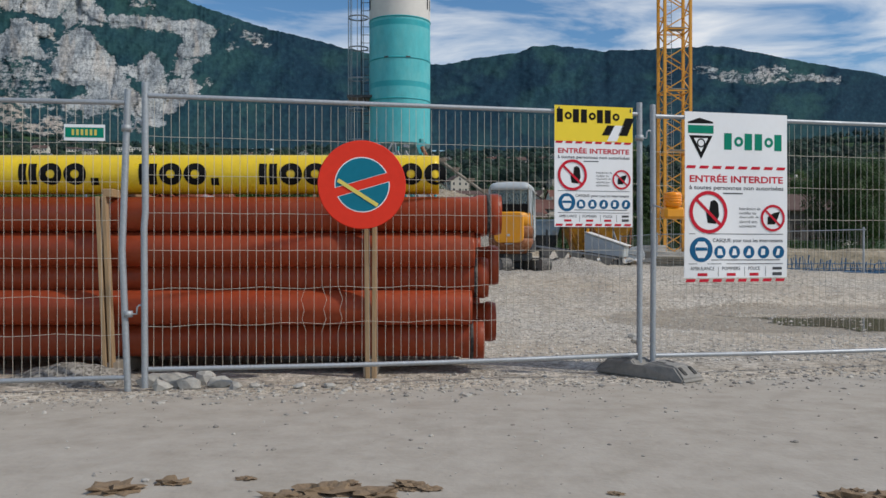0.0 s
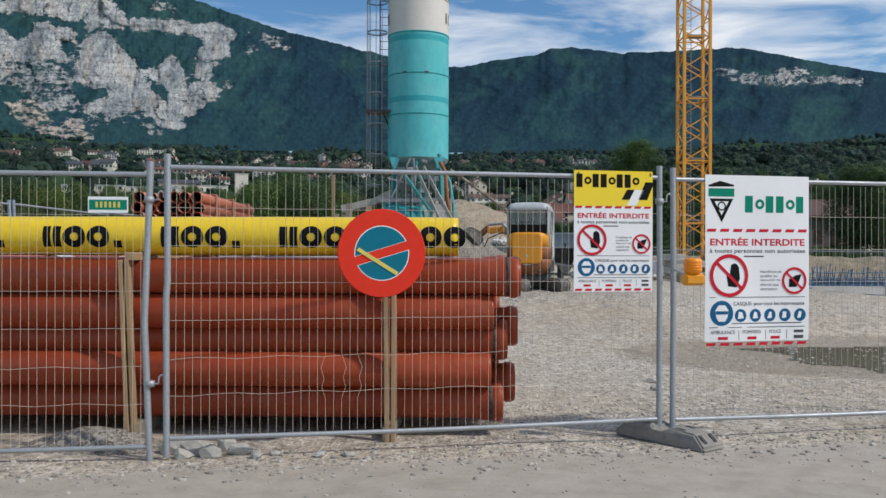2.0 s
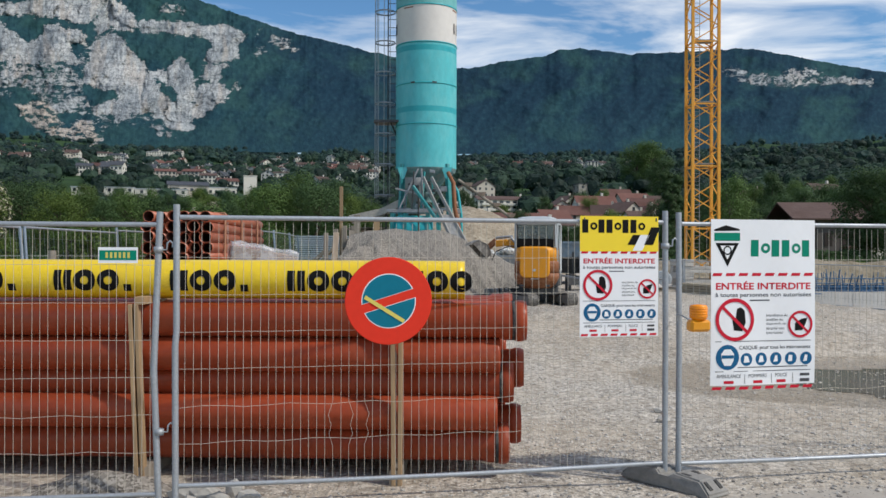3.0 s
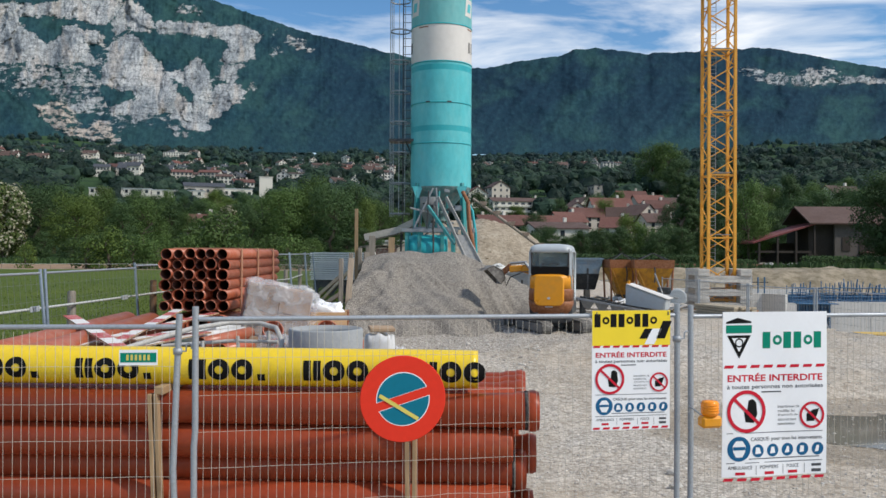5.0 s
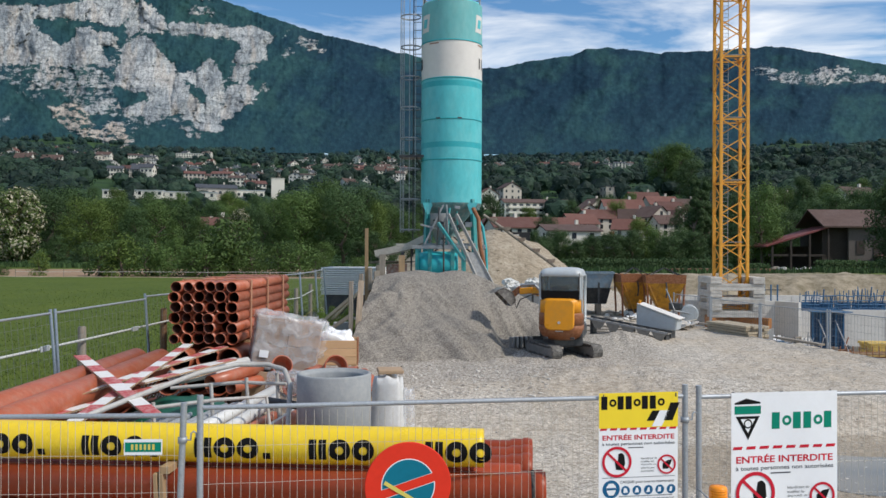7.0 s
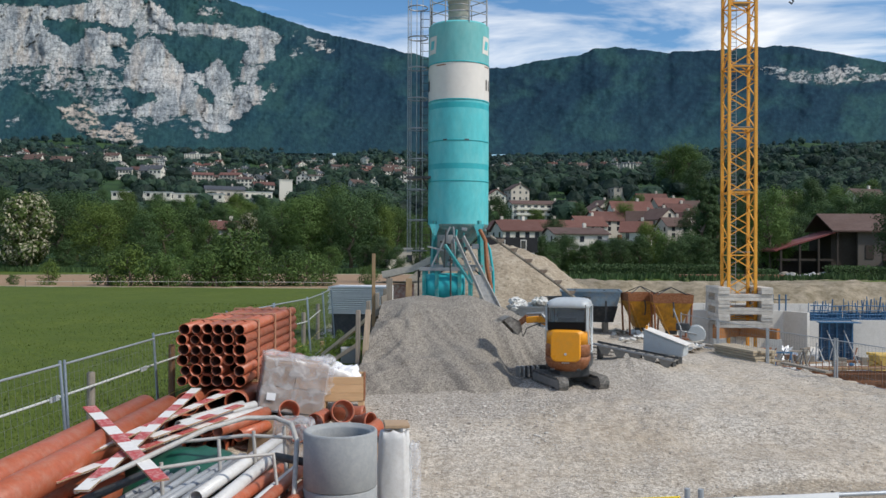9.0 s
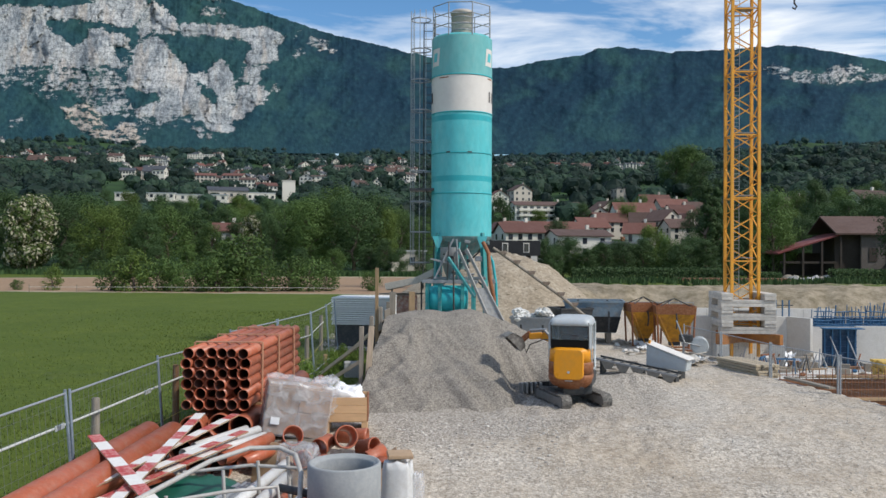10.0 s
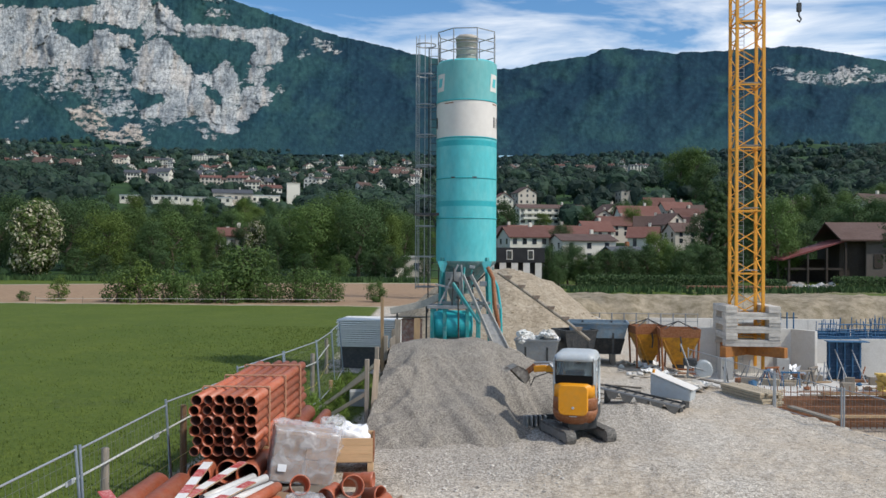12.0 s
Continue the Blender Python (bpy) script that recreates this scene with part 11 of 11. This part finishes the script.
# ---- small things on the ground ----
def puddle(cx, cy, z, wide, deep, label):
    g = mesh_bm()
    ring = []
    for k in range(120):
        a = 2 * math.pi * k / 120
        r = 0.9 + 0.3 * noise.fractal((math.cos(a) * 1.6, math.sin(a) * 1.6, 3), 0.8, 2, 4)
        ring.append(g.verts.new((cx + wide * r * math.cos(a), cy + deep * r * math.sin(a), z)))
    g.faces.new(ring)
    tagged(single("puddle", g, M_PUDDLE, (0, 0, 0), 0, label, "puddle"), kind="structure")


def puddle_material():
    mt = bpy.data.materials.new("muddy_water")
    mt.use_nodes = True
    bs = mt.node_tree.nodes["Principled BSDF"]
    bs.inputs["Base Color"].default_value = (0.20, 0.168, 0.12, 1)
    bs.inputs["Roughness"].default_value = 0.04
    bs.inputs["IOR"].default_value = 1.33
    return mt


M_PUDDLE = puddle_material()
puddle(6.9, 11.7, -0.119, 2.9, 1.75, "shallow muddy puddle on the gravel yard")


def scatter_stones(name, count, spots, size, mat, label, seed):
    """Loose stones, far too many to count, as one object."""
    rnd = np.random.RandomState(seed)
    g = mesh_bm()
    bmesh.ops.create_icosphere(g, subdivisions=1, radius=1.0)
    ball = np.array([v.co[:] for v in g.verts])
    tris = np.array([[v.index for v in f.verts] for f in g.faces])
    g.free()
    vs, fs, base = [], [], 0
    for _ in range(count):
        x, y = spots(rnd)
        s = size[0] * (size[1] / size[0]) ** (rnd.rand() ** 2.2)
        v = ball * (1 + rnd.uniform(-0.22, 0.22, (len(ball), 1))) * (s * rnd.uniform(0.7, 1.3), s * rnd.uniform(0.7, 1.2), s * rnd.uniform(0.4, 0.75))
        a = rnd.uniform(0, 6.28)
        c, sn = math.cos(a), math.sin(a)
        v = np.stack([v[:, 0] * c - v[:, 1] * sn + x, v[:, 0] * sn + v[:, 1] * c + y, v[:, 2] + ground_z(x, y) + s * 0.15], 1)
        vs.append(v)
        fs.append(tris + base)
        base += len(v)
    me = bpy.data.meshes.new(name)
    me.from_pydata(np.concatenate(vs).tolist(), [], np.concatenate(fs).tolist())
    me.materials.append(mat)
    return tagged(new(name, me), label, "stones", kind="stuff")


def stone_material(name, low, high):
    mt = bpy.data.materials.new(name)
    mt.use_nodes = True
    nd, ln = mt.node_tree.nodes, mt.node_tree.links
    bs = nd["Principled BSDF"]
    bs.inputs["Roughness"].default_value = 0.9
    geo = nd.new("ShaderNodeNewGeometry")
    r = nd.new("ShaderNodeValToRGB")
    r.color_ramp.elements[0].color, r.color_ramp.elements[1].color = (*low, 1), (*high, 1)
    ln.new(geo.outputs["Random Per Island"], r.inputs[0])
    ln.new(r.outputs[0], bs.inputs["Base Color"])
    return mt


M_PEBBLE = stone_material("loose_pebbles", (0.34, 0.31, 0.27), (0.62, 0.58, 0.52))
M_GRIT = stone_material("dusty_grit", (0.21, 0.19, 0.165), (0.48, 0.45, 0.40))


def by_fence(rnd):
    x = rnd.uniform(-4.2, 4.6)
    return x, 5.62 + 0.22 * x + rnd.normal(scale=0.27)


def on_track(rnd):
    x = rnd.uniform(-3.2, 3.4)
    return x, rnd.uniform(3.0, 5.6)


def in_yard(rnd):
    y = 7.0 + 20 * rnd.rand() ** 1.4
    x = rnd.uniform(-0.5 - 0.06 * y, 1.5 + 0.38 * y)
    return x, y


def foot_of_heap(rnd):
    return rnd.uniform(-2.6, 1.2), rnd.uniform(15.5, 19.2)


scatter_stones("gravel_stones", 3400, by_fence, (0.004, 0.024), M_GRIT, "loose limestone gravel along the foot of the fence", 1)
scatter_stones("track_grit", 420, on_track, (0.004, 0.016), M_GRIT, "scattered grit on the rolled track", 2)
scatter_stones("yard_stones", 14000, in_yard, (0.006, 0.024), M_PEBBLE, "loose crushed stones over the gravel yard", 3)
scatter_stones("heap_foot_stones", 900, foot_of_heap, (0.008, 0.05), M_PEBBLE, "loose stones rolled off the chippings", 4)


def mud_clods():
    rnd = random.Random(16)
    M_CLOD = material("brown_mud", (0.25, 0.174, 0.105), 0.95, 0, 0.3, 20, 5, 0.6, bump_distance=0.02)
    for x, y, s in ((-1.20, 3.05, 0.10), (-1.02, 3.14, 0.07), (-0.42, 3.03, 0.11), (-0.25, 2.99, 0.10), (-0.55, 2.96, 0.08), (-0.12, 3.10, 0.07), (0.62, 3.0, 0.03), (-0.06, 3.06, 0.05), (1.42, 2.93, 0.09), (1.56, 2.95, 0.07), (-0.75, 3.2, 0.04), (-0.35, 3.12, 0.05), (1.5, 3.04, 0.03), (-0.13, 3.05, 0.03)):
        g = mesh_bm()
        bmesh.ops.create_icosphere(g, subdivisions=3, radius=1.0)
        for v in g.verts:
            n = noise.fractal(v.co * 2.4 + Vector((x * 7, y * 3, 0)), 0.7, 2.1, 5)
            v.co = Vector((v.co.x * s * (0.95 + 0.7 * n), v.co.y * s * (0.6 + 0.6 * n), v.co.z * s * 0.2 * (1 + 1.2 * n)))
        single("mud_clod", g, M_CLOD, (x, y, ground_z(x, y) + 0.002), rnd.uniform(-20, 20), "flattened clod of brown mud on the track", "mud clod", "mud clods")


mud_clods()


def grass_blades():
    """Meadow grass near the fence: blades beyond counting."""
    rnd = np.random.RandomState(11)
    n = 52000
    y = 8 + 40 * rnd.rand(n) ** 1.7
    off = rnd.exponential(5.5, n) - 0.5
    verts, faces = np.zeros((n, 3, 3)), np.arange(3 * n).reshape(-1, 3)
    for i in range(n):
        x = fence_line(y[i]) - off[i]
        if 19 < y[i] < 32 and rnd.rand() < 0.12:
            x = fence_line(y[i]) + rnd.uniform(0.1, 2.0)
        z = ground_z(x, y[i])
        h = rnd.uniform(0.03, 0.075) * (1 + 0.6 * noise.noise((x * 0.4, y[i] * 0.4, 1)))
        w = 0.012 + 0.0006 * y[i]
        a = rnd.uniform(0, 3.14)
        dx, dy = w * math.cos(a), w * math.sin(a)
        lean = rnd.normal(scale=0.4, size=2) * h
        verts[i] = ((x - dx, y[i] - dy, z - 0.02), (x + dx, y[i] + dy, z - 0.02), (x + lean[0], y[i] + lean[1], z + h))
    me = bpy.data.meshes.new("grass")
    me.from_pydata(verts.reshape(-1, 3).tolist(), [], faces.tolist())
    me.materials.append(M_BLADE)
    tagged(new("grass", me), "lush green meadow grass beside the fence", "grass", kind="stuff")


M_BLADE = stone_material("grass_blades", (0.085, 0.122, 0.018), (0.120, 0.162, 0.028))
grass_blades()
